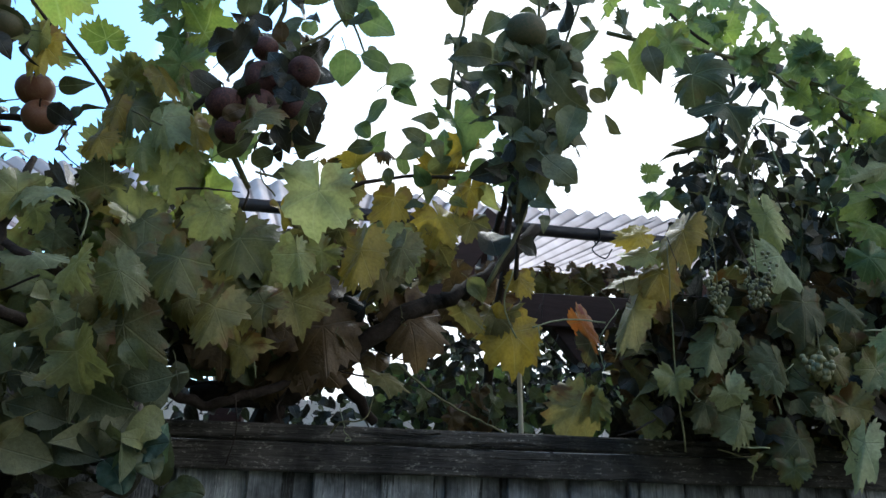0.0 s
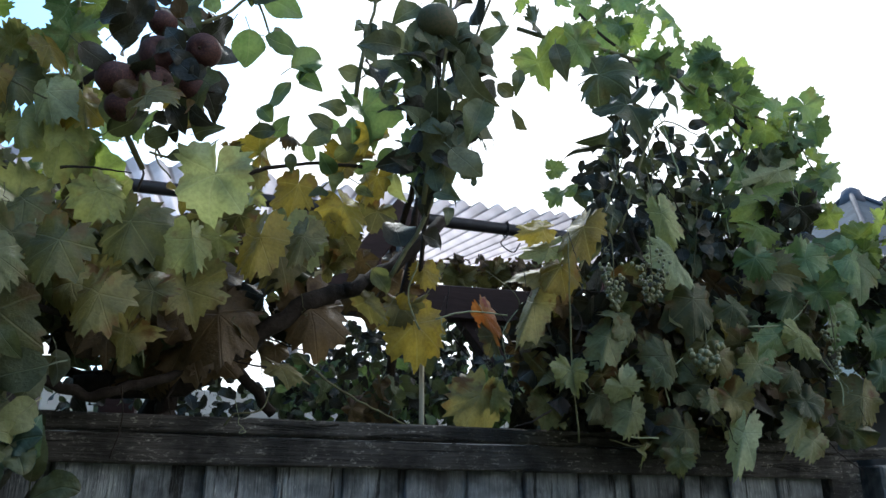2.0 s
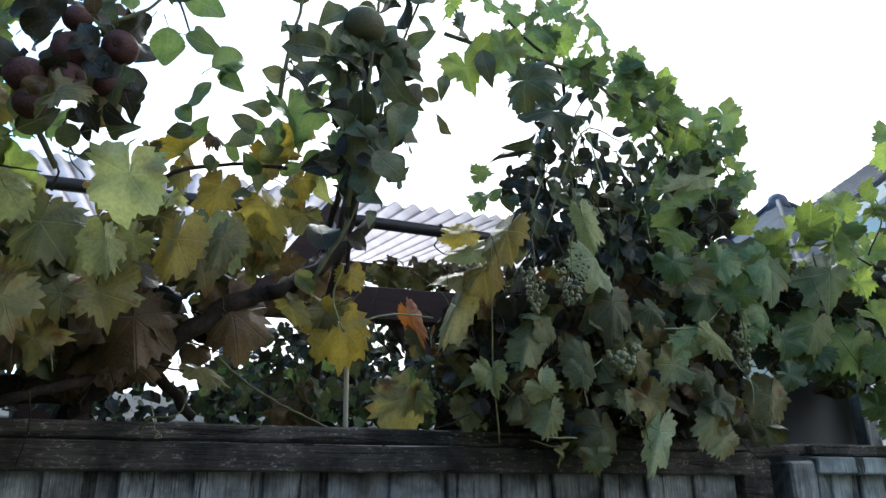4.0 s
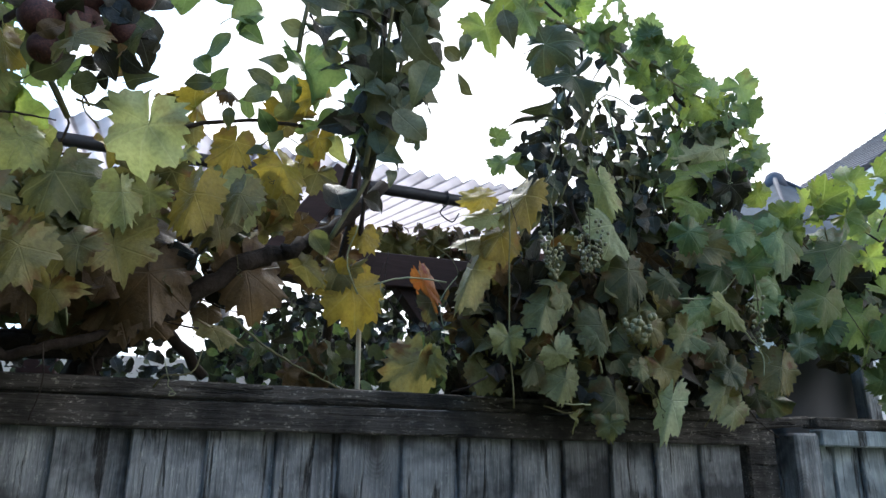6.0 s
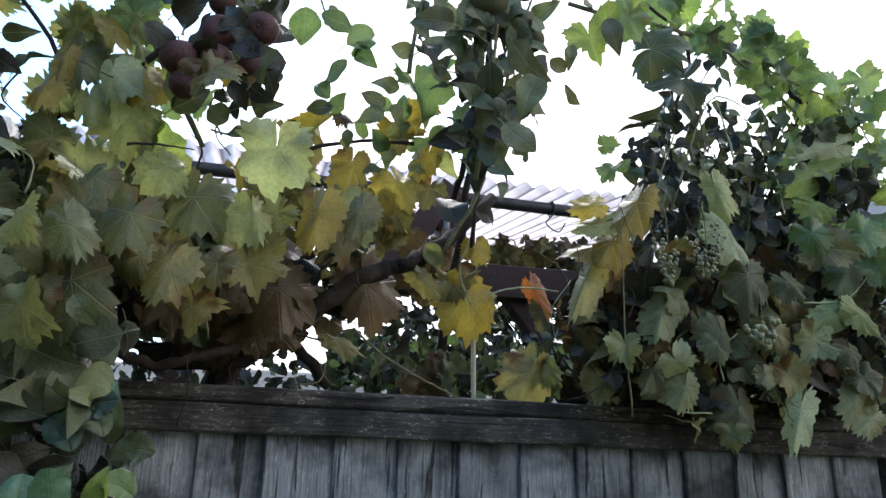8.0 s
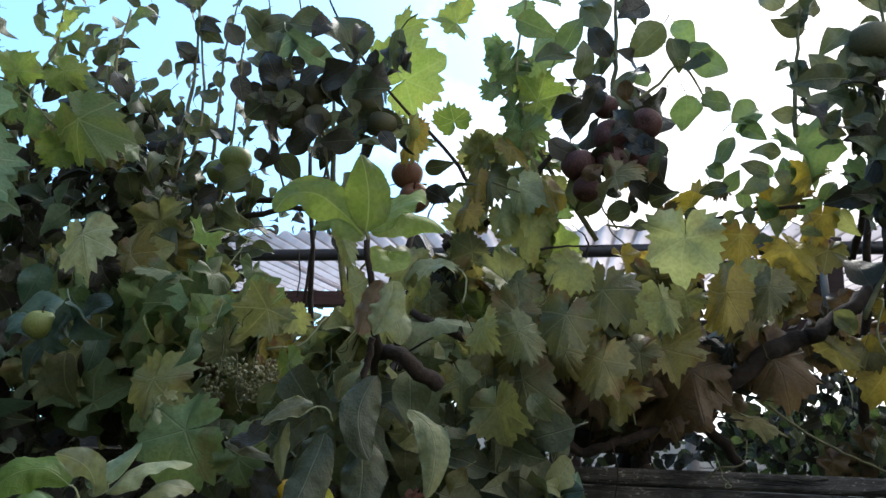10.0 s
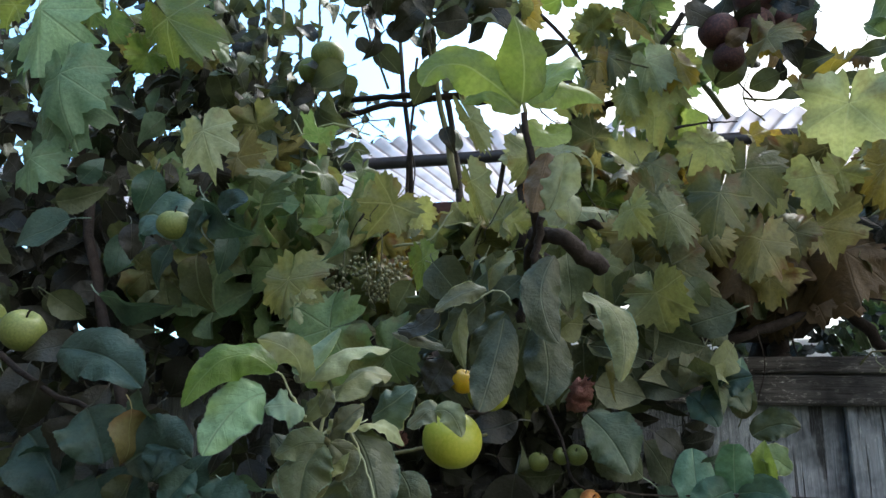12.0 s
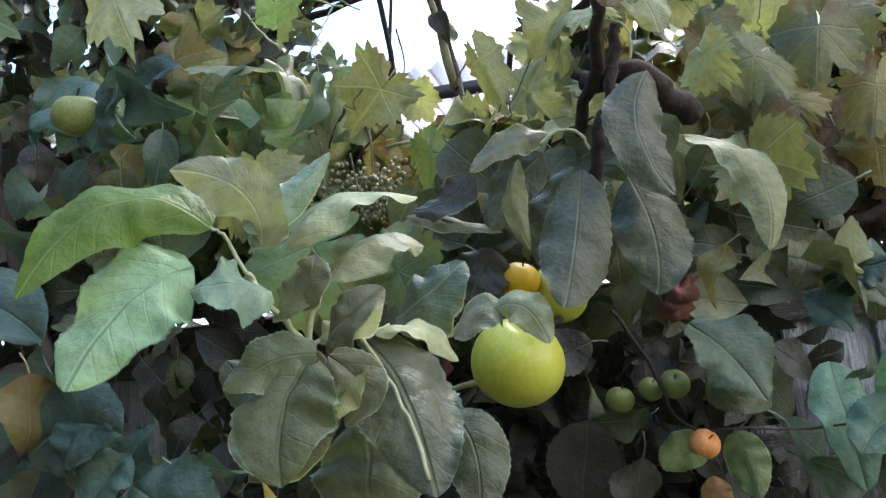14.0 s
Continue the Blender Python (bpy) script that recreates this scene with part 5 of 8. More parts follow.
leaves(vine_right, True, [
    (2.376, 1.33, 1.76, 0.081, -67, -5, 140, "M"),
    (2.431, 1.3, 1.843, 0.093, -101, -13, -179, "M"),
    (2.424, 1.3, 1.726, 0.091, -84, -18, 168, "M"),
    (2.554, 1.3, 1.831, 0.094, -79, -25, 134, "M"),
    (2.078, 1.2, 2.35, 0.108, 117, 71, -38, "L"),
    (2.207, 1.2, 2.414, 0.105, -173, 64, 44, "L"),
    (2.312, 1.2, 2.446, 0.095, -43, 65, -131, "L"),
    (1.945, 1.2, 2.286, 0.093, -116, -22, -127, "L"),
    (1.995, 1.2, 2.324, 0.078, 72, -45, 44, "L"),
    (2.42, 1.2, 2.609, 0.099, -127, -2, 151, "L"),
    (2.455, 1.2, 2.686, 0.088, -76, -34, 135, "M"),
])
leaves(vine_right, True, [
    (1.986, 1.2, 1.947, 0.108, -52, 20, 154, "M"),
    (1.867, 1.2, 1.968, 0.095, -68, -9, 163, "M"),
    (2.535, 1.4, 2.355, 0.145, -58, 23, 132, "L"),
    (1.389, 1.32, 2.741, 0.094, -60, 11, 159, "M"),
    (1.447, 1.32, 2.821, 0.091, 152, 14, 20, "M"),
    (1.525, 1.32, 2.728, 0.091, -172, 55, 32, "M"),
    (1.568, 1.32, 2.873, 0.087, 115, 23, -31, "M"),
    (1.625, 1.32, 2.824, 0.088, -32, 28, -118, "M"),
    (1.684, 1.32, 2.78, 0.076, -169, 53, 51, "M"),
    (1.71, 1.32, 2.734, 0.088, -120, 50, 97, "M"),
])
leaves(vine_right, True, [
    (1.634, 1.32, 2.707, 0.081, -112, -62, -160, "L"),
    (1.803, 1.32, 2.697, 0.089, 97, 78, 10, "M"),
    (1.917, 1.32, 2.713, 0.097, -90, 24, 172, "M"),
    (1.804, 1.32, 2.352, 0.119, -120, 5, 173, "D"),
    (1.617, 1.32, 2.448, 0.1, -100, -13, -158, "M"),
    (1.541, 1.32, 2.798, 0.08, -72, -24, 145, "M"),
    (1.737, 1.32, 2.598, 0.093, -97, -3, 146, "L"),
])
leaves(vine_right, True, [
    (1.834, 1.32, 2.599, 0.082, -86, -14, 179, "M"),
    (1.564, 1.32, 2.617, 0.079, -106, -5, 175, "M"),
    (1.928, 1.32, 2.637, 0.084, -92, 3, 134, "M"),
    (1.49, 1.32, 2.674, 0.067, -111, -31, -173, "M"),
    (1.865, 1.32, 2.438, 0.093, -86, 61, 155, "M"),
    (1.786, 1.32, 2.406, 0.091, -166, -57, -151, "M"),
    (1.907, 1.32, 2.354, 0.081, -124, -3, -179, "L"),
    (1.598, 1.32, 2.755, 0.092, -108, 31, 156, "M"),
    (1.315, 1.25, 2.733, 0.085, -168, -36, -103, "M"),
    (1.063, 1.2, 2.668, 0.107, -110, -9, -169, "M"),
])
leaves(vine_right, True, [
    (1.333, 1.32, 2.894, 0.096, 120, 22, 4, "L"),
])
leaves(vine_right, False, [
    (1.118, 1.2, 2.435, 0.091, -136, -8, -124, "G"),
    (1.078, 1.2, 2.394, 0.12, -6, -26, 69, "D"),
    (1.034, 1.2, 2.285, 0.042, 120, 44, -11, "M"),
])
leaves(young, False, [
    (-0.349, 0.85, 1.582, 0.085, -42, -63, 149, "D"),
    (-0.301, 0.78, 1.673, 0.09, -100, -22, 170, "G"),
    (-0.165, 0.9, 1.542, 0.088, -75, 61, -142, "G"),
    (-0.288, 0.95, 1.514, 0.063, -164, -54, -84, "G"),
    (-0.322, 0.97, 1.522, 0.069, 130, 12, 80, "G"),
    (-0.025, 0.99, 1.546, 0.069, 154, 31, 86, "T"),
    (-0.086, 1.0, 1.469, 0.093, -74, 42, -131, "T"),
    (-0.059, 1.0, 1.441, 0.084, -138, 51, 133, "T"),
    (0.005, 1.0, 1.443, 0.083, 99, 37, -11, "G"),
    (0.043, 1.0, 1.54, 0.068, 107, 2, -30, "L"),
    (-0.084, 1.0, 1.561, 0.079, -63, 48, -126, "D"),
])
leaves(young, False, [
    (-0.045, 1.05, 1.572, 0.065, 171, 48, 95, "D"),
    (0.022, 1.05, 1.67, 0.072, 113, 13, -4, "T"),
    (-0.017, 1.05, 1.658, 0.08, 133, 17, 81, "T"),
    (0.029, 1.06, 1.646, 0.08, 116, 5, -4, "G"),
    (-0.059, 1.1, 1.67, 0.077, -178, 29, 103, "T"),
    (-0.113, 1.1, 1.666, 0.094, -121, 12, 133, "G"),
    (-0.1, 1.12, 1.646, 0.126, -133, 9, 121, "D"),
    (-0.168, 0.95, 1.667, 0.071, -63, -17, 124, "O"),
    (0.054, 1.0, 1.46, 0.067, 101, -14, -10, "G"),
    (-0.102, 1.05, 1.531, 0.102, -85, 38, -139, "G"),
    (-0.021, 1.1, 1.617, 0.091, 154, 11, 88, "D"),
])
leaves(young, False, [
    (-0.336, 0.95, 1.463, 0.111, -93, -13, 171, "D"),
    (-0.289, 0.95, 1.427, 0.101, -108, -11, -135, "D"),
    (-1.036, 0.75, 1.689, 0.091, -50, -64, 152, "D"),
    (-0.823, 0.72, 1.587, 0.082, -110, 18, 155, "F"),
    (-0.833, 0.7, 1.556, 0.08, -94, 9, -100, "O"),
    (-0.982, 0.75, 1.542, 0.095, -85, -22, 168, "D"),
    (-1.056, 0.78, 1.51, 0.099, -149, -46, -102, "F"),
    (-0.738, 0.72, 1.515, 0.057, 99, 31, -5, "F"),
    (-0.78, 0.72, 1.444, 0.093, -30, 75, -107, "D"),
    (-0.852, 0.72, 1.477, 0.066, -88, -31, 172, "G"),
    (-0.659, 0.74, 1.496, 0.071, -171, 25, 105, "T"),
])
leaves(young, False, [
    (-0.622, 0.75, 1.449, 0.063, 120, -6, 77, "Y"),
    (-1.102, 0.8, 1.595, 0.104, -112, -10, -132, "D"),
    (-1.029, 0.9, 1.904, 0.068, -93, 7, -137, "D"),
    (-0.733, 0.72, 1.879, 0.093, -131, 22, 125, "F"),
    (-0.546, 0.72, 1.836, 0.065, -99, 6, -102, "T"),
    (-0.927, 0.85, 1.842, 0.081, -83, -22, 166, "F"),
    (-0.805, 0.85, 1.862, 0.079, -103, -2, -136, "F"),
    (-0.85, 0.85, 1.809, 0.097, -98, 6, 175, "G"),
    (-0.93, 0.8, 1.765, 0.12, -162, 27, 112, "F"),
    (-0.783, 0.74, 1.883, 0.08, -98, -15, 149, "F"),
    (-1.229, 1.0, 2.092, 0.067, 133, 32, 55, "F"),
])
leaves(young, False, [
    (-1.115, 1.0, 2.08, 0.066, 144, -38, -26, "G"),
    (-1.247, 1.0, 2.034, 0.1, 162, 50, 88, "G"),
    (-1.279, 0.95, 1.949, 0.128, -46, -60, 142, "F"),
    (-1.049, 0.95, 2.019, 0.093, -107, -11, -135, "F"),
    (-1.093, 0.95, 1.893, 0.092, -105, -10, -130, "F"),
])
leaves(vine_left, True, [
    (-0.097, 0.970, 1.774, 0.1, -100, 10, 160, "K"),
    (-0.130, 0.970, 1.932, 0.085, -70, 30, 150, "K"),
    (-0.348, 1.360, 2.190, 0.09, -95, 30, 170, "P"),
    (-0.288, 1.360, 2.133, 0.1, -100, -20, 160, "K"),
    (-0.254, 1.370, 2.209, 0.08, -80, 35, -170, "A"),
    (-0.310, 1.350, 2.101, 0.08, -100, 0, 175, "P"),
    (-0.225, 1.360, 2.119, 0.09, -110, 20, 165, "A"),
    (-0.206, 1.220, 2.277, 0.08, -60, 40, 150, "K"),
    (-0.123, 1.120, 1.915, 0.1, -95, 10, 170, "O"),
    (-0.094, 1.130, 1.999, 0.09, -80, -15, 175, "A"),
    (0.019, 1.200, 1.935, 0.1, -85, 25, 160, "O"),
    (-0.344, 1.150, 2.453, 0.075, -95, 5, 175, "K"),
])
leaves(vine_right, True, [
    (1.188, 1.389, 2.995, 0.078, -108, -84, 209, "M"),
    (1.261, 1.372, 2.972, 0.071, 99, -13, 117, "M"),
    (1.300, 1.312, 2.959, 0.096, -76, 27, 148, "M"),
    (1.413, 1.383, 2.985, 0.084, -80, 54, 181, "M"),
    (1.261, 1.317, 2.875, 0.077, -76, -51, 174, "M"),
    (1.404, 1.310, 2.874, 0.072, -101, -32, 253, "L"),
    (1.488, 1.328, 2.858, 0.076, 115, -23, 216, "M"),
    (1.358, 1.335, 3.045, 0.076, -112, -30, 202, "M"),
    (1.499, 1.400, 3.035, 0.104, 120, 23, 214, "M"),
    (1.264, 1.398, 3.089, 0.087, 106, 19, 154, "M"),
    (1.086, 1.317, 2.989, 0.098, 73, -12, 231, "M"),
    (0.979, 1.313, 2.919, 0.079, 73, -31, 228, "L"),
    (1.559, 1.385, 2.835, 0.087, 77, -36, 102, "M"),
    (1.556, 1.313, 2.838, 0.077, 113, 27, 132, "M"),
    (1.404, 1.358, 2.833, 0.102, 86, -21, 158, "M"),
    (1.643, 1.348, 2.840, 0.074, -84, -9, 188, "M"),
    (1.702, 1.352, 2.806, 0.094, -77, 10, 173, "L"),
    (1.275, 1.374, 2.863, 0.098, -117, -8, 149, "M"),
    (1.466, 1.404, 3.094, 0.084, -104, 23, 227, "M"),
])
# vine leaves that hang in front
drape_leaf(vine_right, (1.092, 1.212, 2.246), (0.999, 1.188, 2.097), 0.050, 20, -0.5, 0.5, "Y")
drape_leaf(vine_right, (0.991, 1.212, 2.191), (0.886, 1.188, 2.148), 0.037, -20, -0.4, 0.3, "Y")
drape_leaf(vine_right, (1.021, 1.232, 2.164), (0.903, 1.208, 2.112), 0.037, 0, -0.4, 0.4, "K")
drape_leaf(vine_right, (1.032, 1.232, 2.129), (0.959, 1.208, 2.035), 0.056, 0, -0.5, 0.6, "Y")
drape_leaf(vine_right, (1.006, 1.262, 2.104), (0.882, 1.238, 2.064), 0.037, 10, -0.4, 0.3, "O")
drape_leaf(vine_right, (0.976, 1.262, 2.072), (0.893, 1.238, 1.898), 0.039, 25, -0.8, 0.4, "O")
drape_leaf(vine_right, (1.009, 1.290, 1.946), (0.911, 1.270, 1.927), 0.022, -10, -0.5, 0.3, "A")
drape_leaf(vine_right, (1.258, 1.192, 2.296), (1.281, 1.168, 2.153), 0.035, 30, -0.7, 0.2, "K")
drape_leaf(vine_right, (1.262, 1.182, 2.183), (1.326, 1.158, 2.062), 0.058, -10, -0.5, 0.5, "P")
drape_leaf(vine_right, (1.349, 1.212, 2.094), (1.336, 1.188, 1.950), 0.067, 0, -0.4, 0.6, "A")
drape_leaf(vine_right, (1.439, 1.212, 2.061), (1.484, 1.188, 1.997), 0.042, 10, -0.4, 0.4, "A")
drape_leaf(vine_right, (1.118, 1.200, 1.971), (1.062, 1.180, 1.858), 0.052, 8, -0.6, 0.5, "A")
drape_leaf(vine_right, (1.255, 1.210, 1.934), (1.266, 1.190, 1.836), 0.044, -8, -0.5, 0.5, "A")
drape_leaf(vine_right, (1.612, 1.210, 2.000), (1.482, 1.190, 1.924), 0.047, -15, -0.4, 0.4, "M")
drape_leaf(vine_right, (1.600, 1.190, 1.996), (1.672, 1.170, 1.918), 0.040, 15, -0.5, 0.5, "K")
drape_leaf(vine_right, (1.578, 1.190, 1.906), (1.594, 1.170, 1.838), 0.042, 0, -0.4, 0.5, "A")
drape_leaf(vine_right, (1.798, 1.312, 2.438), (1.511, 1.288, 2.321), 0.058, -25, -0.5, 0.4, "L")
drape_leaf(vine_right, (1.844, 1.332, 2.528), (1.616, 1.308, 2.439), 0.055, -25, -0.5, 0.3, "P")
drape_leaf(vine_right, (1.598, 1.292, 2.303), (1.701, 1.268, 2.267), 0.048, 10, -0.4, 0.3, "L")
drape_leaf(vine_right, (1.913, 1.212, 2.246), (1.736, 1.188, 2.079), 0.093, -5, -0.4, 0.6, "M")
drape_leaf(vine_right, (1.873, 1.332, 2.477), (1.982, 1.308, 2.555), 0.047, 0, -0.4, 0.3, "M")
drape_leaf(vine_right, (1.814, 1.210, 1.877), (1.766, 1.190, 1.757), 0.057, 5, -0.5, 0.5, "O")
drape_leaf(vine_right, (1.162, 1.210, 1.805), (1.130, 1.190, 1.712), 0.043, 0, -0.5, 0.6, "A")
drape_leaf(vine_right, (1.300, 1.230, 1.780), (1.294, 1.210, 1.664), 0.052, 0, -0.4, 0.6, "A")
drape_leaf(vine_right, (1.344, 1.190, 1.831), (1.341, 1.170, 1.776), 0.030, 0, -0.4, 0.4, "A")
drape_leaf(vine_right, (1.445, 1.190, 1.782), (1.379, 1.170, 1.642), 0.040, 20, -0.6, 0.5, "P")
drape_leaf(vine_right, (1.629, 1.210, 1.812), (1.548, 1.190, 1.697), 0.039, -15, -0.5, 0.5, "A")
drape_leaf(vine_right, (0.979, 1.310, 1.824), (1.046, 1.290, 1.738), 0.044, 10, -0.4, 0.6, "A")
drape_leaf(vine_right, (1.233, 1.210, 1.899), (1.258, 1.190, 1.833), 0.037, 0, -0.5, 0.5, "P")
drape_leaf(vine_right, (1.553, 1.210, 1.965), (1.500, 1.190, 1.896), 0.039, 0, -0.4, 0.4, "M")
drape_leaf(vine_right, (1.659, 1.210, 1.747), (1.567, 1.190, 1.690), 0.037, 0, -0.4, 0.4, "A")
drape_leaf(vine_right, (1.113, 1.250, 1.837), (1.066, 1.230, 1.759), 0.036, 0, -0.4, 0.5, "A")
drape_leaf(vine_right, (1.438, 1.230, 1.873), (1.460, 1.210, 1.815), 0.038, 0, -0.4, 0.5, "M")
drape_leaf(vine_right, (2.039, 1.212, 2.083), (1.884, 1.188, 1.952), 0.071, 0, -0.4, 0.5, "L")
drape_leaf(vine_right, (1.874, 1.212, 2.244), (1.769, 1.188, 2.110), 0.070, 0, -0.4, 0.5, "M")
drape_leaf(vine_right, (2.165, 1.232, 2.258), (1.996, 1.208, 2.110), 0.077, 0, -0.4, 0.5, "M")
drape_leaf(vine_right, (1.677, 1.232, 2.126), (1.587, 1.208, 2.017), 0.053, 0, -0.4, 0.4, "M")
drape_leaf(vine_right, (2.232, 1.262, 2.064), (2.107, 1.238, 1.932), 0.070, 0, -0.4, 0.5, "L")
drape_leaf(vine_mid, (0.392, 1.312, 2.193), (0.374, 1.288, 2.052), 0.07, 5, -0.5, 0.5, "K")
drape_leaf(vine_mid, (0.395, 1.292, 2.120), (0.345, 1.268, 2.005), 0.058, -10, -0.6, 0.4, "O")
drape_leaf(vine_mid, (0.420, 1.362, 2.315), (0.395, 1.338, 2.194), 0.053, 0, -0.4, 0.5, "Y")
drape_leaf(vine_mid, (0.610, 1.372, 2.372), (0.570, 1.348, 2.242), 0.049, 10, -0.5, 0.5, "Y")
drape_leaf(vine_mid, (0.503, 1.362, 2.274), (0.563, 1.338, 2.164), 0.055, 0, -0.5, 0.5, "Y")
drape_leaf(vine_left, (0.262, 1.292, 1.993), (0.288, 1.268, 1.825), 0.081, 0, -0.4, 0.6, "B")
drape_leaf(vine_mid, (0.451, 1.392, 2.045), (0.492, 1.368, 1.871), 0.083, 0, -0.4, 0.6, "B")
drape_leaf(vine_mid, (0.239, 1.372, 1.928), (0.171, 1.348, 1.815), 0.073, -5, -0.4, 0.5, "B")
drape_leaf(vine_mid, (0.716, 1.452, 2.045), (0.733, 1.428, 1.876), 0.086, 0, -0.35, 0.5, "Y")
drape_leaf(vine_mid, (0.743, 1.442, 2.149), (0.732, 1.418, 2.074), 0.042, 0, -0.4, 0.4, "Y")
drape_leaf(vine_mid, (0.574, 1.432, 2.058), (0.651, 1.408, 1.972), 0.031, 30, -0.7, 0.3, "O")
drape_leaf(vine_left, (0.097, 1.212, 2.136), (0.072, 1.188, 1.995), 0.069, 0, -0.4, 0.5, "A")
drape_leaf(vine_left, (0.074, 1.232, 1.963), (0.080, 1.208, 1.821), 0.063, 5, -0.4, 0.6, "B")
drape_leaf(vine_mid, (0.898, 1.482, 2.076), (0.943, 1.458, 1.952), 0.035, 20, -0.95, 0.7, "R")
drape_leaf(vine_mid, (0.925, 1.476, 2.010), (0.957, 1.455, 1.925), 0.026, -20, -0.9, 0.5, "O")
drape_leaf(vine_mid, (0.908, 1.452, 1.865), (0.838, 1.428, 1.737), 0.075, -10, -0.35, 0.6, "O")
drape_leaf(vine_mid, (0.908, 1.452, 1.862), (0.964, 1.428, 1.797), 0.040, 15, -0.5, 0.4, "K")
drape_leaf(vine_mid, (0.379, 1.412, 1.880), (0.475, 1.388, 1.833), 0.033, -20, -0.5, 0.3, "O")
drape_leaf(vine_left, (0.006, 1.212, 2.179), (0.068, 1.188, 2.085), 0.056, 0, -0.4, 0.5, "K")
drape_leaf(vine_left, (-1.414, 0.992, 2.559), (-1.393, 0.968, 2.314), 0.128, 0, -0.4, 0.5, "U")
drape_leaf(vine_left, (-1.367, 1.012, 2.385), (-1.276, 0.988, 2.139), 0.099, 0, -0.4, 0.5, "U")
drape_leaf(vine_left, (-1.152, 1.012, 2.504), (-0.988, 0.988, 2.318), 0.076, 10, -0.5, 0.4, "L")
drape_leaf(vine_left, (-1.400, 1.012, 2.175), (-1.378, 0.988, 2.046), 0.068, 0, -0.4, 0.4, "U")
drape_leaf(vine_left, (-0.841, 0.782, 2.087), (-0.791, 0.758, 1.975), 0.060, 0, -0.3, 0.3, "P")
drape_leaf(vine_left, (-0.700, 0.888, 1.856), (-0.708, 0.868, 1.742), 0.072, 0, -0.2, 0.35, "K")
drape_leaf(vine_left, (-0.690, 0.880, 1.790), (-0.672, 0.860, 1.728), 0.034, 15, -0.3, 0.3, "P")
drape_leaf(vine_left, (-0.501, 0.972, 1.897), (-0.465, 0.948, 1.808), 0.035, 10, -0.5, 0.3, "L")
drape_leaf(vine_left, (-0.859, 1.012, 2.083), (-0.716, 0.988, 2.043), 0.026, -30, -0.4, 0.2, "P")
drape_leaf(vine_left, (-0.643, 1.072, 2.057), (-0.655, 1.048, 1.941), 0.044, 0, -0.5, 0.5, "K")
drape_leaf(vine_left, (-0.449, 1.112, 2.104), (-0.397, 1.088, 1.961), 0.031, 25, -0.6, 0.4, "K")
drape_leaf(vine_left, (0.023, 1.032, 2.021), (-0.007, 1.008, 1.900), 0.057, 0, -0.4, 0.5, "A")
drape_leaf(vine_left, (-1.344, 0.982, 2.378), (-1.290, 0.958, 2.180), 0.097, 0, -0.4, 0.5, "U")
drape_leaf(vine_left, (-0.419, 0.912, 2.136), (-0.357, 0.888, 2.018), 0.022, 30, -0.6, 0.3, "K")
drape_leaf(vine_left, (0.091, 1.072, 1.946), (0.054, 1.048, 1.826), 0.048, 0, -0.4, 0.5, "O")
drape_leaf(vine_left, (-0.088, 1.012, 1.977), (-0.041, 0.988, 1.879), 0.040, 0, -0.4, 0.5, "A")
drape_leaf(vine_left, (-0.160, 1.212, 2.404), (-0.162, 1.188, 2.270), 0.057, 0, -0.5, 0.4, "A")
drape_leaf(vine_left, (-0.063, 1.192, 2.334), (-0.070, 1.168, 2.213), 0.060, 0, -0.5, 0.4, "K")
drape_leaf(vine_mid, (0.038, 1.312, 2.119), (0.065, 1.288, 1.956), 0.068, 0, -0.5, 0.5, "A")
drape_leaf(vine_mid, (0.156, 1.332, 2.126), (0.140, 1.308, 2.013), 0.054, 0, -0.5, 0.5, "K")
drape_leaf(vine_left, (-0.067, 1.172, 2.123), (-0.133, 1.148, 2.040), 0.045, 0, -0.5, 0.4, "A")
drape_leaf(vine_left, (-0.287, 1.112, 2.004), (-0.167, 1.088, 1.986), 0.033, -25, -0.4, 0.3, "P")
drape_leaf(vine_left, (-0.084, 1.072, 1.927), (-0.034, 1.048, 1.747), 0.071, 10, -0.5, 0.5, "A")
drape_leaf(vine_left, (-0.207, 1.092, 1.908), (-0.132, 1.068, 1.819), 0.046, 0, -0.5, 0.4, "K")
# yellow leaves in the middle of the vine
drape_leaf(vine_mid, (-0.130, 1.200, 2.468), (-0.065, 1.170, 2.370), 0.035, -20, -0.5, 0.5, "Y")
drape_leaf(vine_mid, (-0.185, 1.200, 2.380), (-0.188, 1.170, 2.286), 0.035, -7, -0.5, 0.5, "Y")
drape_leaf(vine_mid, (-0.196, 1.180, 2.298), (-0.216, 1.150, 2.210), 0.035, 6, -0.5, 0.5, "Y")
drape_leaf(vine_mid, (-0.096, 1.170, 2.356), (-0.064, 1.140, 2.238), 0.050, 19, -0.5, 0.5, "P")
drape_leaf(vine_mid, (-0.033, 1.180, 2.347), (-0.005, 1.150, 2.249), 0.045, -8, -0.5, 0.5, "Y")
drape_leaf(vine_mid, (-0.135, 1.200, 2.301), (-0.115, 1.170, 2.205), 0.045, 5, -0.5, 0.5, "K")
drape_leaf(vine_mid, (-0.338, 1.160, 2.499), (-0.332, 1.130, 2.371), 0.045, 18, -0.5, 0.5, "Y")
drape_leaf(vine_mid, (0.132, 1.200, 2.385), (0.173, 1.170, 2.313), 0.030, -9, -0.5, 0.5, "Y")
drape_leaf(vine_mid, (0.344, 1.200, 2.127), (0.308, 1.170, 1.983), 0.050, 4, -0.5, 0.5, "Y")
drape_leaf(vine_mid, (0.427, 1.200, 2.127), (0.401, 1.170, 2.019), 0.045, 17, -0.5, 0.5, "O")
drape_leaf(vine_mid, (0.199, 1.180, 2.094), (0.227, 1.150, 1.977), 0.045, -10, -0.5, 0.5, "K")
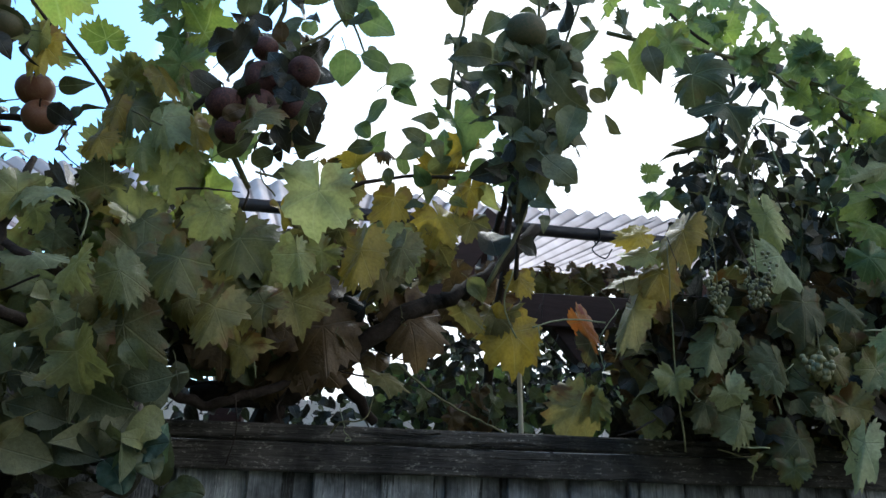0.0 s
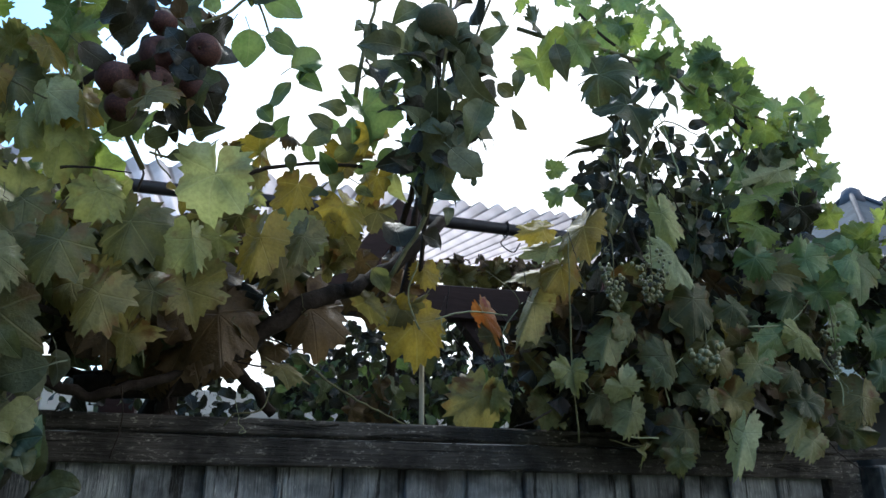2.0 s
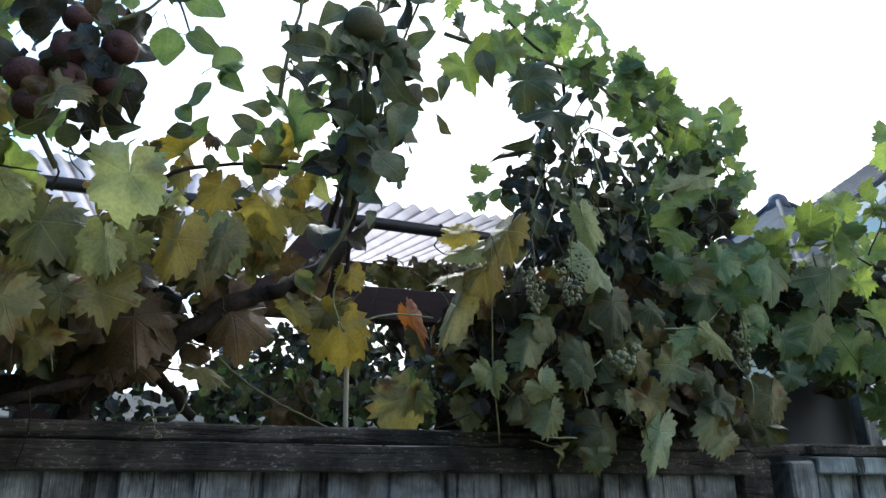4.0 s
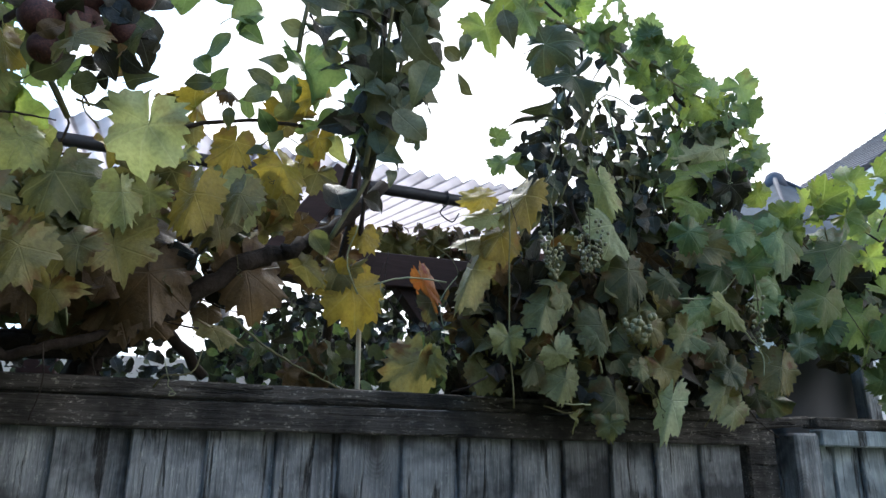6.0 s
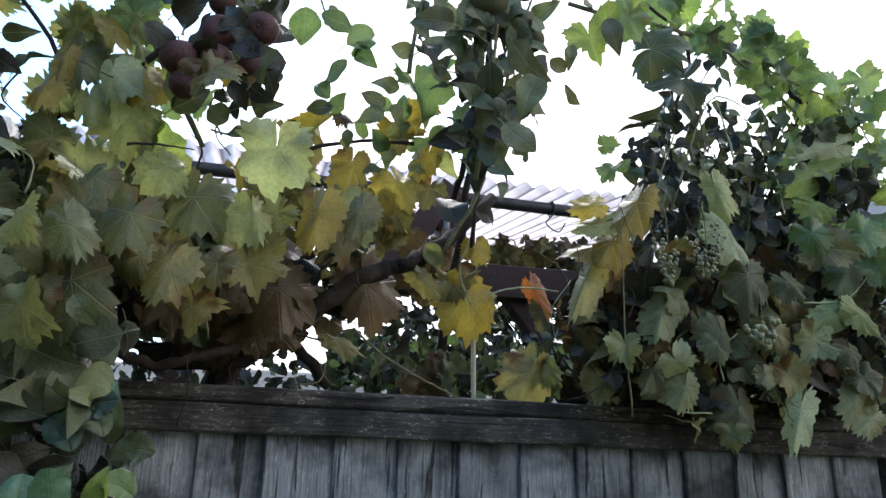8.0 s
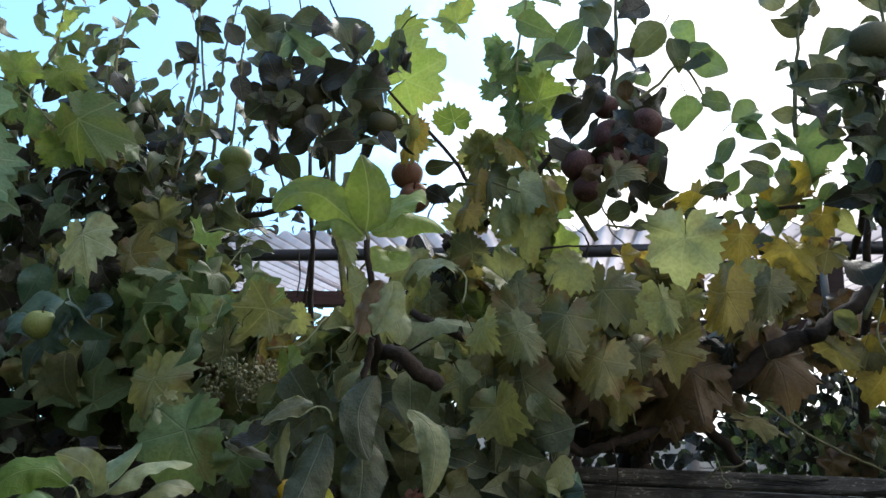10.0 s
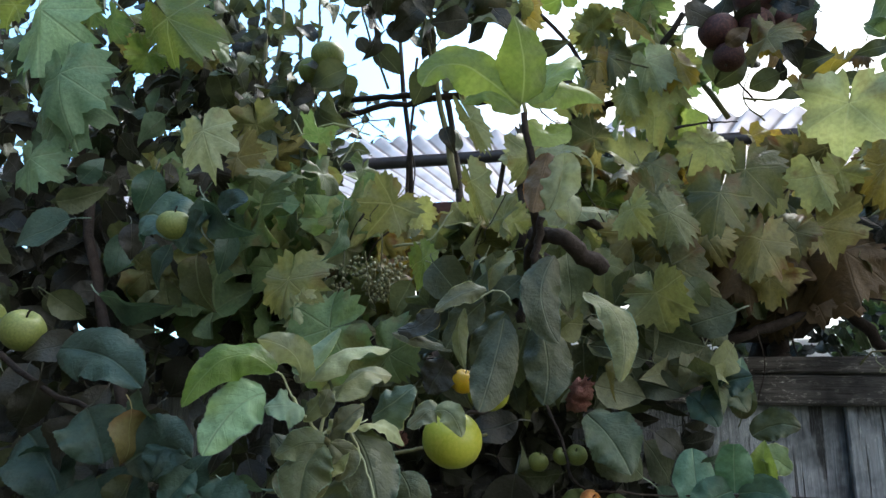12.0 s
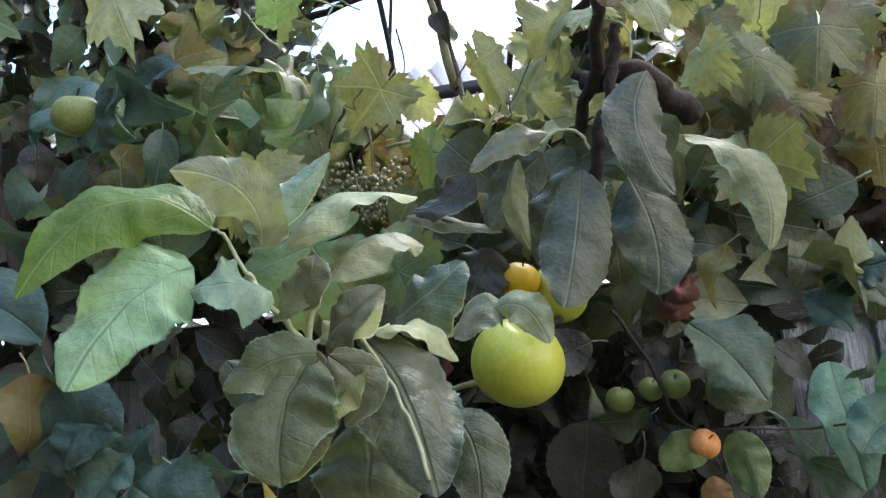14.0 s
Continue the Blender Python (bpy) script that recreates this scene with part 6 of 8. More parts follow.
drape_leaf(vine_mid, (-0.095, 1.100, 1.949), (-0.056, 1.070, 1.877), 0.050, 3, -0.5, 0.5, "Y")
drape_leaf(vine_mid, (-0.121, 1.080, 1.878), (-0.133, 1.050, 1.790), 0.045, 16, -0.5, 0.5, "O")
# dry crumpled leaves by the pergola pipe
drape_leaf(vine_mid, (-0.362, 1.460, 2.327), (-0.283, 1.430, 2.147), 0.050, -25, -0.9, 0.9, "D")
drape_leaf(vine_mid, (-0.241, 1.460, 2.312), (-0.253, 1.430, 2.133), 0.050, -8, -0.9, 0.9, "A")
drape_leaf(vine_mid, (-0.166, 1.460, 2.280), (-0.176, 1.430, 2.141), 0.045, 9, -0.9, 0.9, "D")
drape_leaf(vine_mid, (-0.298, 1.460, 2.280), (-0.342, 1.430, 2.177), 0.040, -24, -0.9, 0.9, "D")
drape_leaf(vine_mid, (-0.120, 1.460, 2.234), (-0.057, 1.430, 2.120), 0.040, -7, -0.9, 0.9, "A")
drape_leaf(vine_mid, (-0.303, 1.460, 2.343), (-0.204, 1.430, 2.253), 0.035, 10, -0.9, 0.9, "D")
# broad leaves close by
broad_leaf(young, (-0.477, 0.410, 1.621), (-0.512, 0.385, 1.633), (-0.539, 0.360, 1.585), 0.021, -8, -0.30, "N", "N")
broad_leaf(young, (-0.483, 0.405, 1.601), (-0.504, 0.385, 1.584), (-0.517, 0.365, 1.545), 0.028, -12, -0.24, "U", "T")
broad_leaf(young, (-0.451, 0.420, 1.589), (-0.461, 0.400, 1.591), (-0.479, 0.395, 1.588), 0.019, 0, -0.28, "T", "T")
broad_leaf(young, (-0.459, 0.425, 1.612), (-0.463, 0.410, 1.639), (-0.494, 0.400, 1.650), 0.018, -25, -0.42, "P", "P")
broad_leaf(young, (-0.466, 0.420, 1.623), (-0.449, 0.430, 1.637), (-0.431, 0.450, 1.668), 0.011, 30, -0.56, "T", "P")
broad_leaf(young, (-0.453, 0.425, 1.612), (-0.457, 0.430, 1.623), (-0.454, 0.440, 1.633), 0.011, 0, 0.21, "S", "P")
broad_leaf(young, (-0.454, 0.440, 1.615), (-0.433, 0.460, 1.647), (-0.396, 0.500, 1.653), 0.022, -30, -0.49, "P", "P")
broad_leaf(young, (-0.434, 0.450, 1.597), (-0.421, 0.480, 1.625), (-0.399, 0.520, 1.628), 0.022, -15, -0.35, "P", "K")
broad_leaf(young, (-0.422, 0.530, 1.587), (-0.399, 0.520, 1.600), (-0.376, 0.530, 1.618), 0.025, 0, -0.24, "T", "P")
broad_leaf(young, (-0.394, 0.570, 1.576), (-0.372, 0.575, 1.595), (-0.358, 0.580, 1.596), 0.017, -10, -0.28, "S", "P")
broad_leaf(young, (-0.365, 0.575, 1.594), (-0.346, 0.570, 1.592), (-0.332, 0.565, 1.567), 0.015, 10, -0.21, "P", "P")
broad_leaf(young, (-0.424, 0.490, 1.574), (-0.400, 0.500, 1.576), (-0.382, 0.520, 1.557), 0.012, -30, -0.35, "P", "P")
broad_leaf(young, (-0.439, 0.460, 1.568), (-0.425, 0.450, 1.578), (-0.407, 0.460, 1.593), 0.016, 0, 0.21, "S", "P")
broad_leaf(young, (-0.449, 0.440, 1.585), (-0.436, 0.430, 1.596), (-0.432, 0.430, 1.607), 0.012, 15, -0.28, "S", "P")
broad_leaf(young, (-0.429, 0.490, 1.571), (-0.402, 0.470, 1.540), (-0.383, 0.450, 1.489), 0.032, -8, -0.32, "G", "T")
broad_leaf(young, (-0.397, 0.560, 1.529), (-0.382, 0.550, 1.505), (-0.380, 0.540, 1.467), 0.022, 0, -0.21, "G", "T")
broad_leaf(young, (-0.441, 0.520, 1.530), (-0.437, 0.510, 1.500), (-0.437, 0.510, 1.462), 0.038, 5, -0.24, "G", "T")
broad_leaf(young, (-0.436, 0.440, 1.557), (-0.448, 0.425, 1.536), (-0.447, 0.420, 1.499), 0.029, 6, 0.24, "G", "T")
broad_leaf(young, (-0.435, 0.435, 1.559), (-0.456, 0.430, 1.557), (-0.479, 0.425, 1.545), 0.018, -10, -0.35, "G", "T")
broad_leaf(young, (-0.460, 0.440, 1.579), (-0.446, 0.435, 1.595), (-0.442, 0.450, 1.614), 0.012, -10, -0.30, "K", "P")
broad_leaf(young, (-0.445, 0.460, 1.568), (-0.430, 0.470, 1.581), (-0.419, 0.490, 1.598), 0.014, -15, -0.35, "K", "P")
broad_leaf(young, (-0.417, 0.450, 1.555), (-0.426, 0.445, 1.540), (-0.430, 0.440, 1.527), 0.009, 10, -0.30, "K", "P")
broad_leaf(young, (-0.508, 0.480, 1.565), (-0.478, 0.475, 1.546), (-0.443, 0.470, 1.555), 0.016, 0, -0.25, "H", "S")
broad_leaf(young, (-0.498, 0.470, 1.528), (-0.466, 0.455, 1.514), (-0.434, 0.450, 1.522), 0.014, 10, -0.30, "S", "P")
broad_leaf(young, (-0.431, 0.440, 1.558), (-0.418, 0.450, 1.541), (-0.427, 0.450, 1.524), 0.015, 10, 0.28, "S", "P")
broad_leaf(young, (-0.301, 0.660, 1.711), (-0.311, 0.635, 1.646), (-0.323, 0.615, 1.596), 0.028, -4, -0.24, "H", "S")
broad_leaf(young, (-0.304, 0.690, 1.723), (-0.324, 0.690, 1.692), (-0.342, 0.690, 1.644), 0.026, 0, -0.20, "G", "A")
broad_leaf(young, (-0.263, 0.700, 1.713), (-0.250, 0.680, 1.656), (-0.255, 0.670, 1.607), 0.031, 5, -0.24, "G", "G")
broad_leaf(young, (-0.349, 0.650, 1.723), (-0.356, 0.645, 1.690), (-0.345, 0.640, 1.646), 0.011, 25, -0.45, "K", "P")
broad_leaf(young, (-0.325, 0.670, 1.749), (-0.356, 0.660, 1.743), (-0.388, 0.650, 1.718), 0.015, -10, -0.35, "S", "P")
broad_leaf(young, (-0.331, 0.680, 1.737), (-0.359, 0.680, 1.711), (-0.379, 0.680, 1.675), 0.024, 0, -0.21, "G", "S")
broad_leaf(young, (-0.393, 0.680, 1.727), (-0.415, 0.680, 1.707), (-0.444, 0.680, 1.701), 0.020, 0, -0.21, "D", "O")
broad_leaf(young, (-0.451, 0.680, 1.697), (-0.412, 0.680, 1.687), (-0.370, 0.680, 1.673), 0.009, 0, -0.21, "S", "P")
broad_leaf(young, (-0.239, 0.670, 1.791), (-0.254, 0.650, 1.736), (-0.234, 0.650, 1.678), 0.028, -12, -0.42, "H", "T")
broad_leaf(young, (-0.208, 0.740, 1.758), (-0.162, 0.710, 1.713), (-0.166, 0.690, 1.636), 0.024, -14, -0.40, "A", "T")
broad_leaf(young, (-0.383, 0.700, 1.665), (-0.395, 0.700, 1.642), (-0.406, 0.700, 1.621), 0.026, 0, -0.21, "D", "D")
broad_leaf(young, (-0.284, 0.690, 2.007), (-0.370, 0.670, 2.073), (-0.414, 0.650, 2.031), 0.035, -25, -0.42, "L", "L")
broad_leaf(young, (-0.283, 0.690, 2.013), (-0.276, 0.665, 2.068), (-0.286, 0.640, 2.118), 0.036, 10, -0.28, "L", "L")
broad_leaf(young, (-0.275, 0.690, 2.013), (-0.240, 0.720, 2.076), (-0.214, 0.750, 2.113), 0.037, -20, -0.35, "L", "M")
broad_leaf(young, (-0.270, 0.690, 2.007), (-0.227, 0.730, 2.052), (-0.174, 0.770, 2.044), 0.026, 25, -0.42, "L", "L")
broad_leaf(young, (-0.286, 0.690, 1.998), (-0.324, 0.680, 2.029), (-0.360, 0.670, 2.010), 0.028, 10, -0.35, "L", "L")
broad_leaf(young, (-0.274, 0.700, 1.993), (-0.247, 0.710, 1.975), (-0.222, 0.720, 1.992), 0.029, 0, -0.28, "L", "L")
broad_leaf(young, (-0.251, 0.710, 1.914), (-0.228, 0.710, 1.880), (-0.220, 0.710, 1.844), 0.024, 0, -0.28, "P", "O")
broad_leaf(young, (-0.245, 0.660, 1.926), (-0.254, 0.655, 1.887), (-0.264, 0.650, 1.842), 0.026, 0, -0.42, "B", "R")
broad_leaf(young, (-0.225, 0.660, 1.924), (-0.230, 0.655, 1.882), (-0.245, 0.655, 1.843), 0.026, 10, 0.28, "P", "P")
broad_leaf(young, (-0.213, 0.880, 1.606), (-0.177, 0.868, 1.570), (-0.154, 0.860, 1.524), 0.044, -10, 0.24, "T", "T")
broad_leaf(young, (-0.010, 0.940, 1.501), (-0.011, 0.923, 1.537), (-0.012, 0.900, 1.569), 0.028, -15, -0.35, "E", "E")
broad_leaf(young, (-0.014, 0.940, 1.504), (-0.044, 0.918, 1.493), (-0.069, 0.900, 1.469), 0.031, 0, 0.28, "E", "E")
broad_leaf(young, (-0.006, 0.940, 1.501), (0.026, 0.920, 1.505), (0.056, 0.900, 1.494), 0.024, 10, 0.28, "E", "E")
broad_leaf(young, (-0.008, 0.940, 1.495), (0.013, 0.929, 1.477), (0.029, 0.920, 1.454), 0.024, 0, 0.28, "E", "E")
broad_leaf(young, (-0.061, 0.980, 1.562), (-0.059, 0.960, 1.498), (-0.057, 0.950, 1.429), 0.036, -10, 0.24, "E", "D")
broad_leaf(young, (-0.210, 0.900, 1.480), (-0.235, 0.889, 1.480), (-0.256, 0.880, 1.465), 0.022, 0, 0.21, "L", "P")
broad_leaf(young, (-0.181, 0.900, 1.497), (-0.174, 0.898, 1.465), (-0.168, 0.900, 1.431), 0.023, 25, -0.42, "M", "P")
broad_leaf(young, (-0.208, 0.900, 1.455), (-0.205, 0.898, 1.431), (-0.201, 0.900, 1.406), 0.016, 0, -0.35, "R", "P")
broad_leaf(young, (-0.025, 1.050, 1.646), (0.005, 1.041, 1.667), (0.041, 1.030, 1.675), 0.032, 0, 0.28, "F", "F")
broad_leaf(young, (-0.056, 1.050, 1.646), (-0.031, 1.038, 1.625), (-0.016, 1.030, 1.595), 0.029, 0, 0.28, "F", "F")
broad_leaf(young, (-0.003, 1.040, 1.661), (0.016, 1.028, 1.643), (0.028, 1.020, 1.618), 0.024, 0, 0.28, "G", "F")
broad_leaf(young, (0.037, 1.050, 1.583), (0.071, 1.041, 1.601), (0.105, 1.030, 1.596), 0.026, 15, 0.21, "G", "G")
broad_leaf(young, (0.085, 1.020, 1.533), (0.061, 1.011, 1.549), (0.034, 1.000, 1.555), 0.025, 0, 0.28, "M", "P")
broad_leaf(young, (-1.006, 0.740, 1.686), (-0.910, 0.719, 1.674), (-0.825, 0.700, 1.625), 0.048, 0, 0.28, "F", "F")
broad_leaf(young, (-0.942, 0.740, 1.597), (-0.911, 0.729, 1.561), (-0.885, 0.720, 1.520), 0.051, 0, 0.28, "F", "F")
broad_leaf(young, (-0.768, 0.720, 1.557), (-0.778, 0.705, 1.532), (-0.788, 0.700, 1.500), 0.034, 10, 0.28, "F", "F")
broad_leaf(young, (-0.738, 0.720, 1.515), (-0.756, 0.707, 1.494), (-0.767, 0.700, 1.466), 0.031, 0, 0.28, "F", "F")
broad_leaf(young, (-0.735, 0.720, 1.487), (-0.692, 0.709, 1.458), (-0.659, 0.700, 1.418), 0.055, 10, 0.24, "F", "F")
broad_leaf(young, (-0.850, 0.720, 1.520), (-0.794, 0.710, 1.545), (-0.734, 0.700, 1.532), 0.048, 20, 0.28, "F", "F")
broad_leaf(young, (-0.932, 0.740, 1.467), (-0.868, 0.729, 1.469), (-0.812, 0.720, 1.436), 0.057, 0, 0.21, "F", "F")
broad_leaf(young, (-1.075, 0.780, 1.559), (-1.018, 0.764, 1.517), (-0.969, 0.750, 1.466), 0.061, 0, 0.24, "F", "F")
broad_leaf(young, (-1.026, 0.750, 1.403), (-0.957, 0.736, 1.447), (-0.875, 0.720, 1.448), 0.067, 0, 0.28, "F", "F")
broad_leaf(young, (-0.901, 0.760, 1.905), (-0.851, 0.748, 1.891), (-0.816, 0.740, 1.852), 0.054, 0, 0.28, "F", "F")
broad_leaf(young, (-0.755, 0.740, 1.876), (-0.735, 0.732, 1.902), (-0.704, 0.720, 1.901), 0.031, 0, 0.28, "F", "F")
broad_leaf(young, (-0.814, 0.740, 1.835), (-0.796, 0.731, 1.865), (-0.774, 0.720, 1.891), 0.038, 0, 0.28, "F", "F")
# thickets: their near-black D leaves paint the shade deep in the plants
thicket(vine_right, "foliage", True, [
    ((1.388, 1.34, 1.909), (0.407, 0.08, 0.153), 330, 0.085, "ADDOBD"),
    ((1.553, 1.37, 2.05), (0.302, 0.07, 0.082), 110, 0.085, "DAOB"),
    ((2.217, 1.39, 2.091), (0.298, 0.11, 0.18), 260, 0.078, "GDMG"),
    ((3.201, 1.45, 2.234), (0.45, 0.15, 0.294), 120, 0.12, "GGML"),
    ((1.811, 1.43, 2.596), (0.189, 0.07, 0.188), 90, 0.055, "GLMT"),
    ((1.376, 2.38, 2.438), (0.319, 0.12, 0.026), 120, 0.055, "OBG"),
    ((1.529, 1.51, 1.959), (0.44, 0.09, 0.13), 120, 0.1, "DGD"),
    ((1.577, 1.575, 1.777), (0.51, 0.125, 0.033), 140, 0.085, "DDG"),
], "dense smaller leaves deep in the plant, shade put into the darkest", 3)
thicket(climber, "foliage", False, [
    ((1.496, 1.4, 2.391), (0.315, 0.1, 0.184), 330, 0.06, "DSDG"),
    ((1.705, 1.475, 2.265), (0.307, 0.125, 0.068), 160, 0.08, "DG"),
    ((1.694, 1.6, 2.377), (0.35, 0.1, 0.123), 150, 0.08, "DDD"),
], "dense smaller leaves deep in the plant, shade put into the darkest", 4)
thicket(vine_left, "foliage", True, [
    ((0.139, 1.4, 1.967), (0.205, 0.1, 0.107), 80, 0.085, "GDBG"),
    ((-0.925, 1.25, 1.985), (0.26, 0.15, 0.196), 140, 0.12, "MKM"),
    ((-0.343, 1.3, 1.942), (0.254, 0.1, 0.067), 75, 0.1, "KAPO"),
    ((-0.712, 1.25, 1.908), (0.128, 0.1, 0.085), 45, 0.09, "OYKB"),
    ((-0.076, 1.375, 2.089), (0.175, 0.075, 0.211), 44, 0.085, "KMLO"),
], "dense smaller leaves deep in the plant, shade put into the darkest", 5)
thicket(vine_mid, "foliage", True, [
    ((0.416, 1.495, 2.141), (0.163, 0.055, 0.068), 26, 0.09, "OOBG"),
    ((0.2, 1.62, 2.06), (0.26, 0.05, 0.12), 70, 0.08, "DBOA"),
    ((0.177, 1.52, 1.905), (0.126, 0.08, 0.051), 14, 0.09, "BAB"),
    ((0.579, 1.53, 1.807), (0.131, 0.07, 0.032), 10, 0.08, "BGG"),
    ((0.103, 1.46, 2.148), (0.224, 0.04, 0.116), 34, 0.085, "YOKB"),
    ((0.132, 1.65, 2.021), (0.138, 0.1, 0.067), 14, 0.1, "DBD"),
    ((0.667, 1.675, 2.133), (0.08, 0.075, 0.07), 16, 0.09, "BDB"),
    ((0.424, 1.525, 1.939), (0.089, 0.075, 0.095), 6, 0.08, "BBD"),
], "dense smaller leaves deep in the plant, shade put into the darkest", 6)
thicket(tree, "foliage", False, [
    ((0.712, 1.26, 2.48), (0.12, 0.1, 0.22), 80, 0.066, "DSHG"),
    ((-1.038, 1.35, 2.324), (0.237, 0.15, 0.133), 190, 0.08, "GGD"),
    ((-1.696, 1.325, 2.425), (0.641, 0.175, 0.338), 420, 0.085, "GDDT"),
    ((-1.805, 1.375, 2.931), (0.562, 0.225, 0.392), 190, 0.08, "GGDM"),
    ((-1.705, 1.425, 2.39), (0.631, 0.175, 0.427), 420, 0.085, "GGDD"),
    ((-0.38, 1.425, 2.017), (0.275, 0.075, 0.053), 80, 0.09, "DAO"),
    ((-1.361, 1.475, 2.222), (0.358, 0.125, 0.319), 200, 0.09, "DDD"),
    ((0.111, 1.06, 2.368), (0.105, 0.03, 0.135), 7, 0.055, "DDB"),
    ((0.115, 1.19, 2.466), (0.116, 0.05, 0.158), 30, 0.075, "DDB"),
], "dense smaller leaves deep in the plant, shade put into the darkest", 7)
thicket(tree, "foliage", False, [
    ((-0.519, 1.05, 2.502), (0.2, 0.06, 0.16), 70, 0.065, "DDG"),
], "dense smaller leaves deep in the plant, shade put into the darkest", 52)
thicket(shrub, "foliage", False, [
    ((0.841, 1.95, 1.88), (0.405, 0.3, 0.075), 900, 0.046, "GMD"),
    ((0.757, 2.0, 1.988), (0.221, 0.3, 0.08), 110, 0.034, "GDD"),
    ((0.137, 2.15, 1.878), (0.32, 0.25, 0.06), 170, 0.045, "GDD"),
    ((1.145, 2.0, 1.943), (0.226, 0.1, 0.087), 330, 0.036, "GDD"),
    ((1.141, 2.48, 2.099), (0.431, 0.22, 0.191), 800, 0.05, "DGG"),
], "dense smaller leaves deep in the plant, shade put into the darkest", 8)
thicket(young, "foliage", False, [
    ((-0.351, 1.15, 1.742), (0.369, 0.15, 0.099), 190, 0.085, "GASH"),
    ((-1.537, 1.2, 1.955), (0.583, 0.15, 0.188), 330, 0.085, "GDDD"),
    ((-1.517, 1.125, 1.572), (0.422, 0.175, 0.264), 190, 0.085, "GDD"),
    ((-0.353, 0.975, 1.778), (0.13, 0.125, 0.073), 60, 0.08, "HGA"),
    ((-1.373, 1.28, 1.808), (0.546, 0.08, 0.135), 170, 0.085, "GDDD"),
    # near-black leaves laid against the boards in place of the shadow on them
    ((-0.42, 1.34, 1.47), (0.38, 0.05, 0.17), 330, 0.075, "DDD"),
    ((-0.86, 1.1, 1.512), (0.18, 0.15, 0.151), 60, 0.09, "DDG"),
], "dense smaller leaves deep in the plant, shade put into the darkest", 9)
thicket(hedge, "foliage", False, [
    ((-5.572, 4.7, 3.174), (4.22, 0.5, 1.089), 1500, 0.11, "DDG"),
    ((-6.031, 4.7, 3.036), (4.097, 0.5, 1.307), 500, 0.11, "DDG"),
], "dense smaller leaves deep in the plant, shade put into the darkest", 10)
# shoots and canes
cane("trunk", vine_right, [(1.25, 1.62, 0), (1.2, 1.6, 0.8), (1.28, 1.55, 1.5), (1.2, 1.5, 2.0)], 0.03, 0.014, BARK, "rough grey-brown stem")
cane("trunk", vine_mid, [(0.12, 1.62, 0), (0.16, 1.6, 0.9), (0.1, 1.57, 1.5), (0.16, 1.55, 1.85)], 0.035, 0.026, BARK, "rough grey-brown stem")
cane("trunk", vine_left, [(-0.5, 1.6, 0), (-0.46, 1.58, 0.9), (-0.52, 1.52, 1.6), (-0.4, 1.35, 2.2)], 0.014, 0.006, BARK, "rough grey-brown stem")
cane("trunk", tree, [(0.7, 1.75, 0), (0.72, 1.7, 1.0), (0.7, 1.6, 1.8), (0.74, 1.45, 2.4)], 0.02, 0.008, BARK, "rough grey-brown stem")
cane("trunk", tree, [(-0.62, 1.85, 0), (-0.6, 1.8, 1.2), (-0.66, 1.6, 1.9), (-0.7, 1.42, 2.6)], 0.02, 0.005, BARK, "rough grey-brown stem")
cane("trunk", young, [(-0.75, 1.25, 0), (-0.72, 1.22, 0.8), (-0.7, 1.15, 1.4), (-0.62, 1.1, 1.75)], 0.03, 0.012, BARK, "rough grey-brown stem")
cane("trunk", climber, [(1.5, 1.6, 0), (1.46, 1.58, 1.0), (1.4, 1.52, 1.8), (1.3, 1.5, 2.3)], 0.015, 0.006, BARK, "rough grey-brown stem")
cane("trunk", shrub, [(0.7, 2.0, 0), (0.72, 2.0, 0.9), (0.75, 1.98, 1.7), (0.8, 1.95, 2.0)], 0.02, 0.005, BARK, "rough grey-brown stem")
cane("trunk", shrub, [(1.0, 2.1, 0), (1.0, 2.1, 1.0), (1.05, 2.1, 1.9)], 0.018, 0.005, BARK, "rough grey-brown stem")
shoot(tree, [(-1.046, 1.35, 2.455), (-1.054, 1.35, 2.697), (-1.048, 1.33, 2.868), (-1.069, 1.3, 3.121)], 0.006, 0.075, "GGD", 0.035, False, 618, TWIG)
shoot(tree, [(-0.946, 1.35, 2.521), (-0.946, 1.33, 2.682), (-0.959, 1.33, 2.867), (-0.927, 1.3, 3.076)], 0.005, 0.07, "GDG", 0.035, False, 619, TWIG)
shoot(tree, [(-1.122, 1.35, 2.456), (-1.132, 1.35, 2.626), (-1.215, 1.35, 2.773)], 0.005, 0.07, "GDG", 0.04, False, 620, TWIG)
shoot(tree, [(-0.648, 1.2, 2.331), (-0.712, 1.18, 2.515), (-0.726, 1.15, 2.755), (-0.76, 1.12, 2.941)], 0.003, 0.08, "GGT", 0.06, False, 621, TWIG)
shoot(tree, [(-0.542, 1.2, 2.33), (-0.559, 1.18, 2.452), (-0.611, 1.15, 2.653), (-0.666, 1.12, 2.903)], 0.004, 0.08, "GGD", 0.07, False, 622, TWIG)
shoot(tree, [(0.105, 1.14, 2.339), (0.118, 1.14, 2.482), (0.133, 1.14, 2.698), (0.15, 1.14, 2.972)], 0.007, 0.085, "GDG", 0.05, False, 623, TWIG)
shoot(tree, [(0.131, 1.14, 2.482), (0.221, 1.14, 2.555), (0.273, 1.13, 2.593), (0.328, 1.12, 2.467)], 0.004, 0.07, "MG", 0.09, False, 624, TWIG)
shoot(tree, [(0.51, 1.2, 2.441), (0.535, 1.2, 2.64), (0.564, 1.2, 2.804), (0.59, 1.2, 2.999)], 0.005, 0.075, "GD", 0.05, False, 625, TWIG)
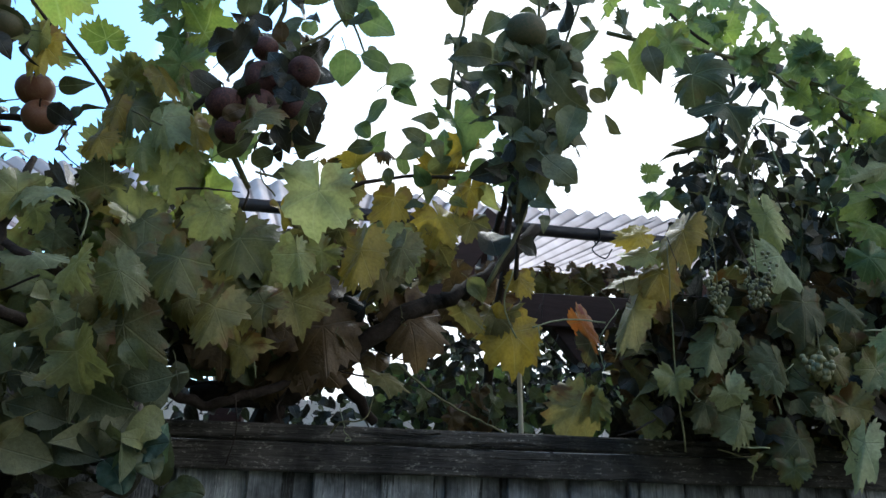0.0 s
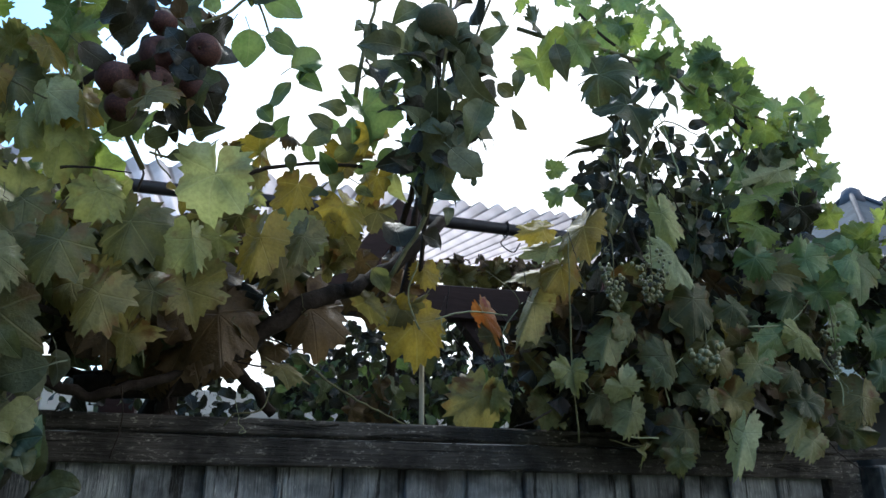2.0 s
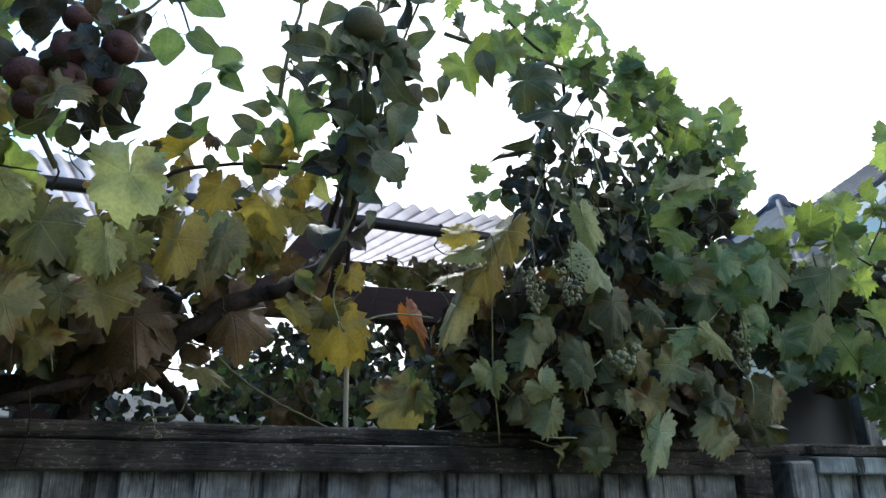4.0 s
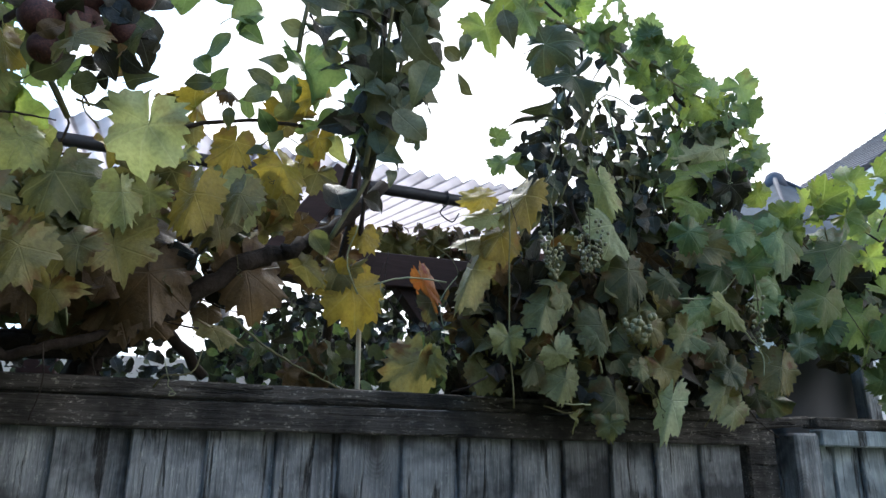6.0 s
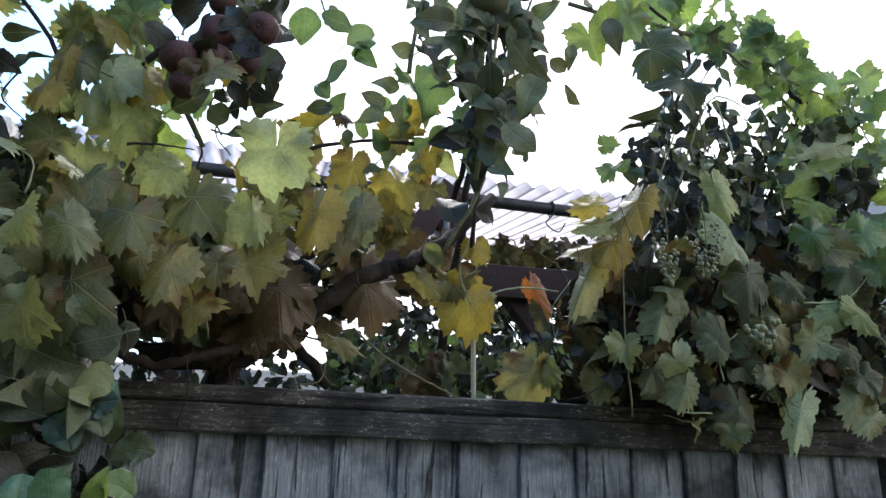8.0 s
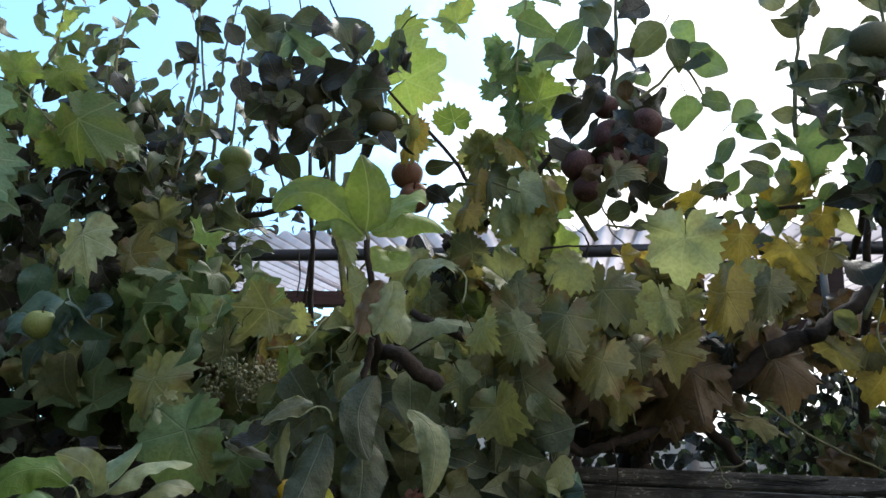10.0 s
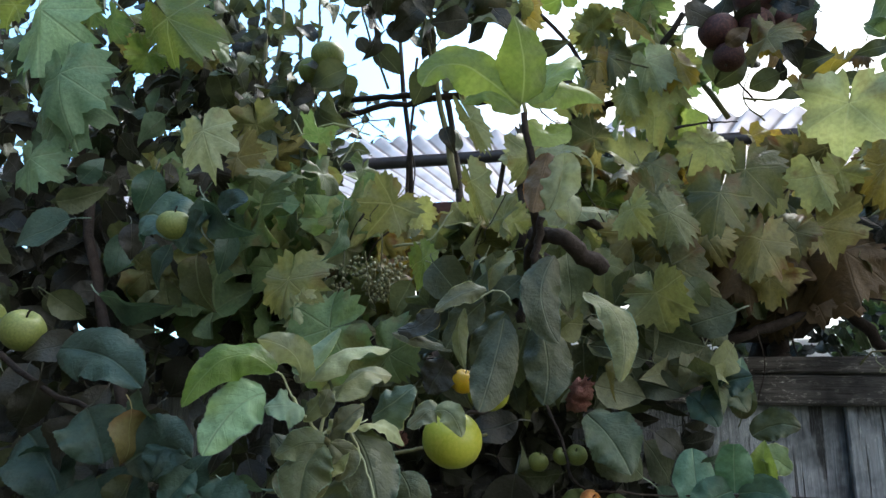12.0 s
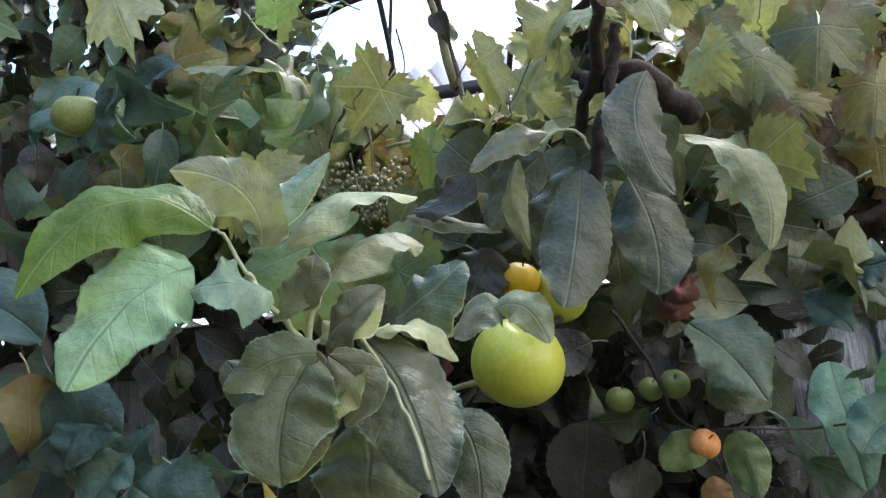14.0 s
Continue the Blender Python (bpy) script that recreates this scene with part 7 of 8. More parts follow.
shoot(tree, [(0.686, 1.25, 2.226), (0.706, 1.22, 2.451), (0.731, 1.2, 2.734), (0.759, 1.2, 3.05)], 0.006, 0.09, "DDG", 0.045, False, 626, TWIG)
shoot(tree, [(0.626, 1.3, 2.058), (0.707, 1.27, 2.234), (0.761, 1.22, 2.526), (0.852, 1.2, 2.832)], 0.006, 0.09, "DDG", 0.06, False, 627, TWIG)
shoot(vine_right, [(0.909, 1.2, 2.706), (1.279, 1.25, 2.724), (1.496, 1.3, 2.682), (1.716, 1.34, 2.548), (1.859, 1.36, 2.361)], 0.006, 0.065, "LMLG", 0.04, True, 628, TWIG)
shoot(vine_right, [(1.479, 1.3, 2.715), (1.654, 1.3, 2.663), (1.836, 1.32, 2.618), (1.926, 1.34, 2.493)], 0.004, 0.06, "LLGM", 0.045, True, 629, TWIG)
shoot(vine_right, [(1.65, 1.25, 2.153), (1.94, 1.22, 2.258), (2.204, 1.2, 2.346), (2.4, 1.2, 2.47), (2.626, 1.2, 2.598)], 0.004, 0.075, "LLM", 0.07, True, 630, TWIG)
shoot(vine_right, [(2.603, 1.25, 2.259), (2.472, 1.22, 2.422), (2.453, 1.2, 2.606), (2.581, 1.2, 2.839)], 0.004, 0.08, "LM", 0.07, True, 631, TWIG)
shoot(climber, [(1.083, 1.3, 2.091), (1.197, 1.32, 2.325), (1.278, 1.34, 2.514), (1.232, 1.3, 2.586)], 0.003, 0.06, "DG", 0.03, False, 632, TWIG)
shoot(climber, [(1.275, 1.3, 2.114), (1.353, 1.34, 2.409), (1.357, 1.34, 2.618), (1.423, 1.3, 2.738)], 0.003, 0.06, "DDG", 0.03, False, 633, TWIG)
shoot(climber, [(1.414, 1.35, 2.145), (1.551, 1.38, 2.409), (1.604, 1.4, 2.61)], 0.003, 0.06, "DDG", 0.03, False, 634, TWIG)
shoot(climber, [(1.582, 1.35, 2.166), (1.712, 1.38, 2.4), (1.865, 1.4, 2.624)], 0.003, 0.06, "DG", 0.03, False, 635, TWIG)
shoot(climber, [(1.216, 1.3, 2.242), (1.369, 1.32, 2.575), (1.517, 1.34, 2.581)], 0.003, 0.055, "DDG", 0.03, False, 636, TWIG)
shoot(vine_left, [(0.081, 1.3, 2.246), (-0.057, 1.28, 2.491), (-0.106, 1.27, 2.699), (-0.071, 1.25, 3.008)], 0.006, 0.09, "MLM", 0.06, True, 637, TWIG)
shoot(vine_left, [(-0.195, 1.28, 2.354), (-0.281, 1.25, 2.476), (-0.413, 1.2, 2.604), (-0.54, 1.18, 2.776), (-0.609, 1.15, 2.929)], 0.005, 0.01, "M", 9, True, 638, BARK)
shoot(vine_left, [(-1.501, 1.1, 2.35), (-1.446, 1.1, 2.535), (-1.314, 1.1, 2.687), (-1.319, 1.1, 2.897)], 0.005, 0.1, "MLM", 0.06, True, 639, TWIG)
shoot(vine_left, [(-1.698, 1.05, 2.528), (-1.519, 1.05, 2.608), (-1.355, 1.05, 2.591), (-1.191, 1.05, 2.451)], 0.004, 0.1, "MLM", 0.07, True, 640, TWIG)
shoot(vine_left, [(-1.326, 1.15, 2.394), (-1.181, 1.1, 2.464), (-1.112, 1.1, 2.504), (-1.019, 1.1, 2.375)], 0.004, 0.09, "MLO", 0.06, True, 641, TWIG)
shoot(tree, [(-1.062, 1.35, 2.296), (-1.01, 1.35, 2.542), (-1.016, 1.35, 2.756), (-1.054, 1.3, 2.989)], 0.006, 0.075, "GDG", 0.04, False, 642, TWIG)
shoot(tree, [(-0.917, 1.35, 2.272), (-0.89, 1.33, 2.488), (-0.893, 1.33, 2.694), (-0.895, 1.3, 2.929)], 0.005, 0.07, "GDG", 0.04, False, 643, TWIG)
shoot(tree, [(-0.513, 1.3, 2.118), (-0.555, 1.25, 2.419), (-0.568, 1.2, 2.673)], 0.008, 0.08, "GD", 0.06, False, 644, TWIG)
shoot(tree, [(-1.202, 1.3, 2.33), (-1.207, 1.3, 2.582), (-1.242, 1.25, 2.785), (-1.236, 1.25, 2.972)], 0.006, 0.075, "GMD", 0.045, False, 645, TWIG)
cane("branch", vine_mid, [(0.797, 1.5, 2.283), (0.687, 1.45, 2.151), (0.577, 1.41, 2.069), (0.502, 1.4, 2.037), (0.412, 1.4, 1.976), (0.289, 1.42, 1.874), (0.18, 1.46, 1.812), (-0.005, 1.5, 1.818)], 0.017, 0.023, BARK, "gnarled dark grapevine trunk")
cane("branch", vine_mid, [(0.407, 1.55, 1.776), (0.312, 1.5, 1.876), (0.226, 1.5, 1.944), (0.1, 1.45, 1.956), (-0.058, 1.4, 1.916)], 0.012, 0.014, BARK, "")
cane("branch", vine_mid, [(0.195, 1.5, 1.714), (0.177, 1.5, 1.818), (0.159, 1.48, 1.885), (0.098, 1.4, 2.002)], 0.028, 0.014, BARK, "")
cane("branch", vine_mid, [(-0.046, 1.5, 1.838), (0.072, 1.5, 1.829), (0.168, 1.5, 1.806)], 0.011, 0.014, BARK, "")
cane("branch", vine_mid, [(0.316, 1.5, 2.057), (0.385, 1.48, 2.086), (0.279, 1.4, 2.27), (0.402, 1.38, 2.34), (0.561, 1.35, 2.343)], 0.006, 0.004, BARK, "")
cane("branch", vine_mid, [(0.739, 1.45, 2.093), (0.733, 1.42, 2.198), (0.748, 1.4, 2.342), (0.731, 1.3, 2.472)], 0.006, 0.005, BARK, "")
cane("branch", vine_mid, [(0.701, 1.5, 2.268), (0.707, 1.4, 2.365), (0.728, 1.3, 2.563), (0.722, 1.25, 2.751)], 0.009, 0.006, BARK, "")
cane("twig", vine_mid, [(0.443, 1.4, 1.892), (0.53, 1.4, 1.825), (0.617, 1.4, 1.781), (0.696, 1.41, 1.749)], 0.003, 0.002, TWIG, "")
cane("twig", vine_mid, [(0.305, 1.39, 1.731), (0.323, 1.37, 1.754), (0.375, 1.38, 1.764), (0.393, 1.4, 1.816)], 0.002, 0.0015, TWIG, "")
cane("twig", vine_mid, [(0.733, 1.44, 1.978), (0.703, 1.44, 2.058), (0.724, 1.43, 2.143)], 0.002, 0.002, PALE_STEM, "")
cane("twig", vine_mid, [(0.774, 1.44, 2.007), (0.856, 1.43, 2.029), (0.955, 1.42, 2.026)], 0.002, 0.002, PALE_STEM, "")
cane("branch", vine_right, [(1.34, 1.35, 2.106), (1.281, 1.35, 2.27), (1.262, 1.36, 2.486), (1.329, 1.33, 2.732), (1.138, 1.3, 2.879)], 0.007, 0.004, BARK, "")
cane("branch", vine_right, [(1.544, 1.36, 1.707), (1.608, 1.34, 1.944), (1.59, 1.34, 2.131), (1.813, 1.36, 2.5), (1.611, 1.32, 2.683)], 0.012, 0.006, BARK, "")
cane("branch", vine_right, [(0.967, 1.45, 1.973), (1.176, 1.42, 2.06), (1.427, 1.4, 2.113), (1.688, 1.36, 2.164)], 0.007, 0.006, BARK, "")
cane("twig", vine_right, [(1.564, 1.22, 1.89), (1.465, 1.22, 1.856), (1.393, 1.22, 1.798), (1.443, 1.25, 1.736)], 0.002, 0.0015, PALE_STEM, "")
cane("twig", vine_right, [(1.564, 1.22, 1.89), (1.593, 1.22, 1.836), (1.612, 1.22, 1.781)], 0.002, 0.0015, PALE_STEM, "")
cane("twig", vine_right, [(1.706, 1.22, 1.93), (1.755, 1.22, 1.874), (1.755, 1.22, 1.816)], 0.002, 0.0015, PALE_STEM, "")
cane("twig", vine_right, [(1.048, 1.25, 1.71), (1.023, 1.22, 1.878), (1.017, 1.2, 2.054), (1.019, 1.2, 2.163)], 0.002, 0.0015, TWIG, "")
cane("branch", tree, [(-0.884, 1.35, 2.324), (-0.762, 1.33, 2.346), (-0.552, 1.3, 2.349), (-0.379, 1.28, 2.347)], 0.008, 0.007, BARK, "")
cane("branch", tree, [(-0.282, 1.32, 2.239), (-0.201, 1.3, 2.282), (-0.106, 1.28, 2.324), (-0.0, 1.25, 2.474)], 0.01, 0.007, BARK, "")
cane("branch", tree, [(-0.211, 1.32, 2.182), (-0.24, 1.3, 2.26), (-0.257, 1.3, 2.356)], 0.005, 0.004, BARK, "")
cane("branch", tree, [(-0.877, 1.4, 2.408), (-0.723, 1.38, 2.407), (-0.578, 1.36, 2.383), (-0.445, 1.35, 2.352)], 0.008, 0.007, BARK, "")
cane("branch", tree, [(-0.459, 1.25, 1.932), (-0.495, 1.3, 2.084), (-0.534, 1.35, 2.268), (-0.563, 1.35, 2.468)], 0.009, 0.007, BARK, "")
cane("twig", tree, [(-0.69, 1.5, 2.15), (-0.681, 1.5, 2.359), (-0.672, 1.5, 2.578)], 0.004, 0.004, BARK, "")
cane("branch", tree, [(-0.351, 1.2, 1.943), (-0.345, 1.2, 2.078), (-0.345, 1.25, 2.245)], 0.009, 0.007, BARK, "")
cane("branch", young, [(-0.297, 1.1, 2.01), (-0.204, 1.12, 1.968), (-0.111, 1.2, 1.926), (0.012, 1.3, 1.917)], 0.009, 0.007, BARK, "")
cane("branch", young, [(0.264, 1.4, 1.854), (0.137, 1.35, 1.805), (0.039, 1.35, 1.776), (-0.063, 1.3, 1.812), (-0.21, 1.2, 1.88), (-0.312, 1.05, 1.892)], 0.01, 0.012, BARK, "")
cane("branch", young, [(-0.312, 1.05, 1.892), (-0.31, 0.9, 1.743), (-0.33, 0.75, 1.614), (-0.354, 0.68, 1.594)], 0.005, 0.0025, BARK, "")
cane("twig", young, [(-0.446, 0.450, 1.565), (-0.453, 0.440, 1.577), (-0.460, 0.430, 1.588), (-0.463, 0.420, 1.600)], 0.0018, 0.0011, PALE_STEM, "")
cane("twig", young, [(-0.446, 0.450, 1.565), (-0.443, 0.450, 1.580), (-0.436, 0.450, 1.594), (-0.434, 0.450, 1.606)], 0.0018, 0.0011, PALE_STEM, "")
cane("twig", young, [(-0.446, 0.450, 1.565), (-0.441, 0.473, 1.571), (-0.433, 0.497, 1.575), (-0.423, 0.520, 1.582)], 0.0012, 0.0008, PALE_STEM, "")
cane("twig", young, [(-0.427, 0.480, 1.570), (-0.412, 0.470, 1.550), (-0.398, 0.460, 1.526), (-0.386, 0.450, 1.497)], 0.0015, 0.0010, PALE_STEM, "")
cane("twig", young, [(-0.457, 0.425, 1.586), (-0.469, 0.420, 1.608), (-0.474, 0.415, 1.619), (-0.478, 0.410, 1.621)], 0.0012, 0.0008, PALE_STEM, "")
cane("twig", young, [(-0.446, 0.450, 1.565), (-0.466, 0.567, 1.545), (-0.441, 0.683, 1.546), (-0.347, 0.800, 1.573)], 0.003, 0.0022, TWIG, "")
cane("twig", young, [(-0.292, 0.660, 1.726), (-0.299, 0.658, 1.741), (-0.316, 0.657, 1.745), (-0.331, 0.655, 1.735)], 0.0014, 0.0010, PALE_STEM, "")
cane("branch", young, [(-0.294, 0.740, 1.721), (-0.281, 0.723, 1.762), (-0.267, 0.707, 1.800), (-0.256, 0.690, 1.849)], 0.0065, 0.005, BARK, "")
cane("branch", young, [(-0.331, 0.980, 1.777), (-0.296, 0.860, 1.830), (-0.268, 0.740, 1.889), (-0.278, 0.690, 2.002)], 0.0085, 0.0045, BARK, "")
cane("branch", young, [(-0.290, 0.840, 1.868), (-0.240, 0.790, 1.846), (-0.184, 0.830, 1.812)], 0.011, 0.014, BARK, "cut grey branch stub", 0.05)
cane("twig", young, [(-0.269, 0.740, 1.889), (-0.276, 0.710, 1.957), (-0.280, 0.690, 2.011)], 0.0045, 0.003, TWIG, "")
cane("branch", young, [(-0.286, 0.95, 1.637), (-0.253, 0.92, 1.572), (-0.238, 0.9, 1.519), (-0.217, 0.9, 1.498)], 0.0024, 0.002, BARK, "")
cane("twig", young, [(-0.217, 0.9, 1.498), (-0.167, 0.9, 1.499), (-0.096, 0.95, 1.493), (-0.021, 0.94, 1.502)], 0.0016, 0.0012, BARK, "")
cane("branch", young, [(-1.001, 1.0, 1.329), (-1.113, 1.05, 1.617), (-1.286, 1.1, 1.976), (-1.421, 1.1, 2.474)], 0.014, 0.01, BARK, "")
cane("branch", young, [(-1.284, 0.85, 1.724), (-1.076, 0.8, 1.629), (-0.949, 0.78, 1.592)], 0.006, 0.004, BARK, "")
cane("twig", vine_mid, [(0.36, 1.43, 1.935), (0.434, 1.43, 1.912), (0.516, 1.45, 1.903)], 0.0021, 0.0012, BARK, "")
cane("twig", vine_mid, [(0.377, 1.34, 1.848), (0.328, 1.34, 1.855), (0.28, 1.36, 1.869)], 0.0023, 0.0012, BARK, "")
cane("twig", vine_mid, [(0.035, 1.36, 2.11), (0.097, 1.36, 2.078), (0.161, 1.38, 2.099)], 0.0016, 0.0012, BARK, "")
cane("twig", vine_mid, [(0.061, 1.44, 2.246), (0.065, 1.44, 2.305), (0.027, 1.46, 2.355)], 0.003, 0.0012, BARK, "")
cane("twig", vine_mid, [(0.202, 1.4, 1.82), (0.187, 1.4, 1.775), (0.21, 1.42, 1.733)], 0.0029, 0.0012, BARK, "")
cane("twig", vine_mid, [(0.178, 1.34, 2.06), (0.198, 1.34, 2.1), (0.226, 1.36, 2.137)], 0.0019, 0.0012, TWIG, "")
cane("twig", vine_mid, [(0.342, 1.33, 1.925), (0.306, 1.33, 1.967), (0.274, 1.35, 2.019)], 0.0022, 0.0012, BARK, "")
cane("twig", vine_mid, [(0.105, 1.32, 1.796), (0.115, 1.32, 1.724), (0.101, 1.34, 1.658)], 0.0014, 0.0012, BARK, "")
cane("twig", vine_mid, [(0.224, 1.32, 1.966), (0.264, 1.32, 1.986), (0.295, 1.34, 2.027)], 0.0026, 0.0012, BARK, "")
cane("twig", vine_mid, [(0.196, 1.39, 2.083), (0.209, 1.39, 2.035), (0.216, 1.41, 1.992)], 0.0026, 0.0012, PALE_STEM, "")
cane("twig", vine_mid, [(0.467, 1.45, 2.307), (0.519, 1.45, 2.358), (0.584, 1.47, 2.346)], 0.0019, 0.0012, TWIG, "")
cane("twig", vine_mid, [(0.183, 1.34, 2.081), (0.217, 1.34, 2.11), (0.26, 1.36, 2.104)], 0.0025, 0.0012, BARK, "")
cane("twig", vine_mid, [(0.079, 1.46, 2.235), (0.027, 1.46, 2.212), (-0.025, 1.48, 2.193)], 0.0027, 0.0012, BARK, "")
cane("twig", vine_mid, [(0.347, 1.46, 2.233), (0.302, 1.46, 2.153), (0.319, 1.48, 2.07)], 0.0019, 0.0012, BARK, "")
cane("twig", vine_mid, [(0.108, 1.45, 1.92), (0.069, 1.45, 1.859), (0.061, 1.47, 1.786)], 0.0016, 0.0012, BARK, "")
cane("twig", vine_mid, [(0.172, 1.46, 2.056), (0.229, 1.46, 1.986), (0.309, 1.48, 1.948)], 0.0021, 0.0012, BARK, "")
cane("twig", vine_mid, [(0.374, 1.36, 2.114), (0.292, 1.36, 2.12), (0.236, 1.38, 2.063)], 0.0023, 0.0012, BARK, "")
cane("twig", vine_mid, [(0.349, 1.37, 2.029), (0.391, 1.37, 2.066), (0.403, 1.39, 2.134)], 0.0027, 0.0012, PALE_STEM, "")
cane("twig", vine_right, [(0.974, 1.23, 1.774), (0.931, 1.23, 1.75), (0.893, 1.25, 1.737)], 0.0025, 0.0012, BARK, "")
cane("twig", vine_right, [(1.133, 1.27, 1.721), (1.204, 1.27, 1.707), (1.288, 1.29, 1.738)], 0.0017, 0.0012, TWIG, "")
cane("twig", vine_right, [(1.269, 1.23, 1.797), (1.263, 1.23, 1.859), (1.332, 1.25, 1.915)], 0.002, 0.0012, PALE_STEM, "")
cane("twig", vine_right, [(1.445, 1.28, 1.826), (1.381, 1.28, 1.903), (1.33, 1.3, 1.986)], 0.0028, 0.0012, BARK, "")
cane("twig", vine_right, [(1.705, 1.25, 1.748), (1.626, 1.25, 1.734), (1.591, 1.27, 1.688)], 0.0022, 0.0012, TWIG, "")
cane("twig", vine_right, [(1.454, 1.21, 1.821), (1.463, 1.21, 1.741), (1.392, 1.23, 1.7)], 0.0025, 0.0012, BARK, "")
cane("twig", vine_right, [(1.179, 1.29, 1.882), (1.168, 1.29, 1.987), (1.136, 1.31, 2.092)], 0.0024, 0.0012, BARK, "")
cane("twig", vine_right, [(1.099, 1.26, 1.824), (1.178, 1.26, 1.847), (1.24, 1.28, 1.919)], 0.0018, 0.0012, TWIG, "")
cane("twig", vine_right, [(1.722, 1.3, 2.117), (1.607, 1.3, 2.114), (1.536, 1.32, 2.164)], 0.0025, 0.0012, TWIG, "")
cane("twig", vine_right, [(1.424, 1.29, 2.028), (1.519, 1.29, 2.039), (1.634, 1.31, 2.079)], 0.0018, 0.0012, BARK, "")
cane("twig", vine_right, [(1.618, 1.25, 1.851), (1.723, 1.25, 1.838), (1.846, 1.27, 1.815)], 0.0022, 0.0012, PALE_STEM, "")
cane("twig", vine_right, [(1.686, 1.24, 1.802), (1.719, 1.24, 1.721), (1.821, 1.26, 1.667)], 0.002, 0.0012, BARK, "")
cane("twig", vine_right, [(1.045, 1.24, 1.926), (1.065, 1.24, 1.98), (1.042, 1.26, 2.028)], 0.0025, 0.0012, BARK, "")
cane("twig", vine_right, [(1.02, 1.26, 1.862), (1.079, 1.26, 1.929), (1.099, 1.28, 2.02)], 0.0028, 0.0012, BARK, "")
cane("twig", vine_right, [(1.238, 1.24, 1.724), (1.141, 1.24, 1.731), (1.104, 1.26, 1.802)], 0.0017, 0.0012, PALE_STEM, "")
cane("twig", vine_right, [(1.499, 1.22, 1.994), (1.637, 1.22, 2.02), (1.759, 1.24, 2.131)], 0.0019, 0.0012, PALE_STEM, "")
cane("twig", vine_right, [(1.05, 1.26, 2.066), (1.117, 1.26, 2.058), (1.201, 1.28, 2.078)], 0.002, 0.0012, BARK, "")
cane("twig", vine_right, [(1.372, 1.29, 2.008), (1.382, 1.29, 1.944), (1.414, 1.31, 1.885)], 0.0018, 0.0012, BARK, "")
cane("twig", vine_left, [(0.102, 1.22, 2.248), (0.175, 1.22, 2.244), (0.231, 1.24, 2.309)], 0.0028, 0.0012, TWIG, "")
cane("twig", vine_left, [(0.125, 1.23, 2.244), (0.093, 1.23, 2.302), (0.117, 1.25, 2.376)], 0.0022, 0.0012, BARK, "")
cane("twig", vine_left, [(-0.101, 1.27, 2.053), (-0.072, 1.27, 2.089), (-0.028, 1.29, 2.094)], 0.0016, 0.0012, BARK, "")
cane("twig", vine_left, [(-0.27, 1.21, 1.987), (-0.337, 1.21, 1.95), (-0.42, 1.23, 1.939)], 0.0024, 0.0012, BARK, "")
cane("twig", vine_left, [(0.173, 1.22, 1.963), (0.139, 1.22, 1.891), (0.148, 1.24, 1.819)], 0.0026, 0.0012, PALE_STEM, "")
cane("twig", vine_left, [(-0.205, 1.28, 2.049), (-0.131, 1.28, 2.036), (-0.081, 1.3, 1.986)], 0.0015, 0.0012, BARK, "")
cane("twig", vine_left, [(-0.147, 1.16, 2.331), (-0.088, 1.16, 2.306), (-0.027, 1.18, 2.314)], 0.0021, 0.0012, TWIG, "")
cane("twig", vine_left, [(0.244, 1.22, 2.03), (0.267, 1.22, 2.08), (0.323, 1.24, 2.085)], 0.0027, 0.0012, TWIG, "")
cane("twig", vine_left, [(0.048, 1.17, 2.36), (0.012, 1.17, 2.397), (-0.04, 1.19, 2.41)], 0.0026, 0.0012, BARK, "")
cane("twig", vine_left, [(-0.315, 1.25, 2.374), (-0.383, 1.25, 2.38), (-0.456, 1.27, 2.374)], 0.0024, 0.0012, TWIG, "")
cane("twig", vine_left, [(-0.227, 1.24, 2.251), (-0.25, 1.24, 2.192), (-0.234, 1.26, 2.135)], 0.0018, 0.0012, TWIG, "")
cane("twig", vine_left, [(0.006, 1.26, 2.283), (-0.048, 1.26, 2.277), (-0.105, 1.28, 2.296)], 0.0018, 0.0012, PALE_STEM, "")
cane("twig", vine_left, [(-0.041, 1.17, 2.171), (0.019, 1.17, 2.179), (0.081, 1.19, 2.186)], 0.0028, 0.0012, BARK, "")
cane("twig", vine_left, [(-0.15, 1.22, 1.942), (-0.192, 1.22, 2.018), (-0.234, 1.24, 2.107)], 0.0014, 0.0012, BARK, "")
cane("twig", vine_left, [(-0.294, 1.29, 2.359), (-0.317, 1.29, 2.298), (-0.274, 1.31, 2.258)], 0.0025, 0.0012, BARK, "")
cane("twig", vine_left, [(-0.207, 1.2, 2.061), (-0.205, 1.2, 2.125), (-0.264, 1.22, 2.169)], 0.0024, 0.0012, PALE_STEM, "")
cane("twig", vine_left, [(0.145, 1.26, 2.214), (0.107, 1.26, 2.266), (0.13, 1.28, 2.341)], 0.002, 0.0012, TWIG, "")
cane("twig", vine_left, [(0.032, 1.26, 2.109), (-0.009, 1.26, 2.14), (-0.001, 1.28, 2.201)], 0.0015, 0.0012, BARK, "")
cane("twig", vine_left, [(-0.771, 1.28, 2.092), (-0.804, 1.28, 2.039), (-0.87, 1.3, 2.017)], 0.0029, 0.0012, BARK, "")
cane("twig", vine_left, [(-0.628, 1.06, 2.006), (-0.65, 1.06, 1.973), (-0.673, 1.08, 1.943)], 0.0028, 0.0012, BARK, "")
cane("twig", vine_left, [(-0.705, 1.08, 2.101), (-0.679, 1.08, 2.144), (-0.663, 1.1, 2.203)], 0.0015, 0.0012, PALE_STEM, "")
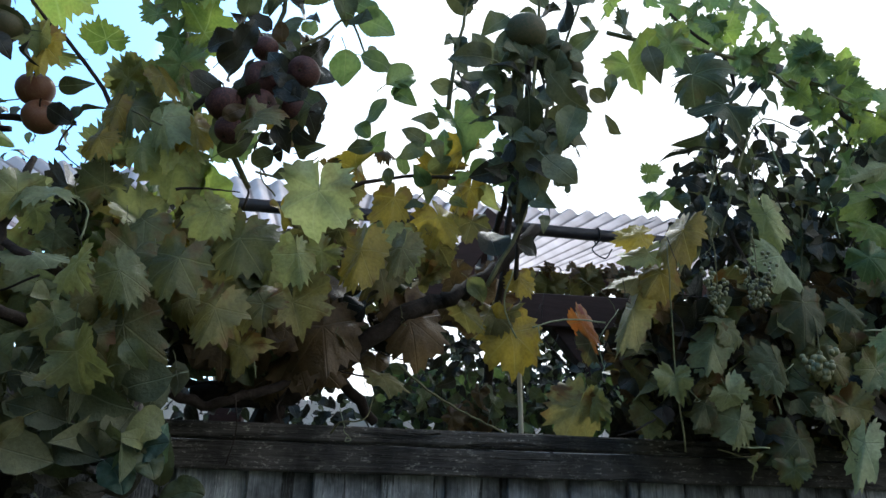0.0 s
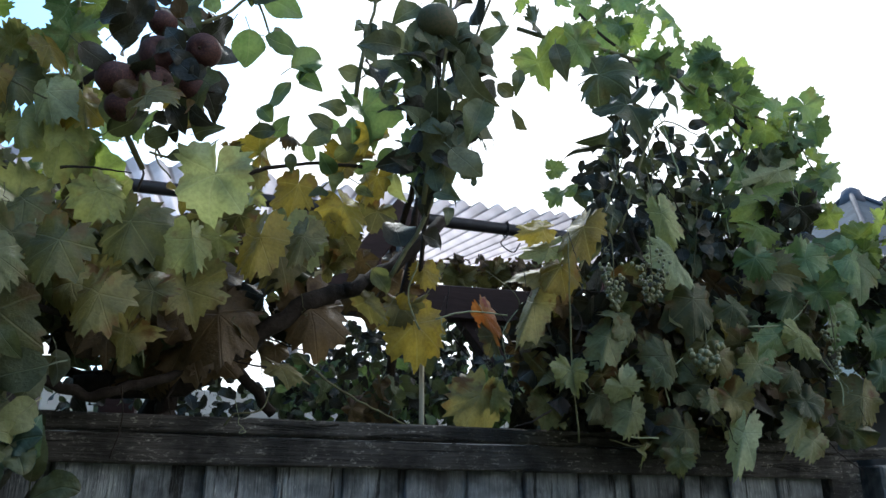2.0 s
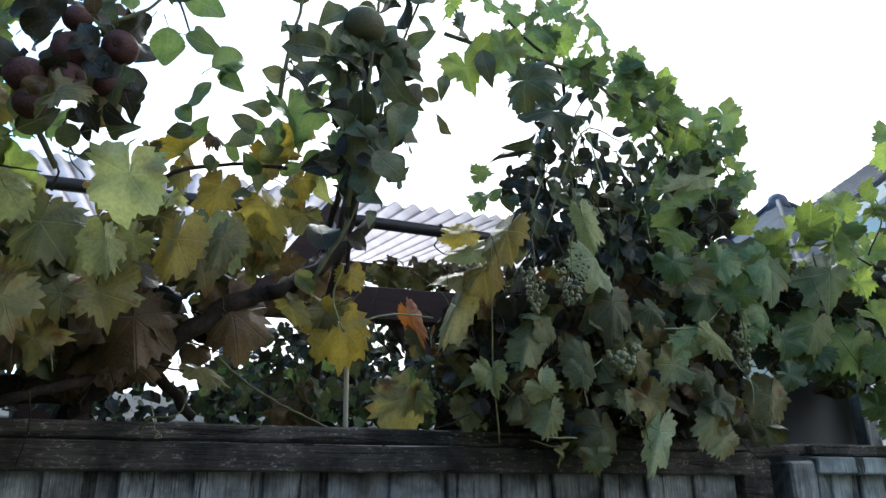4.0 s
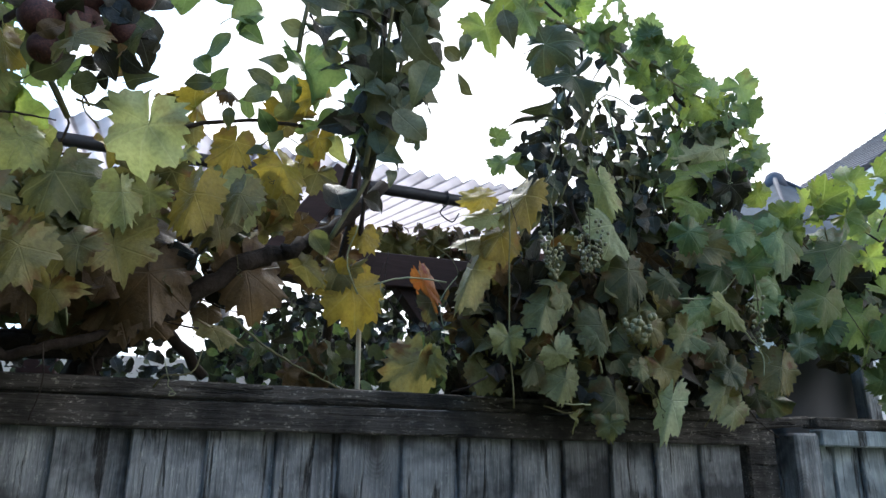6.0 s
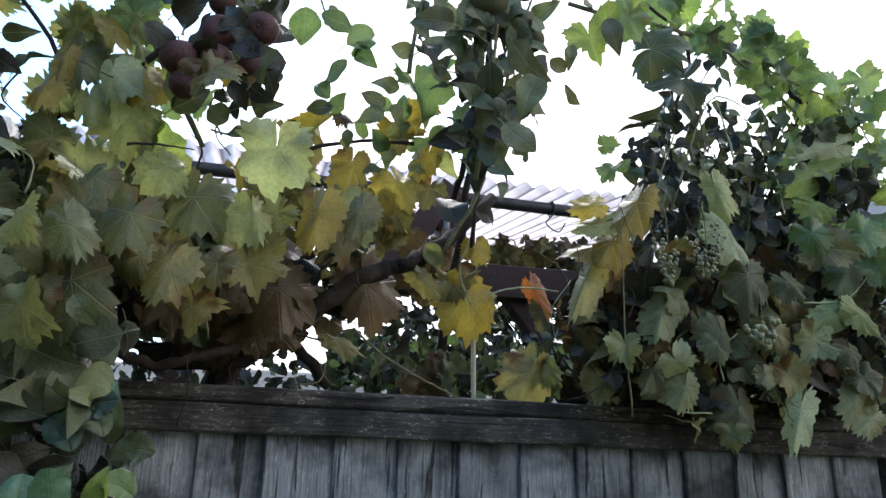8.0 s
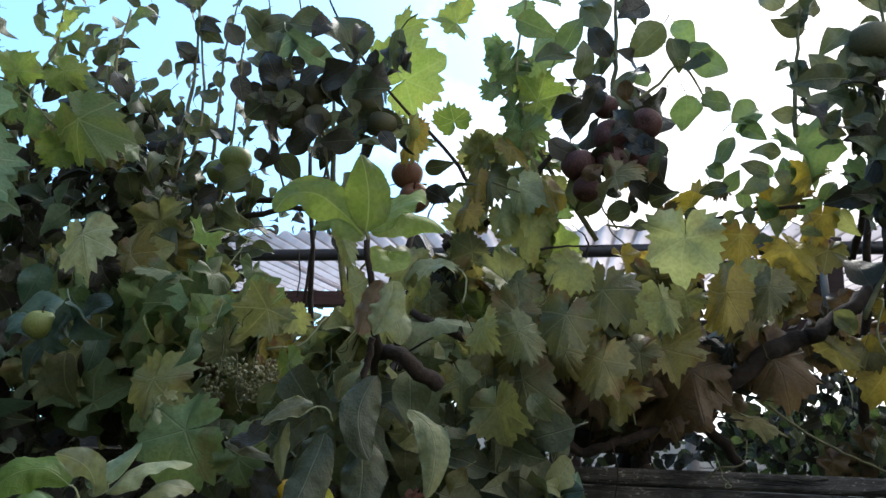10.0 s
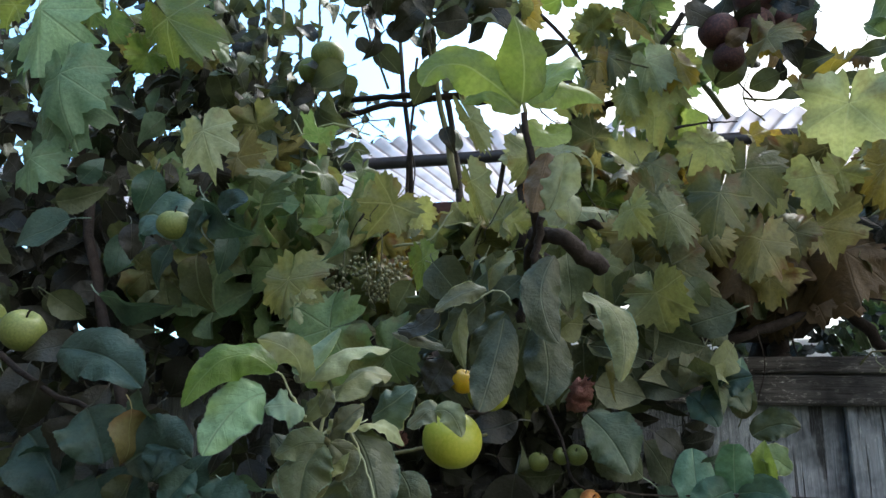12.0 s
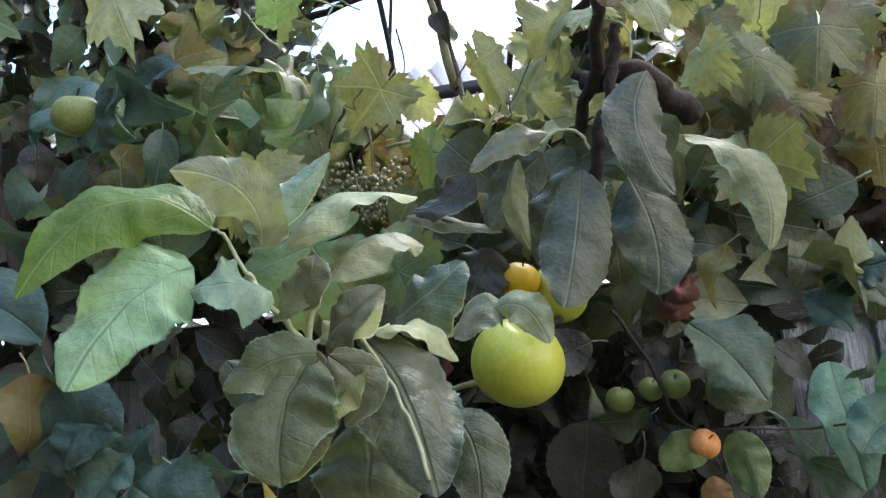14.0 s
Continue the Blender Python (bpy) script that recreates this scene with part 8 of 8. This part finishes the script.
cane("twig", vine_left, [(-0.617, 1.01, 2.131), (-0.694, 1.01, 2.162), (-0.776, 1.03, 2.151)], 0.0016, 0.0012, PALE_STEM, "")
cane("twig", vine_left, [(-0.701, 1.22, 1.987), (-0.675, 1.22, 2.031), (-0.678, 1.24, 2.094)], 0.0015, 0.0012, BARK, "")
cane("twig", vine_left, [(-0.448, 1.2, 1.95), (-0.427, 1.2, 2.001), (-0.411, 1.22, 2.063)], 0.0015, 0.0012, BARK, "")
cane("twig", vine_left, [(-0.755, 1.2, 2.166), (-0.681, 1.2, 2.129), (-0.708, 1.22, 2.065)], 0.0014, 0.0012, TWIG, "")
cane("twig", vine_left, [(-0.574, 1.05, 1.918), (-0.502, 1.05, 1.928), (-0.464, 1.07, 1.991)], 0.0027, 0.0012, PALE_STEM, "")
cane("twig", vine_left, [(-0.412, 1.07, 1.901), (-0.399, 1.07, 1.863), (-0.423, 1.09, 1.836)], 0.0024, 0.0012, BARK, "")
cane("twig", vine_left, [(-0.614, 1.08, 2.167), (-0.662, 1.08, 2.203), (-0.724, 1.1, 2.246)], 0.0015, 0.0012, TWIG, "")
cane("twig", vine_left, [(-0.437, 1.21, 2.156), (-0.469, 1.21, 2.118), (-0.5, 1.23, 2.085)], 0.0027, 0.0012, TWIG, "")
cane("twig", vine_left, [(-0.582, 1.18, 1.87), (-0.55, 1.18, 1.829), (-0.512, 1.2, 1.855)], 0.0014, 0.0012, PALE_STEM, "")
cane("twig", vine_left, [(-0.584, 1.11, 1.98), (-0.635, 1.11, 1.933), (-0.664, 1.13, 1.871)], 0.0021, 0.0012, BARK, "")
cane("twig", vine_left, [(-0.572, 1.14, 2.16), (-0.562, 1.14, 2.105), (-0.571, 1.16, 2.06)], 0.002, 0.0012, BARK, "")
cane("twig", vine_left, [(-0.714, 1.07, 2.164), (-0.661, 1.07, 2.189), (-0.608, 1.09, 2.201)], 0.0015, 0.0012, BARK, "")
cane("twig", vine_left, [(-0.754, 1.09, 2.132), (-0.79, 1.09, 2.171), (-0.829, 1.11, 2.227)], 0.0021, 0.0012, PALE_STEM, "")
cane("twig", climber, [(1.316, 1.28, 2.189), (1.313, 1.28, 2.305), (1.309, 1.3, 2.432)], 0.0016, 0.0012, TWIG, "")
cane("twig", climber, [(1.557, 1.31, 2.261), (1.552, 1.31, 2.345), (1.547, 1.33, 2.438)], 0.0017, 0.0012, PALE_STEM, "")
cane("twig", climber, [(1.399, 1.28, 2.386), (1.378, 1.28, 2.49), (1.363, 1.3, 2.607)], 0.003, 0.0012, PALE_STEM, "")
cane("twig", climber, [(1.442, 1.39, 2.47), (1.424, 1.39, 2.566), (1.387, 1.41, 2.662)], 0.002, 0.0012, BARK, "")
cane("twig", climber, [(1.506, 1.37, 2.219), (1.471, 1.37, 2.305), (1.386, 1.39, 2.334)], 0.0021, 0.0012, BARK, "")
cane("twig", climber, [(1.637, 1.32, 2.539), (1.704, 1.32, 2.643), (1.762, 1.34, 2.771)], 0.0026, 0.0012, BARK, "")
cane("twig", climber, [(1.452, 1.35, 2.147), (1.48, 1.35, 2.262), (1.513, 1.37, 2.393)], 0.003, 0.0012, TWIG, "")
cane("twig", climber, [(1.749, 1.36, 2.524), (1.729, 1.36, 2.62), (1.633, 1.38, 2.634)], 0.0019, 0.0012, PALE_STEM, "")
cane("twig", climber, [(1.585, 1.32, 2.232), (1.671, 1.32, 2.344), (1.835, 1.34, 2.363)], 0.0015, 0.0012, BARK, "")
cane("twig", climber, [(1.416, 1.38, 2.513), (1.413, 1.38, 2.579), (1.405, 1.4, 2.652)], 0.0025, 0.0012, BARK, "")
cane("twig", climber, [(1.625, 1.34, 2.257), (1.603, 1.34, 2.35), (1.572, 1.36, 2.441)], 0.0025, 0.0012, TWIG, "")
cane("twig", climber, [(1.415, 1.3, 2.284), (1.384, 1.3, 2.352), (1.357, 1.32, 2.427)], 0.002, 0.0012, BARK, "")
cane("twig", climber, [(1.456, 1.33, 2.257), (1.399, 1.33, 2.332), (1.391, 1.35, 2.436)], 0.0015, 0.0012, BARK, "")
cane("twig", climber, [(1.655, 1.35, 2.443), (1.671, 1.35, 2.551), (1.676, 1.37, 2.667)], 0.0015, 0.0012, PALE_STEM, "")
cane("twig", shrub, [(0.914, 1.98, 1.852), (0.789, 1.98, 1.898), (0.667, 2.0, 1.933)], 0.0018, 0.0012, TWIG, "")
cane("twig", shrub, [(1.035, 1.98, 1.909), (0.982, 1.98, 2.009), (1.035, 2.0, 2.129)], 0.0024, 0.0012, BARK, "")
cane("twig", shrub, [(0.725, 1.65, 1.973), (0.821, 1.65, 2.023), (0.87, 1.67, 2.133)], 0.0025, 0.0012, BARK, "")
cane("twig", shrub, [(0.568, 1.96, 1.883), (0.577, 1.96, 1.984), (0.572, 1.98, 2.093)], 0.0025, 0.0012, PALE_STEM, "")
cane("twig", shrub, [(0.577, 1.72, 1.973), (0.486, 1.72, 2.015), (0.396, 1.74, 1.99)], 0.0015, 0.0012, BARK, "")
cane("twig", shrub, [(0.925, 1.63, 1.955), (0.861, 1.63, 2.041), (0.874, 1.65, 2.16)], 0.0021, 0.0012, BARK, "")
cane("twig", shrub, [(0.742, 1.7, 1.87), (0.72, 1.7, 1.924), (0.721, 1.72, 1.988)], 0.0021, 0.0012, BARK, "")
cane("twig", shrub, [(0.507, 1.84, 1.884), (0.54, 1.84, 1.942), (0.599, 1.86, 1.984)], 0.0025, 0.0012, TWIG, "")
cane("twig", shrub, [(0.477, 1.93, 1.913), (0.44, 1.93, 1.983), (0.454, 1.95, 2.067)], 0.0029, 0.0012, BARK, "")
cane("twig", shrub, [(1.137, 1.92, 1.92), (1.145, 1.92, 1.985), (1.178, 1.94, 2.052)], 0.0019, 0.0012, PALE_STEM, "")
cane("twig", shrub, [(0.888, 1.9, 2.033), (0.852, 1.9, 2.15), (0.93, 1.92, 2.268)], 0.0029, 0.0012, TWIG, "")
cane("twig", shrub, [(0.66, 1.68, 1.815), (0.601, 1.68, 1.837), (0.599, 1.7, 1.903)], 0.0026, 0.0012, BARK, "")
cane("twig", shrub, [(0.696, 1.75, 1.885), (0.739, 1.75, 1.971), (0.728, 1.77, 2.071)], 0.0022, 0.0012, PALE_STEM, "")
cane("twig", shrub, [(1.175, 1.9, 2.066), (1.136, 1.9, 2.144), (1.071, 1.92, 2.2)], 0.002, 0.0012, BARK, "")
cane("twig", shrub, [(1.079, 1.72, 1.945), (1.06, 1.72, 2.05), (1.134, 1.74, 2.155)], 0.0019, 0.0012, PALE_STEM, "")
cane("twig", shrub, [(1.119, 1.77, 2.038), (1.134, 1.77, 2.173), (1.036, 1.79, 2.261)], 0.0016, 0.0012, TWIG, "")
cane("twig", vine_right, [(2.069, 1.24, 2.089), (2.139, 1.24, 1.997), (2.238, 1.26, 1.91)], 0.0016, 0.0012, TWIG, "")
cane("twig", vine_right, [(1.764, 1.26, 1.92), (1.859, 1.26, 1.933), (1.96, 1.28, 1.995)], 0.0021, 0.0012, BARK, "")
cane("twig", vine_right, [(2.416, 1.32, 2.329), (2.513, 1.32, 2.471), (2.505, 1.34, 2.612)], 0.0029, 0.0012, BARK, "")
cane("twig", vine_right, [(2.104, 1.26, 2.281), (2.108, 1.26, 2.189), (2.142, 1.28, 2.106)], 0.0023, 0.0012, TWIG, "")
cane("twig", vine_right, [(1.934, 1.29, 2.093), (1.974, 1.29, 1.99), (1.875, 1.31, 1.905)], 0.0014, 0.0012, BARK, "")
cane("twig", vine_right, [(2.394, 1.3, 2.282), (2.236, 1.3, 2.331), (2.073, 1.32, 2.309)], 0.003, 0.0012, BARK, "")
cane("twig", vine_right, [(1.986, 1.23, 2.191), (1.944, 1.23, 2.231), (1.976, 1.25, 2.304)], 0.0026, 0.0012, TWIG, "")
cane("twig", vine_right, [(1.879, 1.31, 2.11), (1.942, 1.31, 2.068), (1.96, 1.33, 2.001)], 0.0014, 0.0012, BARK, "")
# tendrils
tendril(vine_right, 1.026, 1.200, 1.875, 0.10, 3, 1)
tendril(vine_right, 1.285, 1.200, 2.495, 0.13, 4, 2)
tendril(vine_right, 1.020, 1.200, 2.177, 0.16, 2, 3)
tendril(vine_right, 1.537, 1.200, 1.885, 0.07, 3, 4)
tendril(vine_right, 1.392, 1.200, 1.769, 0.10, 4, 5)
tendril(vine_right, 1.705, 1.200, 1.926, 0.13, 2, 6)
tendril(vine_right, 1.141, 1.200, 2.238, 0.16, 3, 7)
tendril(vine_right, 1.292, 1.200, 1.895, 0.07, 4, 8)
tendril(vine_right, 0.907, 1.200, 2.067, 0.10, 2, 9)
tendril(vine_right, 2.010, 1.200, 2.174, 0.13, 3, 10)
tendril(vine_right, 1.682, 1.200, 2.442, 0.16, 4, 11)
tendril(vine_right, 1.782, 1.200, 1.815, 0.07, 2, 12)
tendril(vine_mid, 0.363, 1.380, 1.882, 0.10, 3, 13)
tendril(vine_mid, 0.481, 1.380, 2.284, 0.13, 4, 14)
tendril(vine_mid, 0.662, 1.380, 2.050, 0.16, 2, 15)
tendril(vine_mid, 0.770, 1.380, 1.995, 0.07, 3, 16)
tendril(vine_mid, 0.320, 1.380, 1.786, 0.10, 4, 17)
tendril(vine_mid, 0.566, 1.380, 2.358, 0.13, 2, 18)
tendril(vine_mid, 0.853, 1.380, 1.975, 0.16, 3, 19)
tendril(vine_mid, 0.441, 1.380, 2.024, 0.07, 4, 20)
tendril(vine_left, -0.059, 1.150, 2.058, 0.10, 2, 21)
tendril(vine_left, -0.077, 1.150, 1.939, 0.13, 3, 22)
tendril(vine_left, -0.161, 1.150, 2.009, 0.16, 4, 23)
tendril(vine_left, -0.120, 1.150, 2.120, 0.07, 2, 24)
tendril(vine_left, -0.219, 1.150, 2.008, 0.10, 3, 25)
tendril(vine_left, -0.013, 1.150, 2.107, 0.13, 4, 26)
tendril(vine_left, -0.611, 1.000, 1.896, 0.16, 2, 27)
tendril(vine_left, -0.510, 1.000, 1.889, 0.07, 3, 28)
tendril(vine_left, -0.657, 1.000, 2.003, 0.10, 4, 29)
tendril(vine_left, -0.574, 1.000, 2.016, 0.13, 2, 30)
tendril(vine_left, -0.350, 1.000, 1.993, 0.16, 3, 31)
tendril(vine_left, -0.378, 1.000, 1.899, 0.07, 4, 32)
# garden cane behind the fence
bm = bmesh.new()
tube(bm, [Vector((0.769, 1.5, 0.0)), Vector((0.769, 1.5, 1.2)), Vector((0.755, 1.5, 2.02))], 0.007, 0.006, 8)
tagged(part("garden_cane", bm, CANE_STAKE, None, "thin pale bamboo cane standing behind the fence", True), category="cane")
# apples
apple("green", -0.366, 0.670, 1.565, 0.074, 22, 24, 0, "")
apple("green", -0.335, 0.745, 1.627, 0.056, 20, 10, 0, "yellow-green apple half hidden by a leaf")
apple("gold", -0.363, 0.715, 1.638, 0.034, 30, 0, 40, "")
apple("rot", -0.221, 0.860, 1.632, 0.060, 20, 30, 0, "withered pinkish-brown apple shrivelled on its spur")
apple("dull", -0.231, 0.920, 1.548, 0.032, 60, 0, 0, "small green crab-sized apple on a spur")
apple("dull", -0.289, 0.930, 1.536, 0.031, 20, 0, 50, "small green crab-sized apple on a spur")
apple("dull", -0.255, 0.940, 1.545, 0.027, 40, 20, 0, "small brownish green apple on a spur")
apple("ember", -0.212, 0.900, 1.486, 0.031, 60, 10, 20, "")
apple("rot", -0.416, 0.620, 1.564, 0.029, 60, 10, 20, "small withered brownish apple")
apple("dull", -0.833, 0.740, 1.877, 0.055, 20, 10, 0, "")
apple("dull", -1.091, 0.750, 1.717, 0.071, 20, 30, 0, "")
apple("dull", -0.833, 1.270, 2.472, 0.084, 20, 10, 0, "")
apple("dull", -0.872, 1.280, 2.441, 0.077, 20, 10, 0, "")
apple("dull", -1.221, 0.800, 1.748, 0.069, 0, 0, 0, "")
apple("shade", -0.684, 1.140, 2.615, 0.087, 50, 40, 240, "dull green bunch apple, its skin darkened to stand for shade")
apple("shade", -0.583, 1.100, 2.546, 0.089, 45, 15, 345, "dull green bunch apple, its skin darkened to stand for shade")
apple("shade", -0.621, 1.100, 2.494, 0.079, 10, 10, 0, "dull green bunch apple, its skin darkened to stand for shade")
apple("shade", -0.553, 1.100, 2.478, 0.067, 0, 30, 0, "dull green bunch apple, its skin darkened to stand for shade")
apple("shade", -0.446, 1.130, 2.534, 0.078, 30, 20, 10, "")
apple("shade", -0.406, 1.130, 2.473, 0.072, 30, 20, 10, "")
apple("red", 0.103, 1.120, 2.487, 0.056, -6, 16, 184, "")
apple("red", 0.110, 1.090, 2.394, 0.077, 85, 20, 0, "")
apple("red", 0.042, 1.090, 2.329, 0.074, -16, -4, 144, "")
apple("red", 0.110, 1.090, 2.333, 0.070, 85, -25, 225, "")
apple("red", 0.057, 1.090, 2.273, 0.058, -20, 20, 0, "")
apple("red", 0.173, 1.150, 2.365, 0.075, 95, -25, 75, "")
apple("red", 0.185, 1.120, 2.440, 0.071, 65, -30, 180, "")
apple("blush", -0.359, 1.220, 2.387, 0.077, 40, 0, 0, "small orange-brown apple beside dark leaves")
apple("blush", -0.336, 1.220, 2.325, 0.076, 60, 10, 0, "small orange-brown apple beside dark leaves")
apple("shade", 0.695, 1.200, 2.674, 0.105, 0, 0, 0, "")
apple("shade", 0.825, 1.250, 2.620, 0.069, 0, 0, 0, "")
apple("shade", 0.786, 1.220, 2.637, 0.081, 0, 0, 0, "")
# grapes
bunch(vine_right, 1.096, 1.145, 2.101, 0.116, 0.035, 70, 0.009, 867, "small green grape bunch hanging in the vine")
bunch(vine_right, 1.194, 1.145, 2.120, 0.106, 0.059, 80, 0.009, 868, "wide green grape bunch hanging in the vine")
bunch(vine_right, 1.318, 1.145, 1.939, 0.075, 0.057, 45, 0.015, 869, "short green grape bunch with large berries")
bunch(vine_right, 1.681, 1.145, 2.000, 0.121, 0.030, 40, 0.009, 870, "small shaded grape bunch")
bunch(vine_left, -0.602, 1.060, 1.894, 0.080, 0.060, 200, 0.0075, 871, "brownish ripening grape bunch")
bunch(vine_left, -0.686, 1.080, 1.895, 0.098, 0.043, 150, 0.0075, 872, "brownish ripening grape bunch")
bunch(vine_left, -0.493, 1.200, 1.899, 0.082, 0.059, 150, 0.008, 873, "green grape bunch in the leaves")
